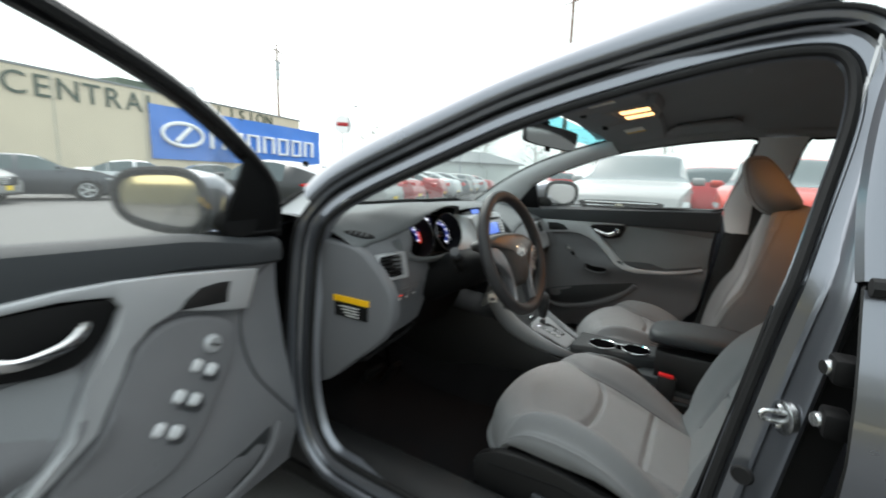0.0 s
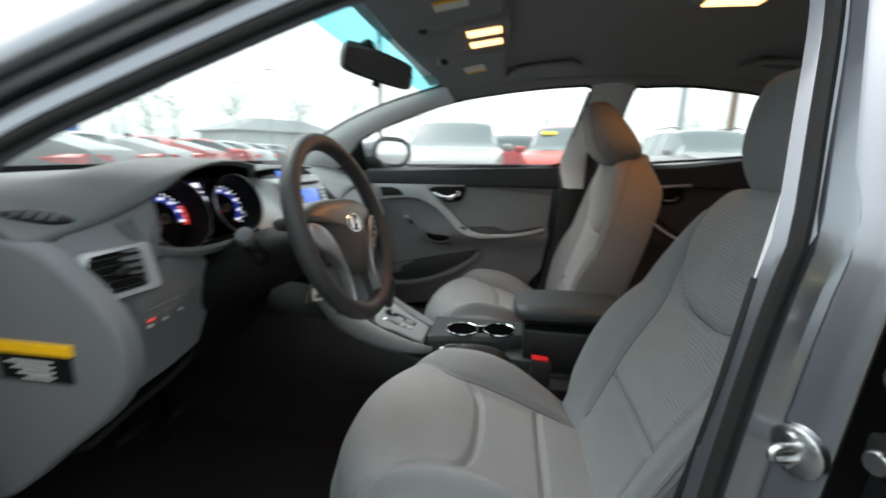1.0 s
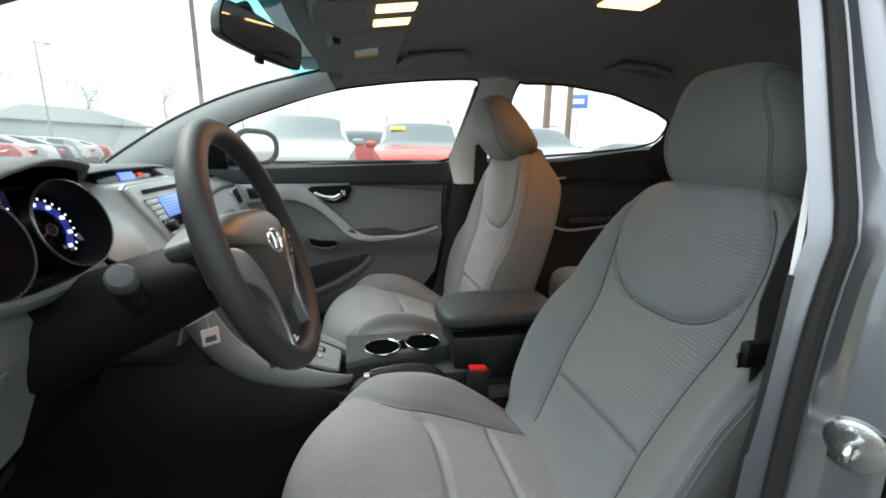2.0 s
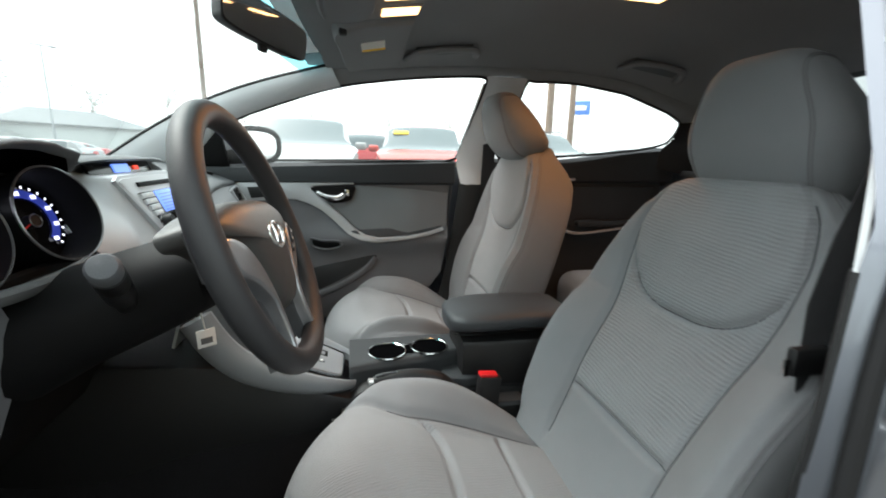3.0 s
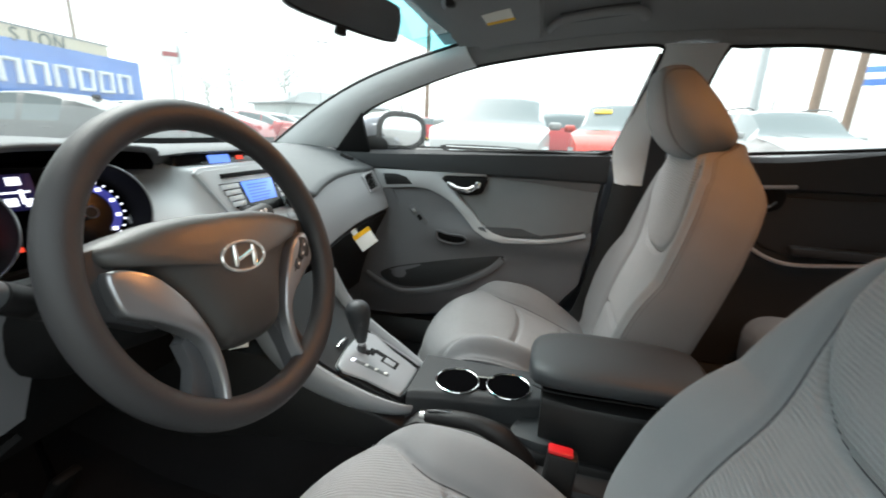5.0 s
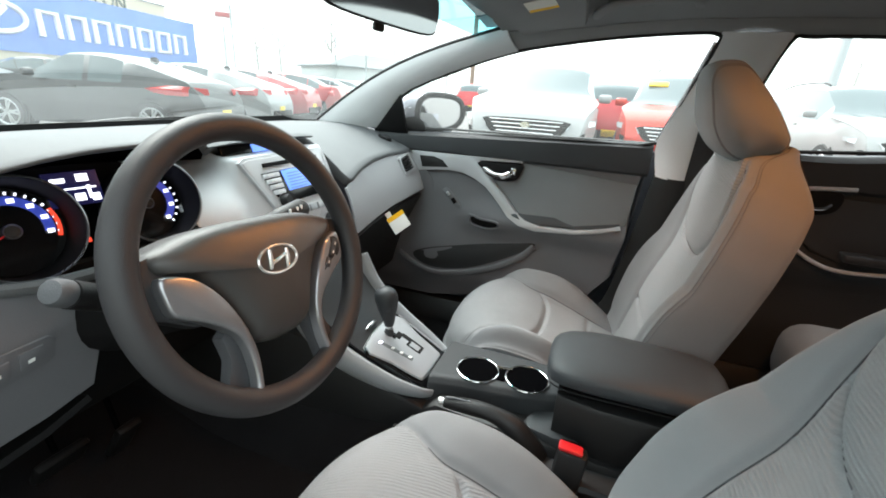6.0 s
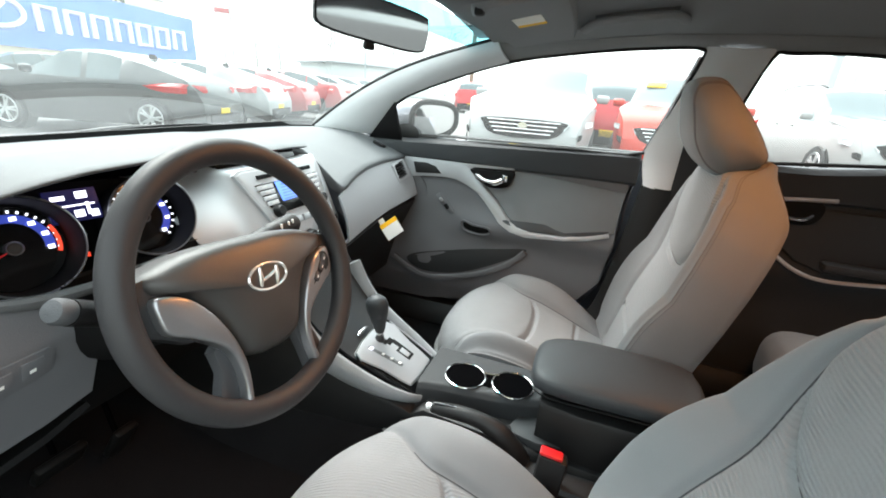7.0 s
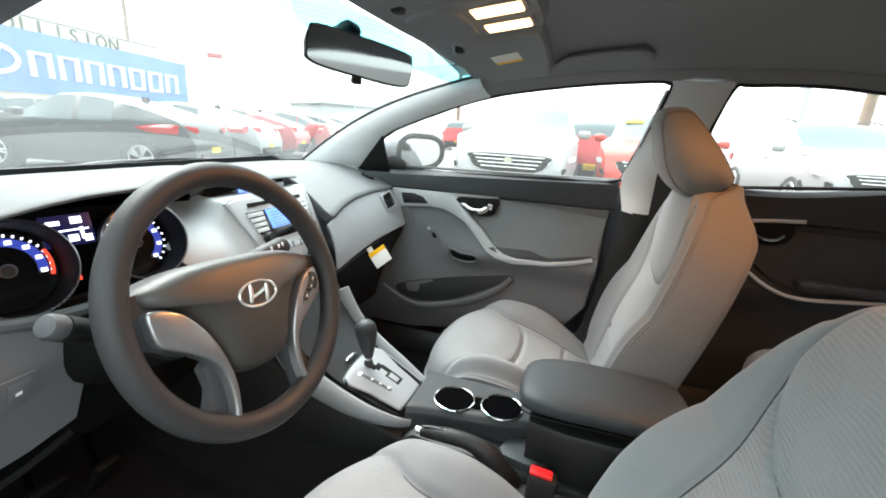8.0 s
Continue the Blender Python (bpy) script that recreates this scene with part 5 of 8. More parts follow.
stack_part("radio_frame", [(-0.150, 0.950), (-0.138, 0.958), (0.0, 0.962), (0.110, 0.958), (0.118, 0.950), (0.098, 0.86), (0.078, 0.765), (0.06, 0.752), (-0.056, 0.752), (-0.070, 0.765), (-0.108, 0.86)], M_STACK, -0.004, 0.006, "silver radio frame")
stack_part("stack_trim", curve2([(0.108, 0.942), (0.112, 0.930), (0.114, 0.910), (0.119, 0.880), (0.124, 0.830), (0.118, 0.775), (0.108, 0.722), (0.146, 0.716), (0.166, 0.775), (0.176, 0.830), (0.171, 0.885), (0.152, 0.930), (0.136, 0.950), (0.118, 0.954)], 3, True), M_STACK, -0.006, 0.006, "bright silver stack border", 0.004)
stack_part("radio_face", [(-0.143, 0.948), (-0.133, 0.953), (0.0, 0.956), (0.104, 0.953), (0.111, 0.948), (0.092, 0.86), (0.072, 0.768), (0.056, 0.757), (-0.052, 0.757), (-0.064, 0.768), (-0.102, 0.86)], M_RADIO, -0.004, 0.0075, "grey radio face")
stack_part("display_surround", [(-0.112, 0.926), (0.092, 0.926), (0.078, 0.862), (-0.086, 0.862)], M_GLOSS, 0.004, 0.0086, "gloss black display surround", 0.001)
stack_part("disc_slot", [(-0.10, 0.944), (0.075, 0.944), (0.075, 0.936), (-0.10, 0.936)], M_DEEP, 0.006, 0.0095, "disc slot", 0.001)
stack_part("radio_display", [(-0.058, 0.925), (0.040, 0.925), (0.034, 0.884), (-0.052, 0.884)], M_LCD, 0.006, 0.0098, "pale blue radio display", 0.001)
for k in range(6):
    stack_part("display_line", [(-0.045, 0.918 - 0.006 * k), (0.02 - 0.006 * (k % 3), 0.918 - 0.006 * k), (0.02 - 0.006 * (k % 3), 0.9165 - 0.006 * k), (-0.045, 0.9165 - 0.006 * k)], M_BLUE, 0.009, 0.0104, "", 0)
for s, x0 in ((-1, -0.066), (1, 0.048)):
    for k in range(4):
        z = 0.924 - 0.011 * k
        x1 = x0 + s * (0.046 - 0.004 * k)
        stack_part("radio_button", [(min(x0, x1), z), (max(x0, x1), z), (max(x0, x1), z - 0.009), (min(x0, x1), z - 0.009)], M_RADIO, 0.006, 0.0112, "", 0.001)
        stack_part("button_mark", [(min(x0, x1) + 0.012, z - 0.003), (min(x0, x1) + 0.028, z - 0.003), (min(x0, x1) + 0.028, z - 0.006), (min(x0, x1) + 0.012, z - 0.006)], M_WHITE, 0.0100, 0.0118, "", 0)
for kx, kz, r in ((-0.080, 0.868, 0.012), (0.070, 0.868, 0.013), (-0.048, 0.795, 0.016), (0.044, 0.795, 0.019), (-0.008, 0.795, 0.015)):
    part("stack_knob", lathe([(0.001, 0.020), (r * 0.8, 0.020), (r, 0.016), (r * 1.05, 0.0)], facing(stack_at(kx, kz, 0.006), (0, -1, 0.35)), 24), M_BLACK, dash, "black ribbed knob")
    part("knob_ring", lathe([(r * 1.05, 0.002), (r * 1.2, 0.004), (r * 1.25, 0.0)], facing(stack_at(kx, kz, 0.008), (0, -1, 0.35)), 24, False), M_CHROME, dash, "chrome knob ring")
for k in range(5):
    x = -0.062 + 0.027 * k
    stack_part("climate_button", [(x, 0.846), (x + 0.023, 0.846), (x + 0.022, 0.832), (x + 0.001, 0.832)], M_SILVER, 0.006, 0.0115, "", 0.002)
# slatted vents on the flanks of the stack
for s in (-1, 1):
    for k in range(6):
        z = 0.80 - 0.014 * k
        a = stack_at(-0.012 + s * (stack_half(z, s > 0) - 0.006), z, 0.004)
        b = stack_at(-0.012 + s * (stack_half(z, s > 0) - 0.045), z, 0.006)
        part("flank_slat", tube([a, b], 0.004, 6), M_BLACK, dash)
# clock visor on top
part("clock_visor", loft([[Vector((x, y + 0.06 * abs(x + 0.035) ** 1.5, z - 0.10 * max(0, abs(x + 0.035) - 0.09) ** 1.2)) for y, z in ((0.350, 0.993), (0.312, 0.991), (0.305, 0.987), (0.311, 0.983), (0.345, 0.981))] for x in lin(-0.190, 0.120, 24)]), M_DASH, dash, "charcoal clock visor")
part("clock_face", rbox((-0.035, 0.324, 0.970), (0.235, 0.006, 0.026), 0.002, rot=Matrix.Rotation(-0.35, 3, "X")), M_GLOSS, dash, "gloss black clock face")
part("clock_display", rbox((-0.045, 0.320, 0.970), (0.056, 0.004, 0.016), 0, rot=Matrix.Rotation(-0.35, 3, "X")), M_LCD, dash, "blue clock display")
part("clock_lamp", rbox((0.014, 0.320, 0.970), (0.018, 0.004, 0.008), 0, rot=Matrix.Rotation(-0.35, 3, "X")), M_GLOWR, dash)

# passenger side: lower panel, glove box
SEAM_Y = [(0.14, 0.236), (0.20, 0.256), (0.30, 0.275), (0.45, 0.288), (0.60, 0.296), (0.70, 0.30)]
SEAM_Z = [(0.14, 0.846), (0.19, 0.858), (0.26, 0.877), (0.37, 0.895), (0.50, 0.899), (0.60, 0.895), (0.70, 0.891)]
LOW_Y = [(0.14, 0.216), (0.40, 0.219), (0.55, 0.226), (0.70, 0.235)]
LOW_Z = [(0.14, 0.712), (0.20, 0.720), (0.29, 0.735), (0.40, 0.747), (0.70, 0.748)]


def glove(x, v):
    y0, z0, y1, z1 = (soft_table(x, t, 0.04) for t in (SEAM_Y, SEAM_Z, LOW_Y, LOW_Z))
    return Vector((x, y0 + (y1 - y0) * v - 0.010 * math.sin(math.pi * v) + 0.022 * ease(0.9, 1.0, v), z0 + (z1 - z0) * v))


part("passenger_panel", sheet(glove, lin(0.166, 0.705, 50), lin(0, 1, 30), 0.006, True), M_LOWER, dash, "light grey passenger dash panel")
part("glove_box", sheet(lambda x, v: glove(x, 1).lerp(Vector((x, 0.31 + 0.04 * v, 0.47)), v) + Vector((0, 0.02 * math.sin(v * math.pi), 0)), lin(0.166, 0.70, 24), lin(0, 1, 14), 0.012), M_BLACK, dash, "dark glove box lid")

# pedals
for x, w, h, z in ((-0.33, 0.05, 0.11, 0.36), (-0.44, 0.09, 0.06, 0.40)):
    pd = part("pedal", rbox((x, 0.50, z), (w, 0.02, h), 0.008, rot=Matrix.Rotation(radians(35), 3, "X")), M_DEEP, car, "black ribbed pedal")
    part("pedal_arm", tube([(x, 0.51, z + 0.02), (x, 0.56, z + 0.25)], 0.006, 8), M_VOID, pd)

# ---- steering wheel ----
W_AT = Matrix.Translation((-0.3952, 0.0033, 0.8926)) @ Matrix.Rotation(radians(-2.35), 4, "Z") @ Matrix.Rotation(radians(90 - 19.23), 4, "X") @ Matrix.Rotation(radians(-5), 4, "Z")


def on_wheel(a, b, d):
    return W_AT @ Vector((a, b, d))


def mirrored(poly, s):
    """A half's outline, turned over for the left half."""
    return [(a * s, b) for a, b in (poly if s > 0 else poly[::-1])]


wheel = part("steering_wheel", tube([on_wheel(0.166 * math.cos(a), 0.166 * math.sin(a), 0) for a in (2 * math.pi * j / 96 for j in range(96))], 0.0163, 18, True), M_WHEEL, car, "dark grey steering wheel with silver spokes")
half_hub = [(0.0, 0.057), (0.045, 0.0565), (0.083, 0.053), (0.116, 0.045), (0.140, 0.035), (0.136, 0.020), (0.113, 0.014), (0.093, 0.001), (0.073, -0.027), (0.056, -0.064), (0.044, -0.087), (0.020, -0.097)]
hub = curve2(half_hub + [(0.0, -0.098)] + [(-a, b) for a, b in half_hub[:0:-1]], 4, True)
rings = []
for s, d in ((1.0, -0.050), (1.0, -0.016), (0.985, -0.007), (0.955, 0.000), (0.90, 0.006), (0.82, 0.0105), (0.70, 0.014), (0.5, 0.0175), (0.25, 0.0195), (0.06, 0.020)):
    rings.append([on_wheel(a * s, -0.01 + (b + 0.01) * s, d - 0.055 * (a * s) ** 2 * 6 * (s > 0.3)) for a, b in hub])
part("hub", loft(rings), M_HUB, wheel, "dark grey wheel hub cover", angle=60)
silver = curve2([(0.134, 0.014), (0.112, 0.0105), (0.093, -0.003), (0.073, -0.031), (0.0575, -0.066), (0.0515, -0.098), (0.0545, -0.132), (0.060, -0.151), (0.068, -0.149), (0.063, -0.125), (0.0625, -0.098), (0.067, -0.077), (0.080, -0.060), (0.107, -0.040), (0.131, -0.026), (0.1365, -0.004)], 3, True)
for s in (-1, 1):
    # the arm behind the silver, and the lower arm to the rim
    arm = [(0.070, 0.030), (0.120, 0.040), (0.158, 0.032), (0.160, -0.020), (0.134, -0.030), (0.107, -0.046), (0.08, -0.05)]
    part("spoke_arm", prism(mirrored(arm, s), on_wheel, -0.022, -0.006, 0.005), M_WHEEL, wheel, "dark grey spoke")
    low = [(0.040, -0.080), (0.050, -0.120), (0.056, -0.158), (0.092, -0.148), (0.088, -0.120), (0.078, -0.095), (0.082, -0.068), (0.066, -0.055)]
    part("spoke_arm", prism(mirrored(low, s), on_wheel, -0.024, -0.008, 0.006), M_TIP, wheel, "dark grey lower spoke")

    def swell(a, b, d):
        return on_wheel(a, b, d - 0.10 * max(0, abs(a) - 0.10) + 0.004 * bump1(b, -0.02, 0.05))
    part("silver_spoke_cover", prism(mirrored(silver, s), swell, -0.014, 0.007, 0.005, 3), M_SPOKE, wheel, "satin silver spoke cover")
# switches on the right spoke
pod = curve2([(0.110, 0.008), (0.128, 0.006), (0.130, -0.012), (0.116, -0.026), (0.098, -0.038), (0.082, -0.044), (0.086, -0.022), (0.096, -0.006)], 3, True)
part("switch_pod", prism(pod, on_wheel, 0.0, 0.0085, 0.0015), M_BLACK, wheel, "black spoke switch pod")
for a, b in ((0.118, -0.003), (0.110, -0.014), (0.096, -0.026)):
    part("spoke_switch", rbox((0, 0, 0), (0.014, 0.009, 0.004), 0.0015), M_TIP, wheel, m=W_AT @ Matrix.Translation((a, b, 0.0095)) @ Matrix.Rotation(0.9, 4, "Z"))
    part("switch_mark", rbox((0, 0, 0), (0.004, 0.0012, 0.001), 0), M_WHITE, wheel, m=W_AT @ Matrix.Translation((a, b, 0.0117)) @ Matrix.Rotation(0.9, 4, "Z"))
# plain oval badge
part("badge_rim", tube([on_wheel(0.0305 * math.cos(a), 0.001 + 0.0165 * math.sin(a), 0.0195) for a in (2 * math.pi * j / 40 for j in range(40))], 0.0021, 8, True), M_BADGE, wheel, "chrome oval badge")
bars = [((-0.015, -0.010), (-0.011, 0.013)), ((0.011, -0.013), (0.015, 0.010))]
part("badge_bar", join(*[tube([on_wheel(a, 0.001 + b, 0.0205), on_wheel((a + c) / 2, 0.001 + (b + e) / 2, 0.0215), on_wheel(c, 0.001 + e, 0.0205)], [0.0022, 0.0030, 0.0022], 8) for (a, b), (c, e) in bars], tube([on_wheel(-0.012, -0.003, 0.0205), on_wheel(0.0, 0.001, 0.0215), on_wheel(0.012, 0.005, 0.0205)], 0.0024, 8)), M_BADGE, wheel)
# stalks
STALK = Vector((-0.577, 0.100, 0.908)), Vector((-0.425, 0.152, 0.808))
st = part("left_stalk", tube([STALK[1], STALK[1].lerp(STALK[0], 0.45)], [0.010, 0.011], 14), M_BLACK, car, "black light stalk with grey tip")
part("stalk_barrel", tube([STALK[1].lerp(STALK[0], k) for k in (0.40, 0.46, 0.64, 0.66, 0.68, 0.85)], [0.012, 0.0145, 0.0148, 0.0125, 0.0148, 0.0148], 20), M_BLACK, st, "black ribbed stalk barrel")
part("stalk_tip", tube([STALK[1].lerp(STALK[0], k) for k in (0.85, 0.86, 0.93, 0.955, 0.965)], [0.0120, 0.0142, 0.0142, 0.0115, 0.004], 20), M_KNURL, st, "grey stalk tip")
for k in range(3):
    c = STALK[1].lerp(STALK[0], 0.70 + 0.045 * k) + Vector((-0.35, -0.85, 0.25)).normalized() * 0.0148
    part("stalk_mark", rbox(c, (0.0016, 0.0022, 0.005 - 0.002 * (k % 2)), 0), M_WHITE, st)
RS = Vector((-0.385, 0.104, 0.880)), Vector((-0.214, 0.086, 0.910))
st = part("right_stalk", tube([RS[0].lerp(RS[1], k) for k in (0, 0.3, 0.46)], [0.010, 0.011, 0.013], 14), M_BLACK, car, "black wiper stalk")
part("stalk_barrel", tube([RS[0].lerp(RS[1], k) for k in (0.44, 0.48, 0.62, 0.64, 0.66, 0.70, 0.96, 1.0)], [0.013, 0.0155, 0.0165, 0.0150, 0.0165, 0.0170, 0.0165, 0.012], 20), M_BLACK, st, "black ribbed stalk barrel")
for k in (0.52, 0.57, 0.75, 0.84, 0.89):
    part("stalk_mark", rbox(RS[0].lerp(RS[1], k) + Vector((-0.15, -0.80, 0.58)).normalized() * 0.0170, (0.0022, 0.003, 0.010 if k < 0.8 else 0.006), 0), M_WHITE, st)


# ---- centre console ----
def box_loft(name, rows, mat, parent, label="", angle=40):
    """A body along y from rows of (y, half width at top, half width at bottom, top z, bottom z)."""
    rings = []
    for y, wt, wb, zt, zb in rows:
        rings.append([(-wb, y, zb), (-(wt + wb) / 2, y, (zt + zb) / 2), (-wt - 0.002, y, zt - 0.012), (-wt + 0.003, y, zt - 0.003), (-wt + 0.012, y, zt), (wt - 0.012, y, zt), (wt - 0.003, y, zt - 0.003), (wt + 0.002, y, zt - 0.012), ((wt + wb) / 2, y, (zt + zb) / 2), (wb, y, zb)])
    return part(name, loft(rings), mat, parent, label, angle=angle)


console = box_loft("console", [(0.66, 0.14, 0.145, 0.62, 0.26), (0.36, 0.13, 0.135, 0.60, 0.26), (0.16, 0.115, 0.125, 0.575, 0.26), (0.09, 0.11, 0.12, 0.545, 0.26), (0.0, 0.105, 0.115, 0.505, 0.26), (-0.10, 0.10, 0.112, 0.470, 0.26), (-0.13, 0.10, 0.112, 0.490, 0.26), (-0.40, 0.098, 0.110, 0.470, 0.26), (-0.72, 0.095, 0.105, 0.45, 0.26)], M_BLACK, car, "black centre console with silver trim")
# sloping shifter panel with silver flanks
def slope(x, y, d=0.0):
    z = interp(y, [(-0.115, 0.478), (-0.02, 0.520), (0.06, 0.556), (0.13, 0.612), (0.20, 0.70)]) + d
    return Vector((x, y, z))


part("shifter_panel", sheet(lambda u, y: slope(0.010 + u * interp(y, [(-0.12, 0.070), (0.06, 0.094), (0.20, 0.125)]), y, 0.004), lin(-1, 1, 15), lin(-0.115, 0.20, 20), 0.006), M_PANEL, console, "charcoal shifter surround")
for s in (-1, 1):
    flank = smooth_path([(s * 0.128 - 0.01, 0.185, 0.690), (s * 0.126 - 0.008, 0.150, 0.626), (s * 0.121 - 0.006, 0.105, 0.578), (s * 0.112 - 0.004, 0.04, 0.540), (s * 0.100 - 0.002, -0.03, 0.512), (s * 0.082, -0.085, 0.494), (s * 0.064, -0.108, 0.486)], 5)
    part("silver_flank", tube(flank, [0.033 - 0.021 * ease(0.35, 1, i / (len(flank) - 1)) for i in range(len(flank))], 14, flat=0.45, side=(1, 0, 0)), M_SATIN, console, "satin silver console flank")
plate = curve2([(-0.076, 0.056), (0.094, 0.060), (0.086, -0.02), (0.078, -0.088), (0.064, -0.104), (-0.050, -0.102), (-0.064, -0.090), (-0.072, -0.01)], 3, True)
part("plate_surround", prism(plate, slope, 0.002, 0.009, 0.003), M_GLOSS, console, "gloss black shift plate surround")
plate = curve2([(-0.072, 0.052), (0.080, 0.056), (0.071, -0.02), (0.060, -0.072), (0.046, -0.084), (-0.040, -0.082), (-0.056, -0.070), (-0.065, -0.01)], 3, True)
part("shift_plate", prism(plate, slope, 0.002, 0.014, 0.004), M_SATIN, console, "satin silver shift plate")
part("plate_edge", tube([slope(a, b, 0.010) for a, b in curve2([(0.092, 0.050), (0.084, -0.02), (0.075, -0.080), (0.062, -0.096)], 4)[:-4]], 0.0035, 8, flat=0.7), M_SATIN, console, "thin silver edge strip")
for poly in ([(0.004, 0.046), (0.022, 0.046), (0.022, 0.016), (0.004, 0.016)], [(0.012, 0.022), (0.036, 0.022), (0.036, 0.008), (0.012, 0.008)], [(0.026, 0.012), (0.040, 0.012), (0.040, -0.014), (0.026, -0.014)], [(0.010, -0.010), (0.040, -0.010), (0.038, -0.046), (0.010, -0.046)]):
    part("shift_gate", prism(poly, slope, 0.008, 0.0150, 0.0008), M_DEEP, console, "dark shift gate slot")
part("gate_floor", prism([(0.014, -0.016), (0.032, -0.016), (0.031, -0.040), (0.014, -0.040)], slope, 0.010, 0.0156, 0.0008), M_SATIN, console)
part("gear_strip", prism([(-0.040, 0.040), (-0.030, 0.040), (-0.014, -0.042), (-0.024, -0.042)], slope, 0.008, 0.0146, 0.0008), M_DASH, console, "dark gear position strip")
for k, (a, b) in enumerate(((-0.035, 0.034), (-0.027, 0.006), (-0.023, -0.014), (-0.018, -0.034))):
    part("gear_mark", rbox(slope(a, b, 0.0152), (0.007, 0.008, 0.002) if k else (0.009, 0.010, 0.002), 0.0006), M_GLOWW if k == 0 else M_WHITE, console)
part("lever_collar", tube([slope(0.010, 0.036, 0.010), (0.010, 0.034, 0.572)], [0.013, 0.009], 14), M_TIP, console, "dark lever collar")
lever = part("gear_lever", tube([slope(0.010, 0.036, 0.012), (0.006, 0.034, 0.59), (0.003, 0.034, 0.615)], [0.007, 0.006, 0.007], 12), M_CHROME, car, "gear lever with black knob")
part("knob", loft([[Vector((0.002 + lx + r * math.cos(a), 0.034 + off + 1.15 * r * math.sin(a), z)) for a in (2 * math.pi * j / 28 for j in range(28))] for z, r, off, lx in ((0.582, 0.0095, 0, 0.004), (0.594, 0.0125, 0, 0.003), (0.612, 0.0160, 0.001, 0.001), (0.632, 0.0205, 0.002, -0.001), (0.650, 0.0235, 0.003, -0.003), (0.663, 0.0235, 0.004, -0.004), (0.674, 0.0195, 0.004, -0.004), (0.681, 0.011, 0.003, -0.004), (0.683, 0.002, 0.003, -0.004))]), M_LEATHER, lever, "black gear knob", angle=70)
part("knob_button", rbox((-0.016, 0.026, 0.640), (0.006, 0.012, 0.020), 0.003), M_TIP, lever)
part("gaiter_button", tube([slope(-0.026, 0.075, 0.008), slope(-0.012, 0.0755, 0.011), slope(0.008, 0.076, 0.011), slope(0.018, 0.076, 0.008)], [0.0035, 0.005, 0.005, 0.0035], 10), M_CHROME, console, "small chrome release")

# cup holder block: a narrow top with a rounded near edge, and a dark side down to the brake tray
NEAR = [(-0.400, 0.002), (-0.357, -0.016), (-0.290, -0.034), (-0.167, -0.050), (-0.105, -0.064), (-0.085, -0.070)]


def block(u, y):
    """Across the block from its foot on the tray (0) over the near edge (0.4) to the far edge (1)."""
    x = soft_table(y, NEAR, 0.02)
    if u <= 0.4:
        t = u / 0.4
        return Vector((x - 0.012 * (1 - t) ** 2 + 0.006 * ease(0.8, 1, t), y, 0.448 + 0.080 * t - 0.004 * ease(0.8, 1, t)))
    t = (u - 0.4) / 0.6
    return Vector((x + 0.006 + (0.086 - x) * t, y, 0.524 + 0.003 * ease(0, 0.06, t)))


part("cup_block", sheet(block, lin(0, 1, 41), lin(-0.400, -0.098, 40), 0.0, True), M_PANEL, console, "charcoal cup holder block", angle=50)
for x, y in ((0.004, -0.190), (0.016, -0.298)):
    # no hollow here: a flat black disc paints the well's shade
    part("cup_well", lathe([(0.001, 0.0), (0.044, 0.0), (0.044, -0.002)], Matrix.Translation((x, y, 0.5288)), 36), M_VOID, console, "flat black disc painted as cup well shade")
    part("cup_ring", tube([Vector((x + 0.046 * math.cos(a), y + 0.046 * math.sin(a), 0.5295)) for a in (2 * math.pi * j / 44 for j in range(44))], 0.0021, 8, True), M_CHROME, console, "chrome cup holder ring")
part("cup_bridge", rbox((0.010, -0.244, 0.5292), (0.046, 0.020, 0.003), 0.001), M_VOID, console)
part("cup_bridge", tube([(0.030, -0.226, 0.5305), (0.032, -0.244, 0.5305), (0.036, -0.262, 0.5305)], 0.0026, 8), M_CHROME, console, "chrome bridge between the cup rings")
# side tray with the hand brake
part("brake_tray", sheet(lambda u, y: Vector((-0.155 + 0.115 * u, y, 0.448 + 0.012 * (1 - u) ** 3)), lin(0, 1, 10), lin(-0.50, -0.08, 14), 0.01), M_PANEL, console, "charcoal brake tray")
part("tray_wall", sheet(lambda v, y: Vector((-0.158 + 0.004 * v, y, 0.25 + 0.205 * v)), lin(0, 1, 4), lin(-0.52, -0.06, 8), 0.008), M_BLACK, console)
part("tray_ledge", prism(curve2([(-0.345, -0.012), (-0.318, -0.040), (-0.322, -0.082), (-0.42, -0.086), (-0.42, -0.010)], 2, True), lambda a, b, d: Vector((b, a, 0.45 + d)), 0.0, 0.040, 0.006), M_PANEL, console, "charcoal ledge beside the brake")
hb = part("hand_brake", tube(smooth_path([(-0.105, -0.152, 0.510), (-0.105, -0.20, 0.516), (-0.106, -0.25, 0.517), (-0.107, -0.292, 0.504), (-0.108, -0.325, 0.476), (-0.108, -0.35, 0.445)], 5), [0.0095, 0.0105, 0.0115, 0.0125, 0.013, 0.0135] + [0.014] * 5 + [0.0145, 0.015, 0.016, 0.017, 0.018] + [0.019] * 5 + [0.020] * 5, 16, flat=1.15), M_BLACK, car, "black hand brake lever")
part("brake_button", tube([(-0.105, -0.138, 0.5105), (-0.105, -0.141, 0.5105), (-0.105, -0.153, 0.511)], [0.005, 0.0078, 0.0078], 14), M_BADGE, hb, "chrome brake button")
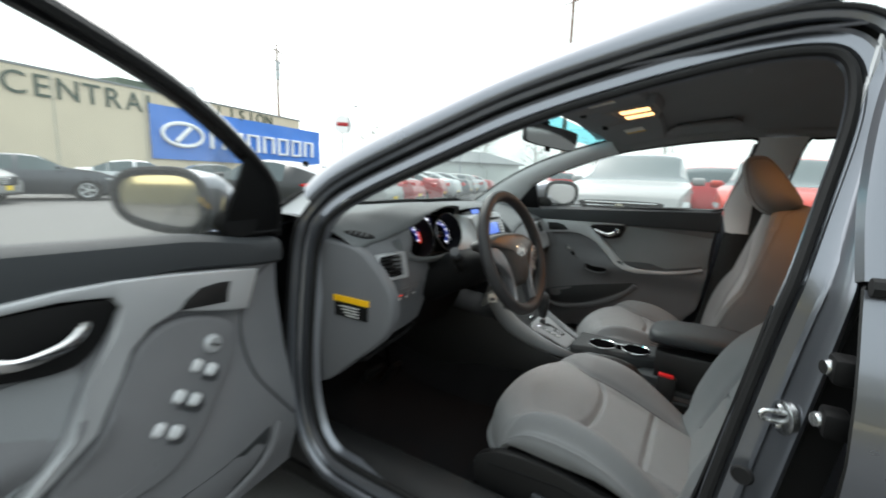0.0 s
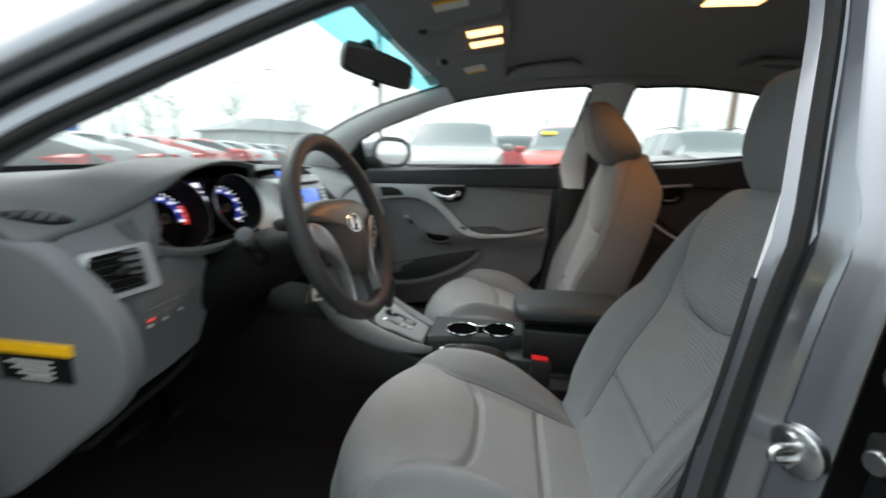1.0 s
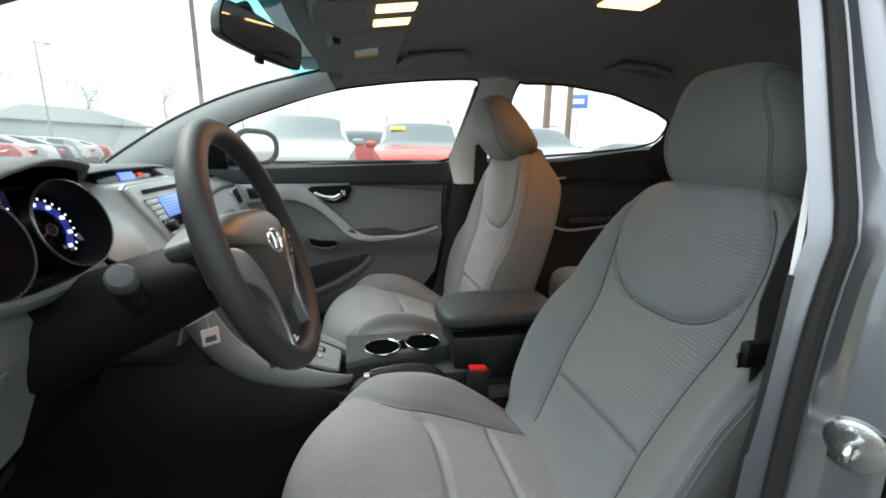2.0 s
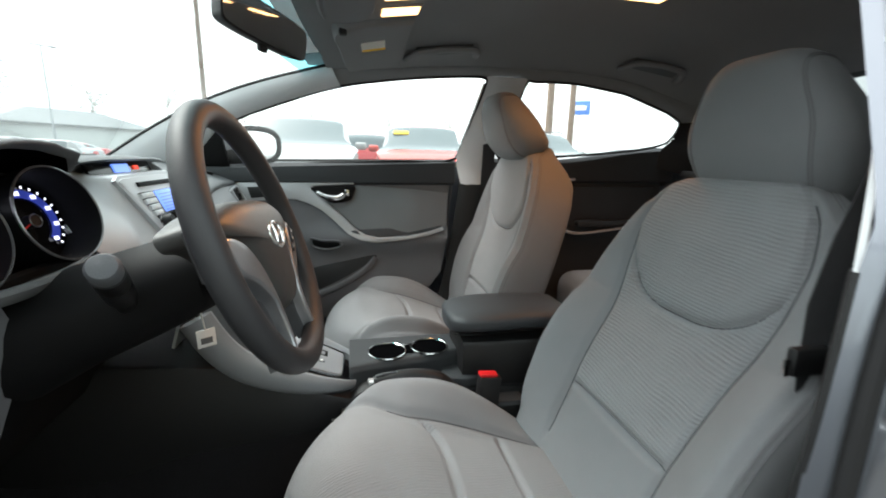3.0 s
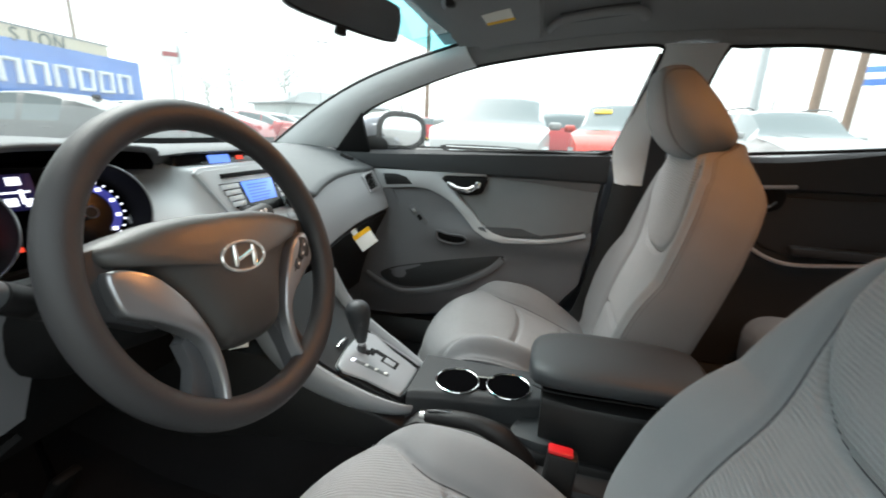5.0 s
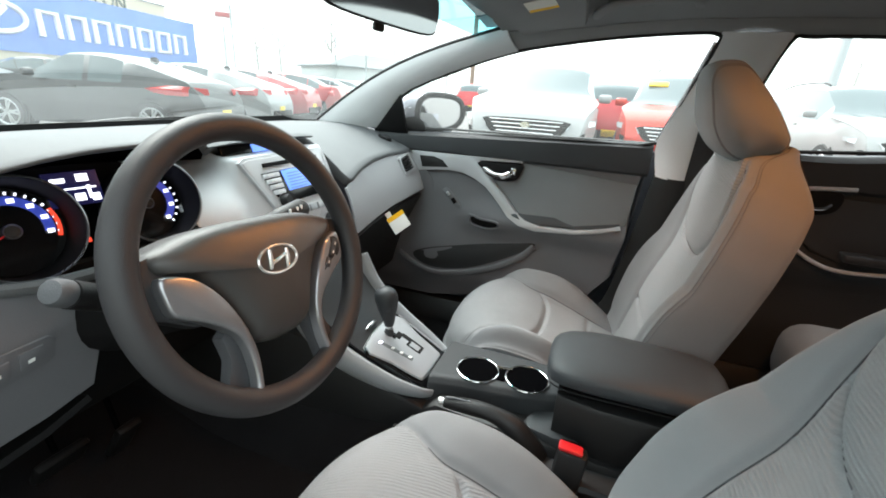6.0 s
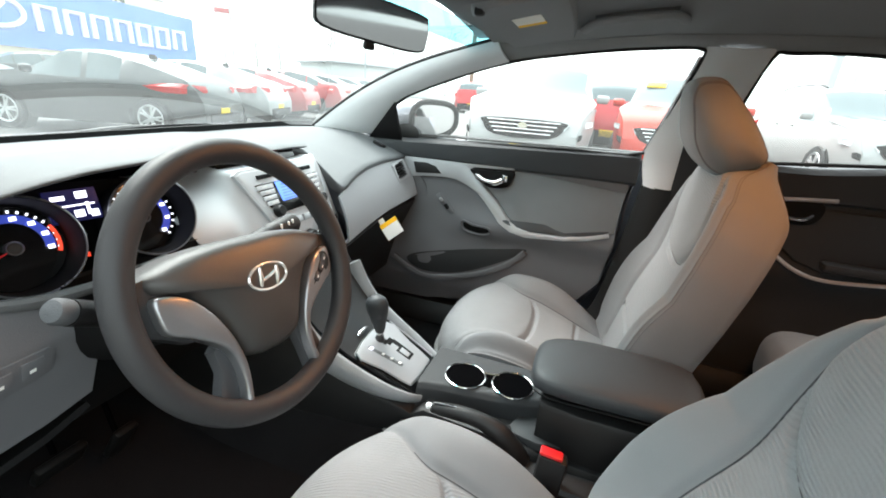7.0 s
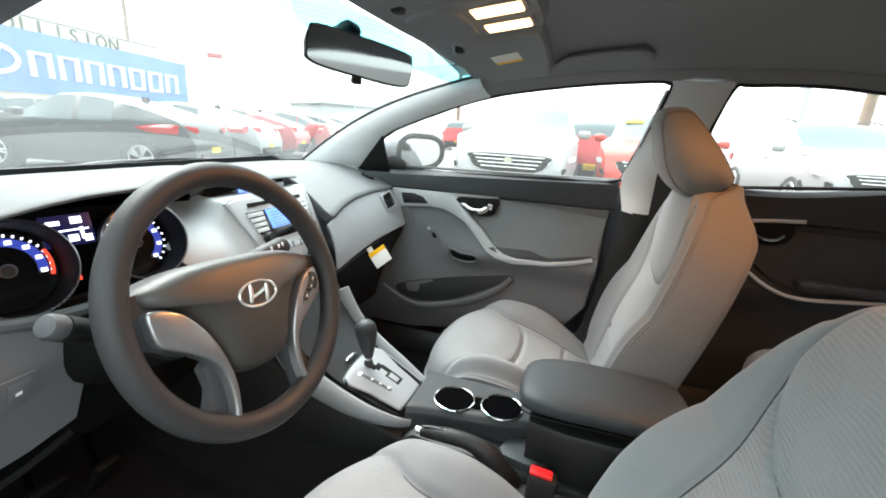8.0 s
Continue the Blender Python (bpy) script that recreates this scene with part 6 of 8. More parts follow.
part("brake_inlay", tube([(-0.105, -0.156, 0.5225), (-0.105, -0.175, 0.5265), (-0.1055, -0.205, 0.5300)], [0.005, 0.0055, 0.003], 10, flat=0.5), M_SPOKE, hb, "silver brake inlay")
part("brake_slot", tube([(-0.105, -0.172, 0.5285), (-0.1055, -0.200, 0.5312)], 0.0022, 8), M_DEEP, hb)
# armrest box
box_loft("armrest_box", [(-0.365, 0.072, 0.070, 0.575, 0.40), (-0.44, 0.090, 0.082, 0.58, 0.36), (-0.66, 0.090, 0.086, 0.58, 0.36)], M_BLACK, console, "black armrest box")
rings = []
for y, g, zt in ((-0.336, 0.30, -0.002), (-0.340, 0.58, -0.001), (-0.350, 0.78, 0.001), (-0.372, 0.92, 0.004), (-0.41, 1.0, 0.007), (-0.46, 1.02, 0.009), (-0.54, 1.0, 0.009), (-0.61, 0.97, 0.007), (-0.645, 0.86, 0.004), (-0.658, 0.55, 0.0), (-0.661, 0.2, 0.0)):
    rings.append([Vector((0.012 + 0.097 * g * (abs(math.cos(a)) ** 0.55) * (1 if math.cos(a) > 0 else -1), y, 0.607 + zt + (0.027 if math.sin(a) > 0 else 0.022) * (0.4 + 0.6 * g) * (abs(math.sin(a)) ** 0.6) * (1 if math.sin(a) > 0 else -1))) for a in (2 * math.pi * j / 36 for j in range(36))])
part("armrest_lid", loft(rings), M_LEATHER, console, "black padded armrest lid", angle=70)
part("armrest_seam", tube(smooth_path([(-0.081, -0.62, 0.600), (-0.0858, -0.54, 0.602), (-0.0872, -0.46, 0.601), (-0.0850, -0.41, 0.598), (-0.0770, -0.372, 0.594), (-0.0600, -0.347, 0.591)], 5), 0.0014, 6), M_DEEP, console, "stitched armrest seam")

# buckle
bk = part("seat_buckle", rbox((-0.146, -0.406, 0.482), (0.032, 0.052, 0.090), 0.008, rot=Matrix.Rotation(radians(4), 3, "X")), M_BLACK, car, "black seat belt buckle with red button")
part("buckle_button", rbox((-0.147, -0.404, 0.5290), (0.022, 0.042, 0.008), 0.0035, rot=Matrix.Rotation(radians(4), 3, "X")), M_RED, bk, "red release button")
part("buckle_slot", rbox((-0.132, -0.404, 0.5285), (0.004, 0.030, 0.003), 0), M_VOID, bk)


# ---- roof fittings ----
def under_roof(x, y, d=0.0):
    return Vector((x, y, roof_z(x, y) - d))


oc = part("overhead_console", pad(curve2([(-0.105, -0.055), (0.105, -0.055), (0.115, -0.12), (0.112, -0.27), (0.09, -0.295), (-0.09, -0.295), (-0.112, -0.27), (-0.115, -0.12)], 4, True), lambda a, b, d: under_roof(a, b, 0.004 + d), -0.01, 0.022), M_ROOF, car, "grey overhead console with two map lamps")
part("glasses_lid", pad(curve2([(-0.085, -0.075), (0.085, -0.075), (0.09, -0.16), (-0.09, -0.16)], 4, True), lambda a, b, d: under_roof(a, b, 0.004 + d), 0.018, 0.027, 0.005), M_ROOF, oc)
for s in (-1, 1):
    c = under_roof(s * 0.052, -0.228, 0.026)
    part("lamp_bezel", rbox(c + Vector((0, 0, 0.002)), (0.060, 0.098, 0.010), 0.004, rot=Matrix.Rotation(radians(-8), 3, "X")), M_ROOF, oc)
    part("map_lamp", rbox(c - Vector((0, 0, 0.004)), (0.046, 0.084, 0.006), 0.002, rot=Matrix.Rotation(radians(-8), 3, "X")), M_LAMP, oc, "lit warm map lamp lens")
dm = part("dome_lamp", rbox(under_roof(0.005, -0.805, 0.006), (0.10, 0.17, 0.016), 0.006), M_ROOF, car, "lit warm dome lamp")
part("lens", rbox(under_roof(0.005, -0.805, 0.016), (0.072, 0.125, 0.006), 0.002), M_LAMP, dm, "lit warm lamp lens")
for name, at, aim, energy, spread in (("map_light", (-0.05, -0.235, 1.285), (-0.36, -0.06, 0.88), MAP_WATTS * 0.34, 75), ("map_light", (0.05, -0.235, 1.285), (0.36, -0.50, 0.80), MAP_WATTS * 0.22, 75), ("dome_light", (0.005, -0.805, 1.37), (0.0, -0.78, 0.9), DOME_WATTS, 150)):
    lamp = new(name, bpy.data.lights.new(name, "AREA"))
    lamp.data.shape, lamp.data.size, lamp.data.size_y = "RECTANGLE", 0.05, 0.08
    lamp.data.energy, lamp.data.color, lamp.data.spread = energy, (1.0, 0.38, 0.10), radians(spread)
    lamp.matrix_world = look(at, aim)

for s in (1, -1):
    vis = part("sun_visor", pad(curve2([(s * 0.155, -0.085), (s * 0.34, -0.088), (s * 0.475, -0.105), (s * 0.49, -0.13), (s * 0.475, -0.255), (s * 0.45, -0.275), (s * 0.19, -0.278), (s * 0.16, -0.255)], 4, True), lambda a, b, d: under_roof(a, b, 0.008 + d + 0.006 * ease(-0.20, -0.08, b)), -0.006, 0.020), M_ROOF, car, "grey sun visor with a label")
    part("visor_label", prism([(s * 0.275, -0.145), (s * 0.34, -0.150), (s * 0.335, -0.215), (s * 0.27, -0.210)], lambda a, b, d: under_roof(a, b, 0.008 + d + 0.006 * ease(-0.20, -0.08, b)), 0.014, 0.0212), M_LABEL, vis, "cream warning label")
    part("label_header", prism([(s * 0.326, -0.150), (s * 0.341, -0.151), (s * 0.336, -0.216), (s * 0.322, -0.214)], lambda a, b, d: under_roof(a, b, 0.008 + d + 0.006 * ease(-0.20, -0.08, b)), 0.018, 0.0220), M_YELLOW, vis)
    part("visor_clip", rbox(under_roof(s * 0.165, -0.10, 0.03), (0.022, 0.02, 0.02), 0.005), M_BLACK, vis)

def grab_handle(x0, y0, x1, y1, label):
    """A folded grab handle hugging the roof, its bar inboard of two feet, over a flat dark panel that paints the
    recess's shade.
    """
    def spot(f, inboard, d):
        return under_roof(x0 + (x1 - x0) * f - inboard, y0 + (y1 - y0) * f, d)
    path = smooth_path([spot(0.0, 0.0, 0.008), spot(0.03, 0.035, 0.018), spot(0.12, 0.066, 0.022), spot(0.30, 0.074, 0.024), spot(0.5, 0.076, 0.024), spot(0.70, 0.074, 0.024), spot(0.88, 0.066, 0.022), spot(0.97, 0.035, 0.018), spot(1.0, 0.0, 0.008)], 5)
    g = part("grab_handle", tube(path, 0.0125, 12, flat=0.75, side=(0, 0, 1)), M_ROOF, car, label)
    part("recess", prism([(0.08, 0.008), (0.92, 0.008), (0.90, 0.056), (0.10, 0.056)], lambda f, i, d: spot(f, i, d), -0.004, 0.004, 0.002), M_DASH, g, "flat dark panel painted as recess shade")


grab_handle(0.470, -0.295, 0.462, -0.520, "folded grey grab handle over the window")
grab_handle(0.475, -1.06, 0.47, -1.29, "folded grey grab handle over the window")

# rear view mirror, turned towards the driver's place
mm = facing((-0.018, 0.040, 1.249), (-0.50, -0.85, -0.072)) @ Matrix.Rotation(radians(-6), 4, "Z")
shape = curve2([(-0.118, 0.022), (-0.10, 0.036), (0, 0.039), (0.10, 0.036), (0.118, 0.024), (0.120, -0.012), (0.104, -0.034), (0, -0.038), (-0.104, -0.034), (-0.120, -0.012)], 4, True)
rv = part("rear_view_mirror", prism(shape, lambda a, b, d: mm @ Vector((a * (1 + min(0, d) * 3), b * (1 + min(0, d) * 5), d)), -0.030, 0.002, 0.004), M_BLACK, car, "black framed rear view mirror")
part("mirror_glass", prism([(a * 0.965, b * 0.88) for a, b in shape], lambda a, b, d: mm @ Vector((a, b, d)), 0.001, 0.0032), M_MIRROR, rv, "silvered mirror glass")
part("mirror_stalk", tube(smooth_path([mm @ Vector((0, 0.01, -0.028)), mm @ Vector((0, 0.05, -0.055)), Vector((-0.01, 0.075, 1.302))], 5), 0.011, 10), M_BLACK, rv)
part("dip_tab", rbox((0, 0, 0), (0.022, 0.014, 0.012), 0.004), M_BLACK, rv, m=mm @ Matrix.Translation((-0.005, -0.043, -0.008)))
part("sensor_pod", rbox((-0.01, 0.085, 1.298), (0.05, 0.05, 0.025), 0.008, rot=Matrix.Rotation(radians(-25), 3, "X")), M_BLACK, car, "small black sensor pod")

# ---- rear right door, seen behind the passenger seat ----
# trim and insert darker than the front door's: rear cabin shade as colour
rd = part("rear_door", sheet(lambda u, v: Vector((0.695 - 0.03 * bump1(v, 0.70, 0.05) - 0.02 * ease(0.6, 0.45, v), -0.66 - 0.80 * u, v)), lin(0, 1, 20), lin(0.32, 0.93, 24), 0.012), M_BELT, car, "closed rear door with trim darkened for cabin shade")
rows = []
for y in lin(-0.66, -1.50, 18):
    top = 1.004 + 0.062 * ease(-0.9, -1.45, y)
    rows.append([(0.70, y, 0.905 + 0.01 * ease(-0.9, -1.4, y)), (0.678, y, 0.92), (0.672, y, 0.95), (0.666, y, top - 0.015), (0.682, y, top), (0.72, y, top), (0.72, y, 0.9)])
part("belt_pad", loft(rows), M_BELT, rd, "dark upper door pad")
part("cloth_insert", prism([(-0.84, 0.895), (-1.42, 0.895), (-1.40, 0.74), (-1.20, 0.722), (-1.06, 0.718), (-0.98, 0.74), (-0.92, 0.79)], lambda a, b, d: Vector((0.69 - 0.03 * bump1(b, 0.70, 0.05) - d, a, b)), -0.004, 0.006, 0.003), M_BELT, rd, "cloth insert darkened for cabin shade")
part("silver_stripe", tube(smooth_path([(0.672, -0.80, 0.86), (0.668, -0.87, 0.80), (0.664, -0.92, 0.755), (0.655, -0.985, 0.715), (0.648, -1.06, 0.700), (0.648, -1.20, 0.713), (0.652, -1.38, 0.735)], 5), 0.006, 8), M_STACK, rd, "thin silver stripe")
part("handle_bezel", prism(curve2([(-0.885, 0.905), (-1.0, 0.915), (-1.005, 0.865), (-0.96, 0.845), (-0.90, 0.86)], 4, True), lambda a, b, d: Vector((0.685 - d, a, b)), -0.01, 0.012, 0.004), M_DEEP, rd, "black handle bezel")
part("bezel_cap", tube([(0.672, -0.875, 0.912), (0.672, -0.95, 0.92), (0.672, -1.03, 0.926)], 0.006, 8), M_SILVER, rd)
part("door_handle", tube(smooth_path([(0.675, -0.90, 0.880), (0.665, -0.93, 0.866), (0.664, -0.965, 0.866), (0.672, -0.985, 0.878)], 4), 0.006, 8), M_CHROME, rd, "chrome inner door handle")
part("armrest_pad", rbox((0.655, -1.20, 0.742), (0.05, 0.32, 0.025), 0.01), M_LEATHER, rd)

# ---- driver's B pillar, rear door edge, striker ----
def bp_edge(z):
    return interp(z, [(0.30, -0.40), (0.37, -0.45), (0.47, -0.485), (0.60, -0.505), (0.871, -0.556), (1.05, -0.593), (1.18, -0.62), (1.30, -0.641), (1.40, -0.65)])


prof = [(0.0, 0.02), (0.010, 0.004), (0.020, -0.001), (0.036, -0.004), (0.042, -0.007), (0.047, -0.013), (0.055, -0.028), (0.062, -0.042), (0.066, -0.045), (0.071, -0.042), (0.075, -0.030), (0.079, 0.0), (0.15, 0.01), (0.21, 0.02)]
zs = lin(0.28, 1.345, 40)
part("b_pillar_skin", sheet(lambda i, z: Vector((side_x(z) + prof[int(i)][1] * (0.55 + 0.45 * ease(1.25, 0.9, z)), bp_edge(z) - prof[int(i)][0] * (0.6 + 0.4 * ease(1.3, 0.8, z)), z)), range(len(prof)), zs, 0.004), M_PAINT, car, "dark grey painted pillar", angle=60)
STR_N = Vector((-0.42, 0.90, 0)).normalized()
STR_M = facing((-0.766, -0.584, 0.759), STR_N) @ Matrix.Scale(0.76, 4)
sk = part("door_striker", lathe([(0.001, 0.006), (0.028, 0.006), (0.033, 0.003), (0.034, -0.008)], STR_M, 32), M_STEEL, car, "bright steel door striker")
part("striker_loop", tube(smooth_path([STR_M @ Vector(q) for q in ((0.006, 0.012, 0.002), (0.003, 0.013, 0.022), (0.0, 0.012, 0.036), (0.0, 0.004, 0.043), (0.0, -0.005, 0.036), (0.003, -0.007, 0.022), (0.006, -0.007, 0.002))], 4), 0.0040, 10), M_STEEL, sk)
for dz in (0.019, -0.019):
    part("striker_bolt", lathe([(0.001, 0.007), (0.005, 0.007), (0.0075, 0.003), (0.0075, 0)], STR_M @ Matrix.Translation((-0.004, dz, 0.005)), 12), M_STEEL, sk)
# black sheet that stands in for shade in the recess before the rear door
part("pillar_gap", sheet(lambda u, z: Vector((side_x(z) - 0.018, bp_edge(z) - 0.074 - 0.05 * u, z)), lin(0, 1, 3), lin(0.30, 1.20, 12), 0.003), M_DEEP, car, "black sheet painted as the shade behind the pillar")
part("pillar_grommet", lathe([(0.001, 0.004), (0.013, 0.004), (0.016, 0)], facing((-0.778, -0.545, 0.655), (-1, 0.3, 0)), 20), M_RUBBER, car, "black rubber grommet")
# rear door: outer skin and front edge with hinges
re = part("rear_door", sheet(lambda u, v: Vector((-interp(v, [(0.25, 0.815), (0.55, 0.850), (0.68, 0.860), (0.735, 0.874), (0.77, 0.876), (0.86, 0.858), (0.97, 0.812)]), -0.632 - 0.95 * u, v)), lin(0, 1, 14), lin(0.27, 0.972, 18), 0.004), M_PAINT, car, "closed rear door in dark grey paint")
part("door_edge", sheet(lambda u, v: Vector((-interp(v, [(0.25, 0.815), (0.55, 0.850), (0.68, 0.860), (0.735, 0.874), (0.77, 0.876), (0.86, 0.858), (0.97, 0.812)]) + 0.07 * u, -0.632 - 0.02 * u, v)), lin(0, 1, 4), lin(0.27, 0.972, 18), 0.003), M_BLACK, re)
part("door_window", prism([(-0.68, 0.985), (-0.66, 1.12), (-0.69, 1.27), (-0.80, 1.325), (-1.15, 1.30), (-1.45, 1.19), (-1.45, 1.05)], lambda a, b, d: Vector((-0.765 + 0.412 * (b - 0.97) - d, a, b)), 0, 0.004), M_CARGLASS, re, "dark rear side glass")
part("window_frame", tube(smooth_path([(-0.772, -0.655, 0.975), (-0.725, -0.652, 1.09), (-0.665, -0.668, 1.235), (-0.628, -0.70, 1.315), (-0.60, -0.80, 1.352), (-0.605, -1.15, 1.335), (-0.64, -1.48, 1.21)], 5), 0.024, 8, flat=0.7, side=(1, 0, 0)), M_PAINT, re, "grey door window frame")
part("belt_moulding", tube([(-0.822, -0.635, 0.978), (-0.815, -1.55, 1.0)], 0.012, 8), M_RUBBER, re)
for z in (0.79, 0.865):
    hg = part("door_hinge", rbox((-0.815, -0.628, z), (0.040, 0.03, 0.035), 0.006), M_DEEP, re, "dark door hinge")
    part("hinge_bolt", lathe([(0.001, 0.008), (0.009, 0.008), (0.011, 0.004), (0.011, 0)], facing((-0.816, -0.613, z), (-0.4, 1, 0)), 14), M_STEEL, re, "steel hinge bolt")
# pillar trim inside, belt and its clip
pillar("b_pillar_trim", [(-0.585, -0.655, 1.345), (-0.612, -0.640, 1.25), (-0.648, -0.615, 1.12), (-0.680, -0.585, 1.0), (-0.70, -0.562, 0.905)], [(-0.570, -0.735, 1.345), (-0.592, -0.725, 1.25), (-0.625, -0.71, 1.12), (-0.655, -0.69, 1.0), (-0.672, -0.675, 0.905)], 0.014, M_PILLAR, "pale grey pillar trim")
pillar("b_pillar_lower_trim", [(-0.70, -0.560, 0.91), (-0.715, -0.530, 0.75), (-0.72, -0.50, 0.60), (-0.72, -0.46, 0.40)], [(-0.672, -0.68, 0.91), (-0.675, -0.68, 0.75), (-0.675, -0.68, 0.60), (-0.67, -0.68, 0.40)], 0.02, M_BLACK, "black lower pillar trim")
bl = part("seat_belt", sheet(lambda u, v: Vector((-0.590 - 0.070 * v + 0.004 * u, -0.752 + 0.11 * ease(0.10, 0.50, v) + 0.046 * (u - 0.5), 1.22 - 0.82 * v)), lin(0, 1, 3), lin(0, 1, 12), 0.002), M_BELTWEB, car, "charcoal seat belt on the pillar")
part("belt_tongue", rbox((-0.632, -0.618, 0.786), (0.014, 0.05, 0.035), 0.005), M_BLACK, bl, "black belt tongue housing")
part("tongue_blade", rbox((-0.632, -0.596, 0.780), (0.004, 0.02, 0.022), 0.001), M_CHROME, bl, "chrome belt tongue")
br = part("seat_belt", sheet(lambda u, v: Vector((0.628 + 0.03 * v, -0.635 + 0.01 * v + 0.050 * (u - 0.5), 1.06 - 0.63 * v)), lin(0, 1, 3), lin(0, 1, 10), 0.002), M_BELTWEB, car, "charcoal seat belt on the pillar")

# ---- loose things ----
tm = facing((0.385, 0.196, 0.712), (-0.55, -0.75, 0.45), (0.25, 0, 1)) @ Matrix.Rotation(radians(36), 4, "Z")
tag = part("price_tag", rbox((0, 0, 0), (0.066, 0.056, 0.0012), 0.0003), M_WHITE, None, m=tm)
tagged(tag, "white tag with a yellow band hanging from the glove box", "tag")
part("yellow_band", rbox((0, 0.021, 0.0012), (0.066, 0.014, 0.0012), 0), M_YELLOW, tag, "yellow tag band", m=tm)
part("tag_tab", rbox((-0.018, 0.036, 0.0), (0.020, 0.018, 0.001), 0), M_WHITE, tag, m=tm)
kt = facing((-0.255, 0.13, 0.70), (-0.8, -0.6, 0.1))
key = part("key_tag", rbox((0, 0, 0), (0.030, 0.030, 0.002), 0.0006), M_WHITE, None, m=kt)
tagged(key, "white key tag hanging under the column", "tag")
part("tag_mark", rbox((0, -0.004, 0.0014), (0.018, 0.010, 0.001), 0), M_GREY, key, m=kt)
part("tag_string", tube([kt @ Vector((0, 0.014, 0)), Vector((-0.285, 0.13, 0.80))], 0.0015, 5), M_WHITE, key)


# ---- the lot outside ----
M_TYRE = material("tyre_rubber", srgb(30, 30, 31), 0.8, bump=0.3)
M_ALLOY = material("alloy_rim", srgb(190, 192, 194), 0.3, 0.8)
M_TAIL = material("red_tail_lamp", srgb(200, 25, 25), 0.15, spec=0.6)
M_HEAD = material("clear_head_lamp", srgb(205, 210, 212), 0.1, 0.3, spec=0.7)
M_PLATE = material("yellow_dealer_plate", srgb(240, 205, 30), 0.5)
PAINTS = {k: material(k + "_car_paint", c, 0.32, mt, coat=0.25, vary=0.02) for k, c, mt in (("black", srgb(26, 30, 32), 0.1), ("white", srgb(136, 138, 138), 0.0), ("red", srgb(165, 22, 28), 0.2), ("orange_red", srgb(178, 48, 30), 0.2), ("dark_grey", srgb(70, 72, 78), 0.5), ("silver", srgb(180, 183, 186), 0.5))}

# side profiles: (share of the length from the tail, roof line as a share of the height)
COUPE = [(0, 0.40), (0.02, 0.60), (0.06, 0.72), (0.12, 0.78), (0.25, 0.90), (0.38, 0.985), (0.48, 1.0), (0.56, 0.985), (0.70, 0.76), (0.74, 0.715), (0.86, 0.66), (0.95, 0.57), (0.99, 0.46), (1, 0.36)]
SEDAN = [(0, 0.40), (0.02, 0.66), (0.05, 0.73), (0.16, 0.76), (0.28, 0.93), (0.40, 0.995), (0.48, 1.0), (0.57, 0.97), (0.70, 0.745), (0.74, 0.71), (0.88, 0.65), (0.96, 0.55), (0.99, 0.46), (1, 0.36)]
SUV = [(0, 0.36), (0.015, 0.55), (0.03, 0.66), (0.08, 0.90), (0.12, 0.955), (0.25, 0.985), (0.40, 1.0), (0.55, 0.985), (0.60, 0.96), (0.72, 0.73), (0.76, 0.685), (0.90, 0.63), (0.97, 0.56), (0.995, 0.46), (1, 0.34)]


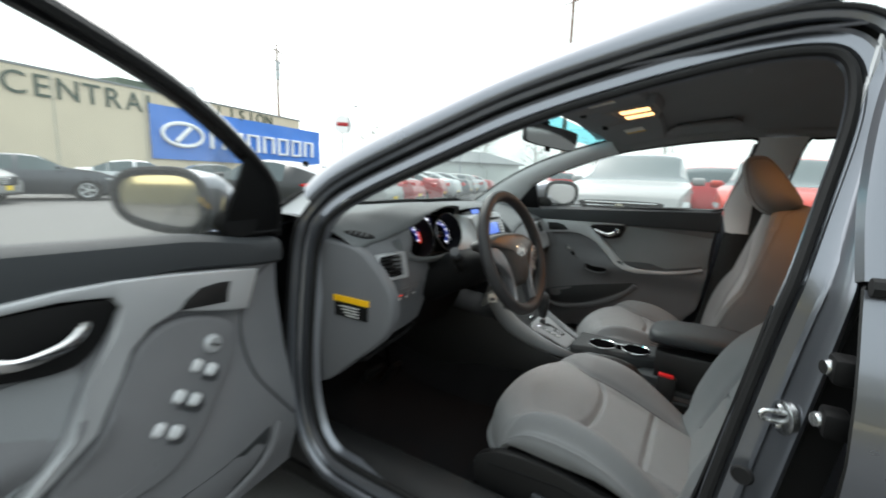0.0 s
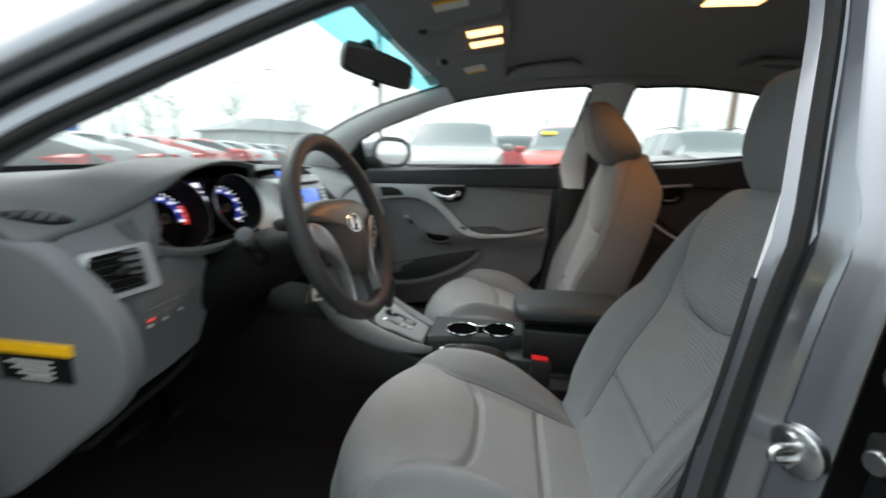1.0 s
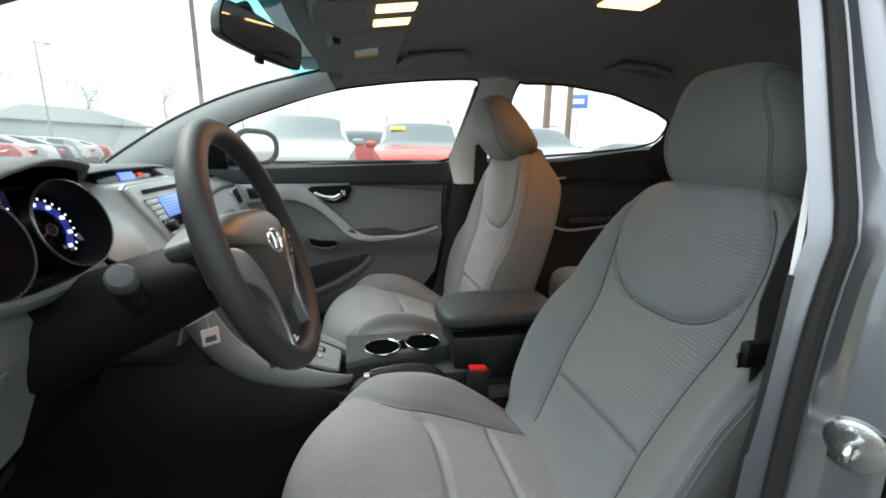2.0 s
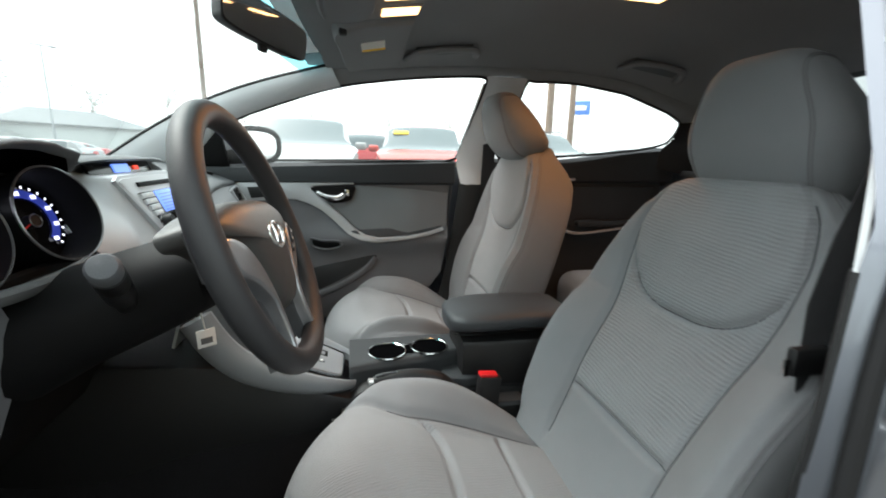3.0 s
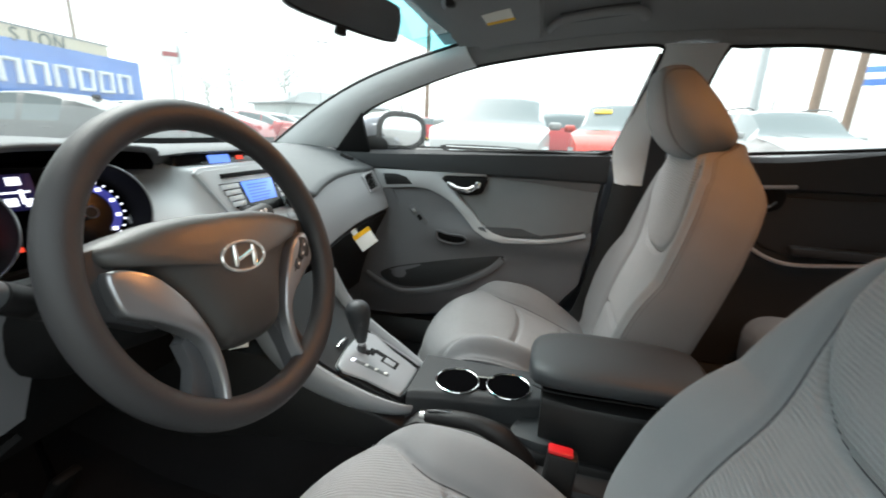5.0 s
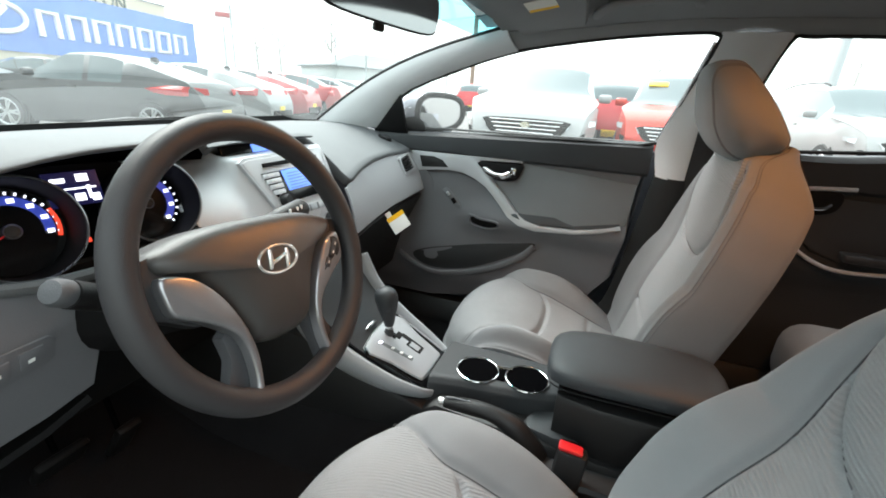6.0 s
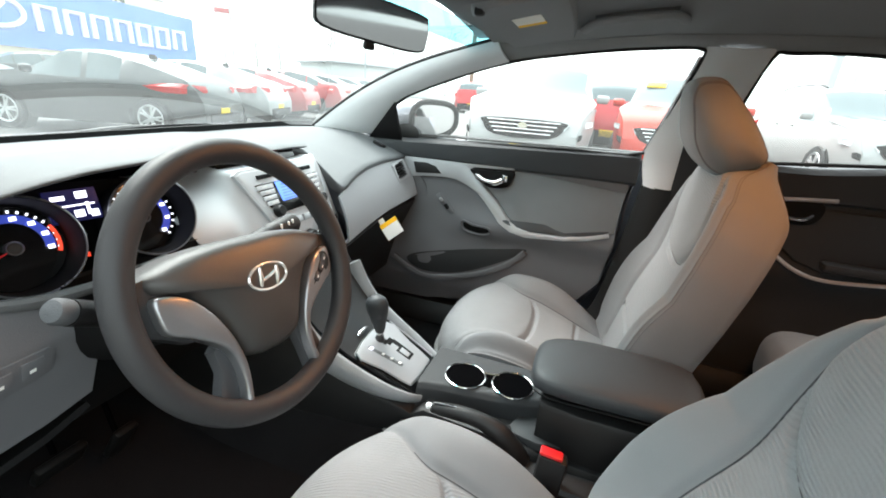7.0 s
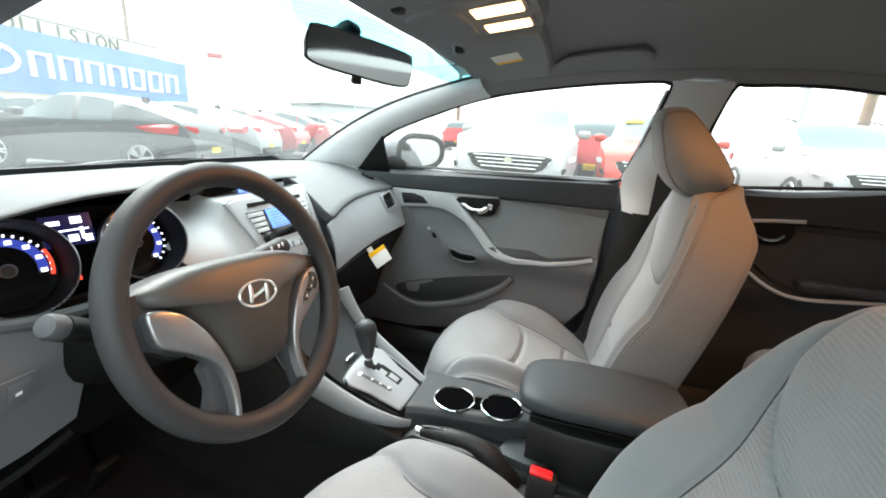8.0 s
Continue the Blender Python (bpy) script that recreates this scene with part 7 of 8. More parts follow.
def parked_car(label, paint, at, heading, length, width, height, profile, belt=0.66, wheel=0.33, plate_back=True, rails=False, group="cars parked in the lot"):
    """A parked car: shell, panes, lamps, wheels, mirrors; heading in degrees from +x."""
    ob = thing("parked_car", label, "car", (at[0], at[1], 0), group)
    m = Matrix.Translation((at[0], at[1], 0)) @ Matrix.Rotation(radians(heading - 90), 4, "Z")
    mat = PAINTS[paint]
    stations = sorted({round(i / 44, 4) for i in range(45)} | {p for p, _ in profile})
    rows = []
    for s in stations:
        top = soft_table(s, profile, 0.012) * height
        nose = min(1, (min(s, 1 - s) / 0.16)) if min(s, 1 - s) < 0.16 else 1
        w = width / 2 * (0.80 + 0.20 * math.sin(nose * math.pi / 2))
        bz = min(belt * height + 0.03 * (0.5 - s), top - 0.01)
        cabin = ease(0.0, 0.16, (top - belt * height) / height)
        wr = w * (0.97 - 0.22 * cabin)
        y = (s - 0.5) * length
        zb = 0.20 + 0.10 * (1 - nose)
        half = [(w * 0.90, zb), (w * 0.985, zb + 0.10), (w, 0.46 * height * 0.9), (w * 0.985, bz * 0.93), (w * 0.955, bz), (wr + 0.01, bz + (top - bz) * 0.90 - 0.005), (wr * 0.86, top - 0.02 * cabin), (wr * 0.45, top + 0.004)]
        rows.append((s, cabin, [(x, y, z) for x, z in half] + [(0, y, top + 0.008)] + [(-x, y, z) for x, z in reversed(half)]))
    body, panes = bmesh.new(), {}

    def zone(i, j):
        s = (rows[i][0] + rows[i + 1][0]) / 2
        c = min(rows[i][1], rows[i + 1][1])
        jj = j if j < 8 else 15 - j
        slope = rows[i + 1][2][8][2] - rows[i][2][8][2]
        run = rows[i + 1][2][8][1] - rows[i][2][8][1]
        if jj == 4 and c > 0.75 and (0.31 if profile is COUPE else 0.14) < s < 0.68:
            k = "l" if j < 8 else "r"
            return ("side_window", k, 0 if s > 0.46 else (1 if s > 0.27 else 2)) if not 0.445 < s < 0.47 and not (0.265 < s < 0.285) else None
        if jj in (5, 6, 7) and c > 0.15 and abs(slope / run) > 0.22:
            return ("windscreen", "w", 0) if s > 0.5 else ("rear_screen", "w", 0)
        return None
    verts = {}
    for i in range(len(rows) - 1):
        for j in range(16):
            z = zone(i, j)
            bm = body if z is None else panes.setdefault(z, bmesh.new())
            q = []
            for a, b in ((i, j), (i + 1, j), (i + 1, j + 1), (i, j + 1)):
                key = (id(bm), a, b)
                if key not in verts:
                    verts[key] = bm.verts.new(rows[a][2][b])
                q.append(verts[key])
            bm.faces.new(q)
    for e in (0, -1):
        vs = [verts[(id(body), e % len(rows), b)] for b in range(17)]
        body.faces.new(vs)
    bmesh.ops.recalc_face_normals(body, faces=body.faces)
    shell = part("body", body, mat, ob, m=m, angle=55)
    for (kind, _, _), bm in panes.items():
        bmesh.ops.recalc_face_normals(bm, faces=bm.faces)
        part(kind, bm, M_CARGLASS, ob, m=m, angle=55)
    fy, ry = 0.5 * length - 0.19 * length, -0.5 * length + 0.205 * length
    for sx in (-1, 1):
        for y in (fy, ry):
            wm = m @ facing((sx * (width / 2 - 0.085), y, wheel), (sx, 0, 0))
            part("wheel_arch", lathe([(0.01, 0.080), (wheel + 0.055, 0.080), (wheel + 0.06, 0.06), (wheel + 0.06, -0.1)], wm, 28), M_DEEP, ob, m=Matrix())
            ty = part("wheel", lathe([(wheel * 0.64, 0.03), (wheel * 0.68, 0.098), (wheel * 0.93, 0.105), (wheel, 0.07), (wheel, -0.08), (wheel * 0.9, -0.1)], wm, 28), M_TYRE, ob, "black tyre", m=Matrix())
            rim = lathe([(0.01, 0.085), (0.05, 0.088), (0.06, 0.078), (0.062, 0.06)], wm, 16)
            spokes = []
            for k in range(10):
                a = 2 * math.pi * (k // 2) / 5 + (0.17 if k % 2 else -0.17)
                b = rbox((0, 0, 0), (wheel * 0.62, wheel * 0.105, 0.03), 0.006)
                b.transform(wm @ Matrix.Rotation(a, 4, "Z") @ Matrix.Translation((wheel * 0.34, 0, 0.082)))
                spokes.append(b)
            ringb = lathe([(wheel * 0.60, 0.095), (wheel * 0.68, 0.107), (wheel * 0.70, 0.10), (wheel * 0.62, 0.03)], wm, 28, False)
            part("rim", join(rim, ringb, *spokes), M_ALLOY, ty, "alloy rim with five twin spokes", m=Matrix())
        # lamps, mirrors
        hl = [(0.62, 0.0), (0.98, 0.10), (0.99, 0.17), (0.80, 0.17), (0.62, 0.08)]
        part("head_lamp", loft([[(sx * x * width / 2 * k, length / 2 * (0.985 - 0.30 * max(0, x - 0.62)) - 0.02 + d, height * 0.42 + z * height * 0.55) for x, z in hl] for d, k in ((-0.10, 1.0), (0.02, 0.995), (0.035, 0.96))]), M_HEAD, ob, "clear head lamp", m=m)
        swept = profile is COUPE
        tl = [(0.55, 0.10), (0.97, 0.07), (1.0, 0.17), (0.93, 0.22), (0.6, 0.20)] if swept else [(0.60, 0.02), (0.97, 0.0), (1.0, 0.12), (0.92, 0.16), (0.62, 0.10)]
        steps = ((-0.62, 1.03, 0.10), (-0.50, 1.03, 0.62), (-0.30, 1.025, 0.95), (0.0, 1.0, 1.0), (0.015, 0.97, 0.9)) if swept else ((-0.16, 1.01, 1.0), (0.0, 1.0, 1.0), (0.015, 0.97, 1.0))
        mid = 0.155 if swept else 0.08
        part("tail_lamp", loft([[(sx * x * width / 2 * k, -length / 2 * (0.985 - 0.30 * max(0, x - 0.62)) + 0.02 - d, height * 0.50 + (mid + (z - mid) * f) * height * 0.75) for x, z in tl] for d, k, f in steps]), M_TAIL, ob, "red tail lamp", m=m)
        part("door_mirror", rbox((sx * (width / 2 + 0.07), length * 0.17, belt * height + 0.09), (0.20, 0.10, 0.13), 0.045, 3), mat, ob, m=m)
        for y in (0.02 * length, -0.14 * length):
            part("door_handle", rbox((sx * (width / 2 - 0.004), y, belt * height - 0.10), (0.03, 0.16, 0.03), 0.01), mat, ob, m=m)
        if rails:
            part("roof_rail", tube(smooth_path([(sx * width * 0.36, length * 0.08, height * 0.985), (sx * width * 0.36, 0, height + 0.035), (sx * width * 0.36, -length * 0.22, height + 0.03), (sx * width * 0.36, -length * 0.34, height * 0.975)], 4), 0.016, 8), M_BLACK, ob, "black roof rail", m=m)
    # grille with bars, bumpers' dark mouths, plates
    gm = m @ facing((0, length / 2 - 0.005, height * 0.44), (0, 1, 0.12))
    part("grille", prism(curve2([(-width * 0.27, 0.10), (width * 0.27, 0.10), (width * 0.30, 0.02), (width * 0.20, -0.13), (-width * 0.20, -0.13), (-width * 0.30, 0.02)], 3, True), lambda a, b, d: gm @ Vector((a, b, d)), -0.05, 0.012, 0.008), M_DEEP, ob, "dark grille", m=Matrix())
    for k in range(4):
        w = width * (0.54 - 0.04 * k)
        part("grille_bar", rbox((0, 0.075 - 0.052 * k, 0.018), (w, 0.020, 0.014), 0.005), M_CHROME, ob, "chrome grille bar", m=gm)
    part("grille_badge", lathe([(0.002, 0.02), (0.05, 0.02), (0.056, 0.01)], gm @ Matrix.Translation((0, 0.02, 0.012)) @ Matrix.Diagonal((1.3, 0.8, 1, 1)), 24), M_CHROME, ob, m=Matrix())
    if profile is SUV and not plate_back:
        for sx in (-1, 1):
            fog = [(sx * a, b) for a, b in ((0.66, -0.22), (0.80, -0.10), (0.81, -0.03), (0.74, -0.06), (0.62, -0.19))]
            part("fog_lamp", prism(fog if sx > 0 else fog[::-1], lambda a, b, d: gm @ Vector((a, b, d - 0.10)), -0.05, 0.10 - 0.02, 0.008), M_DEEP, ob, "dark fog lamp recess", m=Matrix())
    if profile is COUPE:
        part("roof_fin", loft([[(x, y, height * z) for x, y, z in ((-w, -length * 0.20 - 0.07 + c, h), (w, -length * 0.20 - 0.07 + c, h), (w * 0.3, -length * 0.20 + 0.07, h), (-w * 0.3, -length * 0.20 + 0.07, h))] for w, h, c in ((0.03, 0.93, 0), (0.022, 0.97, 0), (0.008, 0.995, 0.02))]), M_DEEP, ob, "black roof fin", m=m)
    if paint == "orange_red":
        ws = math.atan2(-0.23 * height, 0.12 * length)
        part("windshield_tag", rbox((width * 0.24, 0.142 * length, height * 0.888), (0.30, 0.10, 0.03), 0.004, rot=Matrix.Rotation(ws, 3, "X")), M_PLATE, ob, "yellow windshield tag", m=m)
    part("lower_mouth", rbox((0, length / 2 - 0.03, 0.30), (width * 0.62, 0.06, 0.12), 0.02), M_DEEP, ob, m=m)
    part("rear_mouth", rbox((0, -length / 2 + (0.05 if profile is SUV else 0.03), 0.36), (width * (0.80 if profile is SUV else 0.62), 0.12, 0.34 if profile is SUV else 0.16), 0.02), M_DEEP, ob, m=m)
    part("number_plate", rbox((0, (-length / 2 - 0.004) if plate_back else (length / 2 + 0.012), 0.46), (0.31, 0.012, 0.155), 0.004), M_PLATE, ob, "yellow dealer plate", m=m)
    return ob


def head_of(dx, dy):
    return math.degrees(math.atan2(dy, dx))


H1 = head_of(-0.32, 0.947)
parked_car("black three-door coupe parked nose out", "black", (5.17, 8.5), H1, 4.22, 1.79, 1.40, COUPE)
parked_car("white coupe parked beside the black coupe", "white", (7.75, 9.45), H1, 4.4, 1.86, 1.40, COUPE)
parked_car("red coupe parked beyond the white coupe", "red", (10.3, 10.4), H1, 4.5, 1.85, 1.42, COUPE)
ROW = (("red", "red sedan in the parked row", 0.4), ("silver", "silver sedan in the parked row", 1.5), ("dark_grey", "dark grey sedan in the parked row", 2.7), ("white", "white sedan in the parked row", 3.6), ("silver", "silver sedan in the parked row", 5.1), ("red", "red sedan in the parked row", 6.6))
for k, (c, text, step) in enumerate(ROW):
    parked_car(text, c, (12.6 + 3.0 * step, 11.2 + 1.03 * step), H1 + (4, -3, 2, -5, 3, -2)[k], 4.6, 1.8, 1.46, SEDAN if k != 3 else SUV)
parked_car("white mid-size sport utility with chrome barred grille", "white", (7.75, 0.75), head_of(-1, -0.03), 4.85, 1.88, 1.69, SUV, 0.64, 0.37, False)
parked_car("red compact sport utility seen from its tail", "red", (12.3, -0.50), head_of(1, -0.03), 4.3, 1.80, 1.62, SUV, 0.64, 0.35)
parked_car("orange red sport utility parked nose in", "orange_red", (8.45, -1.60), head_of(-1, 0.10), 4.4, 1.82, 1.66, SUV, 0.64, 0.36, False)
parked_car("white sport utility with black roof rails", "white", (9.6, -4.65), head_of(-1, -0.03), 4.7, 1.86, 1.68, SUV, 0.64, 0.36, False, True)
parked_car("dark grey sedan at the end of the row", "dark_grey", (13.2, -10.4), head_of(-0.95, -0.3), 4.7, 1.84, 1.46, SEDAN, 0.66, 0.33, False)
parked_car("silver sedan at the end of the row", "silver", (12.0, -13.8), head_of(-0.95, -0.3), 4.7, 1.84, 1.46, SEDAN, 0.66, 0.33, False)
parked_car("red sport utility standing across the lane", "red", (26.0, 7.6), head_of(1, 0.25), 4.4, 1.82, 1.74, SUV, 0.64, 0.36)
parked_car("dark grey sedan parked by the building", "dark_grey", (3.3, 18.6), head_of(1, -0.35), 4.9, 1.85, 1.47, SEDAN, 0.66, 0.34, False)
parked_car("white hatchback parked by the building", "white", (0.6, 17.6), head_of(0.8, -0.6), 4.3, 1.8, 1.5, SEDAN, 0.66, 0.33, False)
parked_car("silver sedan behind the grey sedan", "silver", (7.4, 20.6), head_of(1, -0.35), 4.7, 1.83, 1.46, SEDAN, 0.66, 0.33, False)
parked_car("black sedan behind the parked row", "black", (11.4, 21.6), head_of(1, -0.35), 4.7, 1.83, 1.46, SEDAN, 0.66, 0.33, False)


# ---- building, banner, poles, trees ----
M_STUCCO = material("cream_stucco", srgb(206, 194, 172), 0.9, bump=0.4, bumpscale=40, vary=0.06, stain=0.10, stainscale=0.5)
# banner blue is lightened: haze over the lot is mixed into it
M_BANNER = material("haze_paled_blue_vinyl", srgb(66, 122, 205), 0.55, vary=0.06, stainscale=1.2)
M_BANNERW = material("white_vinyl", srgb(240, 240, 240), 0.6, vary=0.02)
M_SIGNG = material("dark_green_letters", srgb(52, 70, 58), 0.6)
M_WOOD = material("weathered_pole_wood", srgb(120, 100, 84), 0.9, bump=0.6, bumpscale=60, vary=0.2)
M_GALV = material("galvanised_steel", srgb(165, 170, 172), 0.5, 0.4, vary=0.1)
# bark and foliage are paled: distance haze is put into their base colours
M_BARK = material("haze_paled_bark", srgb(168, 166, 162), 0.95, vary=0.1)
M_LEAF = material("haze_paled_foliage", srgb(172, 176, 170), 0.9, vary=0.15, stainscale=2)
M_SHED = material("pale_metal_siding", srgb(196, 200, 198), 0.6, vary=0.05)
M_SHEDROOF = material("grey_metal_roof", srgb(120, 124, 126), 0.6, vary=0.08)

WALL_A, WALL_D = Vector((5.5, 29.2, 0)), Vector((21.1, 3.9, 0)).normalized()
WALL_N = Vector((WALL_D.y, -WALL_D.x, 0))


def on_wall(s, z, d=0.0):
    return WALL_A + WALL_D * s + Vector((0, 0, z)) + WALL_N * d


bld = thing("building", "long cream stucco building with green letters", "building", on_wall(2, 0))
part("wall", loft([[on_wall(s, z, d) for z, d in ((0, 0), (6.0, 0), (6.0, -8), (0, -8))] for s in (-22, 21.4)]), M_STUCCO, bld, "cream stucco wall", angle=20)
part("parapet_cap", loft([[on_wall(s, z, d) for z, d in ((5.98, 0.06), (6.10, 0.06), (6.10, -0.3), (5.98, -0.3))] for s in (-22, 21.5)]), M_SHEDROOF, bld, "grey parapet cap", angle=20)
for s in (-16, -10, -4, 2, 6.8):
    part("wall_joint", loft([[on_wall(s + a, z, 0.01) for a in (-0.02, 0.02)] + [on_wall(s + a, z, -0.02) for a in (0.02, -0.02)] for z in (0, 5.97)]), M_SHEDROOF, bld, angle=20)
part("rooftop_unit", loft([[on_wall(s, z, d) for z, d in ((6.0, -2.0), (6.85, -2.0), (6.85, -4.5), (6.0, -4.5))] for s in (6.6, 9.6)]), M_SIGNG, bld, "green rooftop screen", angle=20)
dish = facing(on_wall(11.1, 6.75, -1.0), (0.3, -0.8, 0.5))
part("satellite_dish", lathe([(0.01, 0.02), (0.2, 0.04), (0.36, 0.12), (0.38, 0.13), (0.36, 0.10), (0.2, 0.02), (0.01, 0.0)], dish, 24), M_GALV, bld, "grey satellite dish")
part("dish_mast", tube([on_wall(11.1, 6.0, -1.0), on_wall(11.1, 6.75, -1.0)], 0.04, 8), M_GALV, bld)


def letters(text, s0, s1, z0, z1, mat, parent, label):
    """Raised letters of the wall, one object a letter."""
    step = (s1 - s0) / len(text)
    for k, ch in enumerate(text):
        cu = bpy.data.curves.new("letter", "FONT")
        cu.body, cu.extrude, cu.size, cu.align_x = ch, 0.03, 1.0, "CENTER"
        tmp = bpy.data.objects.new("letter_curve", cu)
        scene.collection.objects.link(tmp)
        bpy.context.view_layer.update()
        me = bpy.data.meshes.new_from_object(tmp)
        bpy.data.objects.remove(tmp)
        bm = bmesh.new()
        bm.from_mesh(me)
        zs = [v.co.y for v in bm.verts]
        h = max(zs) - min(zs)
        xs = [v.co.x for v in bm.verts]
        sx = (z1 - z0) / h
        wide = min(sx, step * 0.86 / max(0.05, max(xs) - min(xs)))
        c = on_wall(s0 + step * (k + 0.5), z0, 0.05)
        mid = (max(xs) + min(xs)) / 2
        mtx = Matrix((WALL_D * wide, Vector((0, 0, 1)) * sx, WALL_N)).transposed().to_4x4()
        mtx.translation = c - WALL_D * (mid * wide) - Vector((0, 0, 1)) * sx * min(zs)
        part("letter", bm, mat, parent, label if k == 0 else "", m=mtx, angle=30)


letters("CENTRAL", -0.15, 7.9, 4.62, 5.72, M_SIGNG, bld, "dark green wall letter")
letters("COLLISION", 9.2, 17.9, 5.12, 5.92, M_SIGNG, bld, "dark green wall letter")

ban = thing("banner", "blue vinyl banner with white shapes on the wall", "banner", on_wall(15.6, 1.8))


def cloth(s, z):
    return on_wall(s, z, 0.12 + 0.03 * math.sin(s * 2.1) + 0.02 * math.sin(z * 3 + s))


part("banner_sheet", sheet(cloth, lin(7.0, 24.2, 60), lin(1.8, 5.25, 16), 0.01), M_BANNER, ban, "blue banner sheet")
oval = [(9.25 + 1.5 * math.cos(a), 3.5 + 0.75 * math.sin(a)) for a in (2 * math.pi * j / 36 for j in range(36))]
part("oval_outline", tube([on_wall(a, b, 0.2) for a, b in oval], 0.13, 6, True), M_BANNERW, ban, "white oval outline")
part("oval_bar", tube([on_wall(8.7, 3.0, 0.2), on_wall(9.8, 4.0, 0.2)], 0.16, 6), M_BANNERW, ban)
for k in range(7):
    c = 12.0 + 1.72 * k
    frame_pts = [(c - 0.52, 2.75), (c - 0.52, 4.05), (c + 0.52, 4.05), (c + 0.52, 2.75)]
    part("plain_shape", tube([on_wall(a, b, 0.2) for a, b in (frame_pts if k % 2 else frame_pts[::-1])], 0.17, 6, k in (4, 5)), M_BANNERW, ban, "plain white block")

# poles
def pole(label, x, y, h, r, mat, arm=(), category="pole", name="utility_pole"):
    ob = thing(name, label, category, (x, y, 0), "poles of the lot")
    part("shaft", tube([(x, y, 0), (x, y, h * 0.5), (x, y, h)], [r, r * 0.9, r * 0.75], 12), mat, ob)
    for dx, dy, z, w in arm:
        part("cross_arm", tube([(x - dx, y - dy, z), (x + dx, y + dy, z)], w, 8), mat, ob)
    return ob


u1 = pole("tall wooden utility pole with cross arms", 24.8, 33.8, 12.4, 0.16, M_WOOD, ((1.0, 0.4, 11.9, 0.06), (0.8, 0.3, 11.0, 0.05)))
for dz in (10.2, 9.4):
    part("transformer", tube([(24.6, 33.5, dz), (24.6, 33.5, dz + 0.7)], 0.22, 12), M_GALV, u1)
pole("tall wooden utility pole behind the lot", 29.5, 8.8, 14.0, 0.16, M_WOOD, ((0.3, 0.9, 13.2, 0.05),))
pole("brown wooden pole beside the row", 17.0, -8.6, 13.0, 0.17, M_WOOD)
pole("brown wooden pole beside the row", 17.3, -9.8, 13.0, 0.15, M_WOOD)
pole("grey steel lamp post", 15.6, -6.3, 9.5, 0.15, M_GALV, (), "lamp post", "lamp_post")
for x, y in ((33.0, 33.0), (38.0, 22.0), (45.0, 30.0)):
    lp = pole("thin grey lamp post", x, y, 8.5, 0.09, M_GALV, ((0.5, -0.5, 8.4, 0.05),), "lamp post", "lamp_post")
    part("lamp_head", rbox((x + 0.5, y - 0.5, 8.4), (0.5, 0.3, 0.14), 0.04), M_GALV, lp)
# wires
for k in range(3):
    w = [(24.8 + (120 - 24.8) * t, 33.8 + (-40 - 33.8) * t, 11.9 - 0.4 * k - 6 * t * (1 - t)) for t in lin(0, 1, 24)]
    tagged(part("power_line", tube(w, 0.012, 5), M_DEEP), "thin black overhead power line", "cable", "overhead lines")

sg = pole("white round sign on a pale post", 33.5, 34.5, 6.3, 0.16, M_SHED, (), "sign", "round_sign")
part("disc", lathe([(0.01, 0.12), (0.95, 0.12), (1.0, 0.08), (1.0, -0.08), (0.95, -0.12), (0.01, -0.12)], facing((33.5, 34.4, 6.6), (-0.65, -0.75, 0)), 32), M_BANNERW, sg, "white sign disc")
part("disc_bar", rbox((0, 0, 0.14), (1.3, 0.4, 0.03), 0.1), PAINTS["red"], sg, m=facing((33.5, 34.4, 6.6), (-0.65, -0.75, 0)))
bs = pole("small blue sign on a thin post", 26.0, -15.0, 4.4, 0.06, M_GALV, (), "sign", "blue_sign")
part("sign_panel", rbox((0, 0, 0), (1.3, 0.9, 0.05), 0.03), M_BANNER, bs, "blue sign panel", m=facing((25.95, -14.95, 4.4), (-0.86, 0.5, 0)))
part("sign_mark", rbox((0, 0, 0.03), (0.8, 0.3, 0.02), 0.03), M_BANNERW, bs, m=facing((25.95, -14.95, 4.4), (-0.86, 0.5, 0)))

shed = thing("building", "low pale building with a grey hipped roof", "building", (52, 30, 0))
part("wall", rbox((52, 30, 1.6), (14, 9, 3.2), 0.05, rot=Matrix.Rotation(radians(-30), 3, "Z")), M_SHED, shed)
rz = Matrix.Translation((52, 30, 3.2)) @ Matrix.Rotation(radians(-30), 4, "Z")
part("roof", loft([[rz @ Vector((x * k, y * k, z)) for x, y in ((-7.6, -5), (7.6, -5), (7.6, 5), (-7.6, 5))] for k, z in ((1, 0), (1, 0.15), (0.4, 1.7))]), M_SHEDROOF, shed, angle=20)


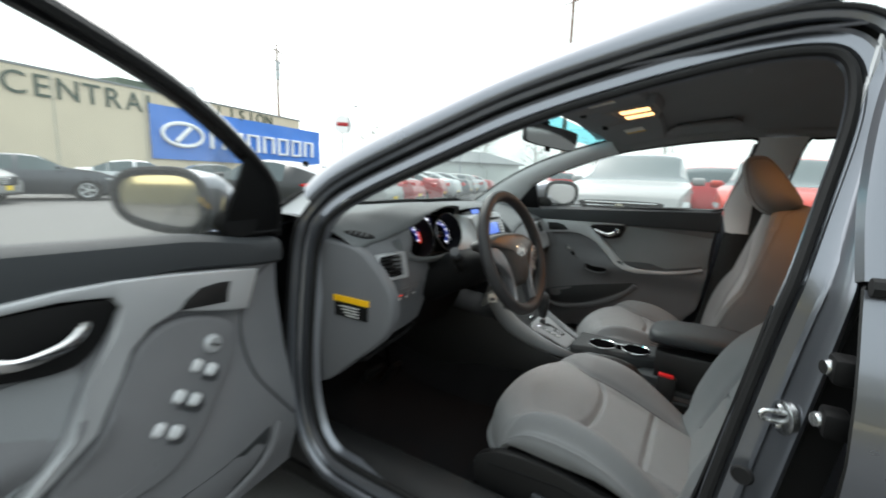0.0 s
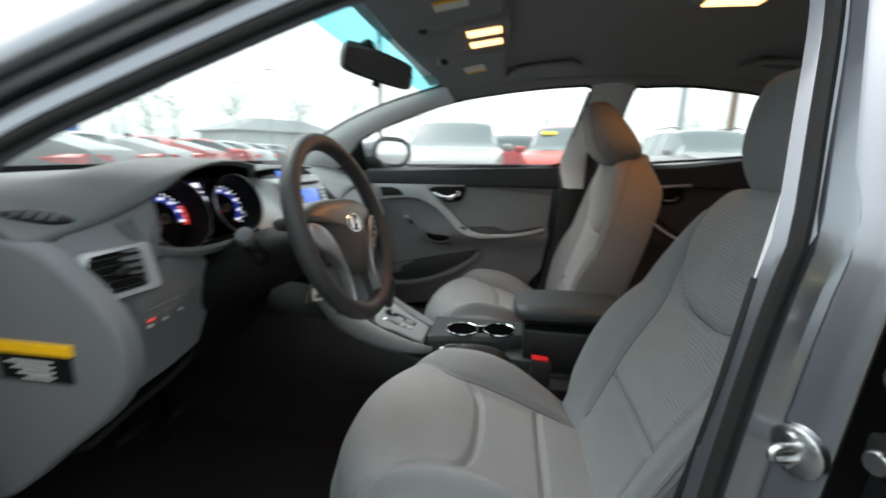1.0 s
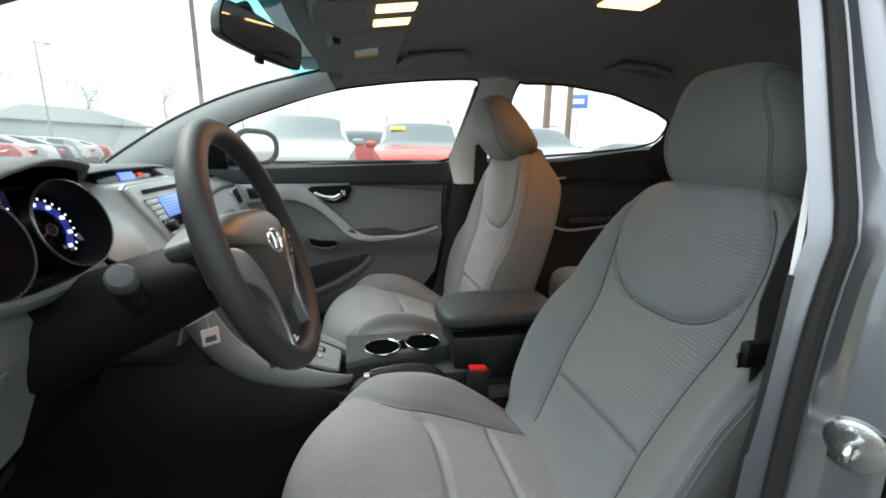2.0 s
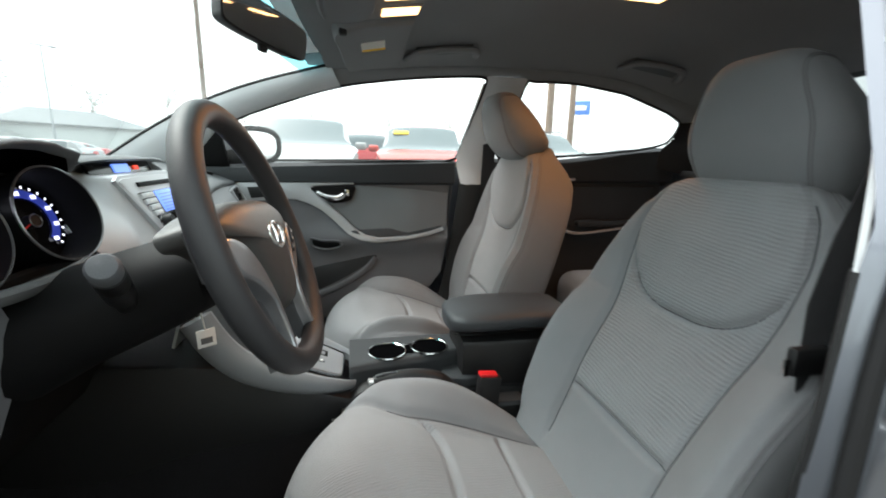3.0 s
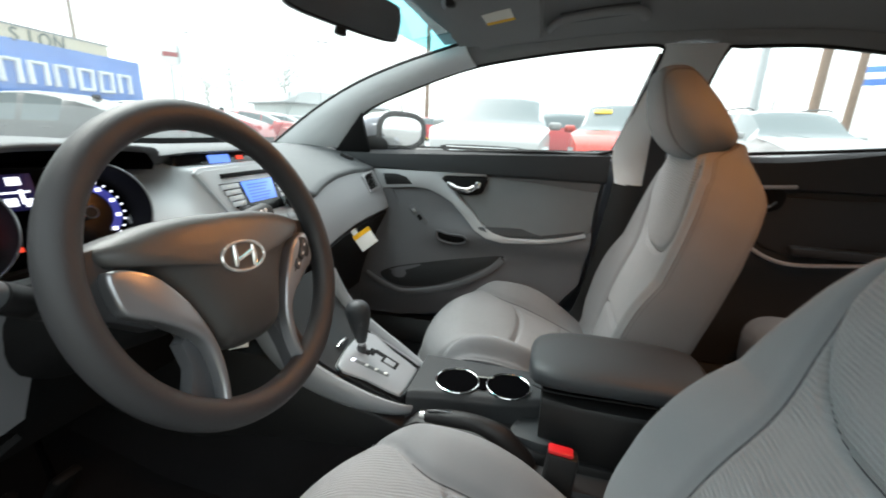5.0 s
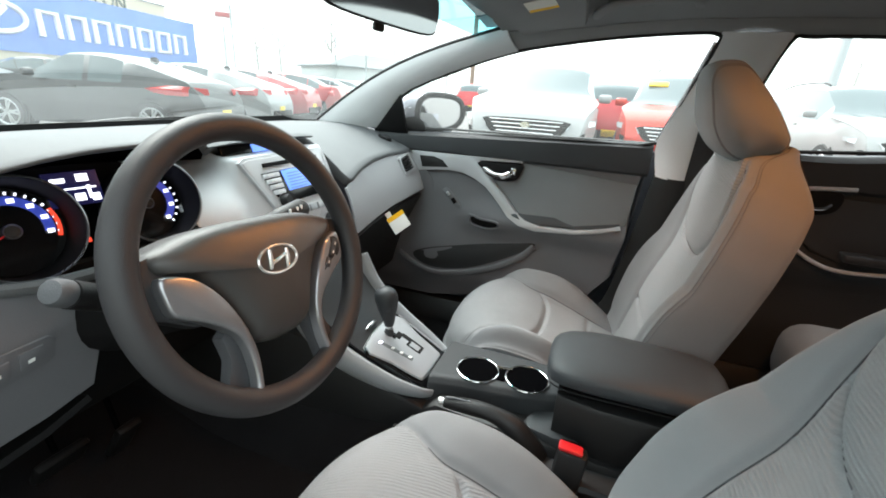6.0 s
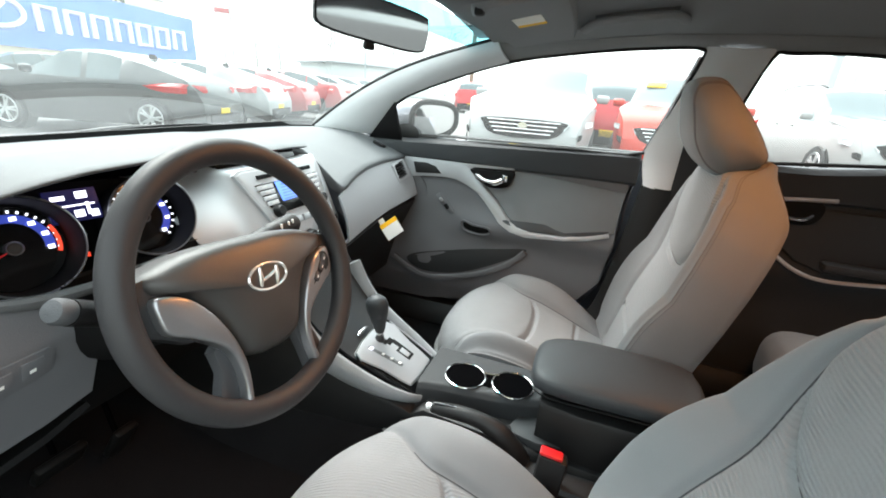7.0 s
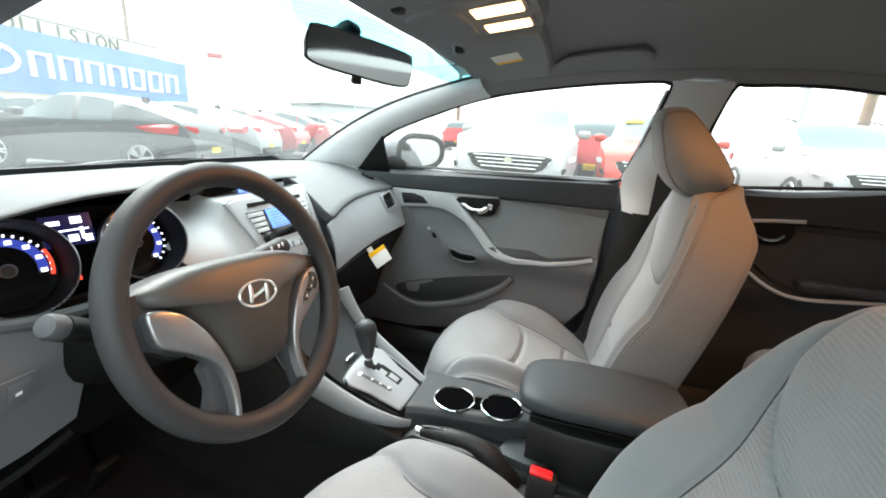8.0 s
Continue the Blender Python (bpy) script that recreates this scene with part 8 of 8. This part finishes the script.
def tree(x, y, h, seed):
    """A tapered trunk with limbs, and a loose crown of small leaf clumps."""
    rnd = random.Random(seed)
    ob = thing("tree", "leafy tree with haze put into its colours beyond the lot", "tree", (x, y, 0), "trees beyond the lot")
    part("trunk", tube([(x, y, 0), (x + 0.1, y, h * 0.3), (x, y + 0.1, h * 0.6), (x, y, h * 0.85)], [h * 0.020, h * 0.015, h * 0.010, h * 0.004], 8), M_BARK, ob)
    limbs, tips = [], []
    for k in range(14):
        a, z0 = rnd.uniform(0, 6.28), h * rnd.uniform(0.28, 0.75)
        r = h * rnd.uniform(0.14, 0.30)
        tip = Vector((x + r * math.cos(a), y + r * math.sin(a), z0 + h * rnd.uniform(0.10, 0.25)))
        limbs.append(tube([(x, y, z0), Vector((x, y, z0)).lerp(tip, 0.5) + Vector((0, 0, 0.3)), tip], [h * 0.006, h * 0.004, h * 0.0015], 5))
        tips += [tip, Vector((x, y, z0)).lerp(tip, 0.6)]
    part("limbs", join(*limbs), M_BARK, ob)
    vs, fs = [], []
    for tip in tips + [Vector((x, y, h * 0.86))]:
        for k in range(26):
            c = tip + Vector((rnd.gauss(0, 1), rnd.gauss(0, 1), rnd.gauss(0, 0.8))) * h * 0.06
            s = h * rnd.uniform(0.005, 0.011)
            q = Euler((rnd.uniform(0, 6), rnd.uniform(0, 6), rnd.uniform(0, 6))).to_matrix()
            b = len(vs)
            vs += [c + q @ Vector(p) * s for p in ((-1, -0.6, 0), (1, -0.5, 0.2), (0.8, 0.7, 0), (-0.9, 0.6, 0.3))]
            fs.append((b, b + 1, b + 2, b + 3))
    me = bpy.data.meshes.new("crown")
    me.from_pydata(vs, [], fs)
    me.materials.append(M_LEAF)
    cr = new("crown", me)
    cr.parent = ob
    cr.matrix_parent_inverse = Matrix.Translation(-ob.location)
    cr["label"], cr["kind"] = "loose grey green crown paled for haze", "stuff"


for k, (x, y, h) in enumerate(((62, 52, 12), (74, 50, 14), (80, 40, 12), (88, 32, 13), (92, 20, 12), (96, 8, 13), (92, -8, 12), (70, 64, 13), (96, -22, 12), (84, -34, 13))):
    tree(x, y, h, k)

# the showroom behind the open door, seen in the outside mirror; its unseen length and height are added to darken paint
# reflections
M_TAUPE = material("olive_taupe_wall", srgb(112, 108, 84), 0.85, bump=0.3, bumpscale=40, vary=0.06, stainscale=0.6)
M_SHOW = material("lit_showroom_glass", srgb(150, 140, 100), 0.2, emit=(1.0, 0.85, 0.45, 1), power=0.9)
show = thing("building", "olive showroom with lit windows", "building", (-14, 3, 0))
part("wall", rbox((-17.0, -8, 2.9), (6, 44, 5.8), 0.05), M_TAUPE, show, "olive stucco wall")
part("canopy", rbox((-13.4, -8, 3.6), (1.6, 43.4, 0.4), 0.05), M_SHED, show, "pale canopy")
for k in range(13):
    part("shop_window", rbox((-13.98, -27.4 + 3.2 * k, 0.95), (0.06, 2.4, 0.6), 0.02), M_SHOW, show, "lit shop window")
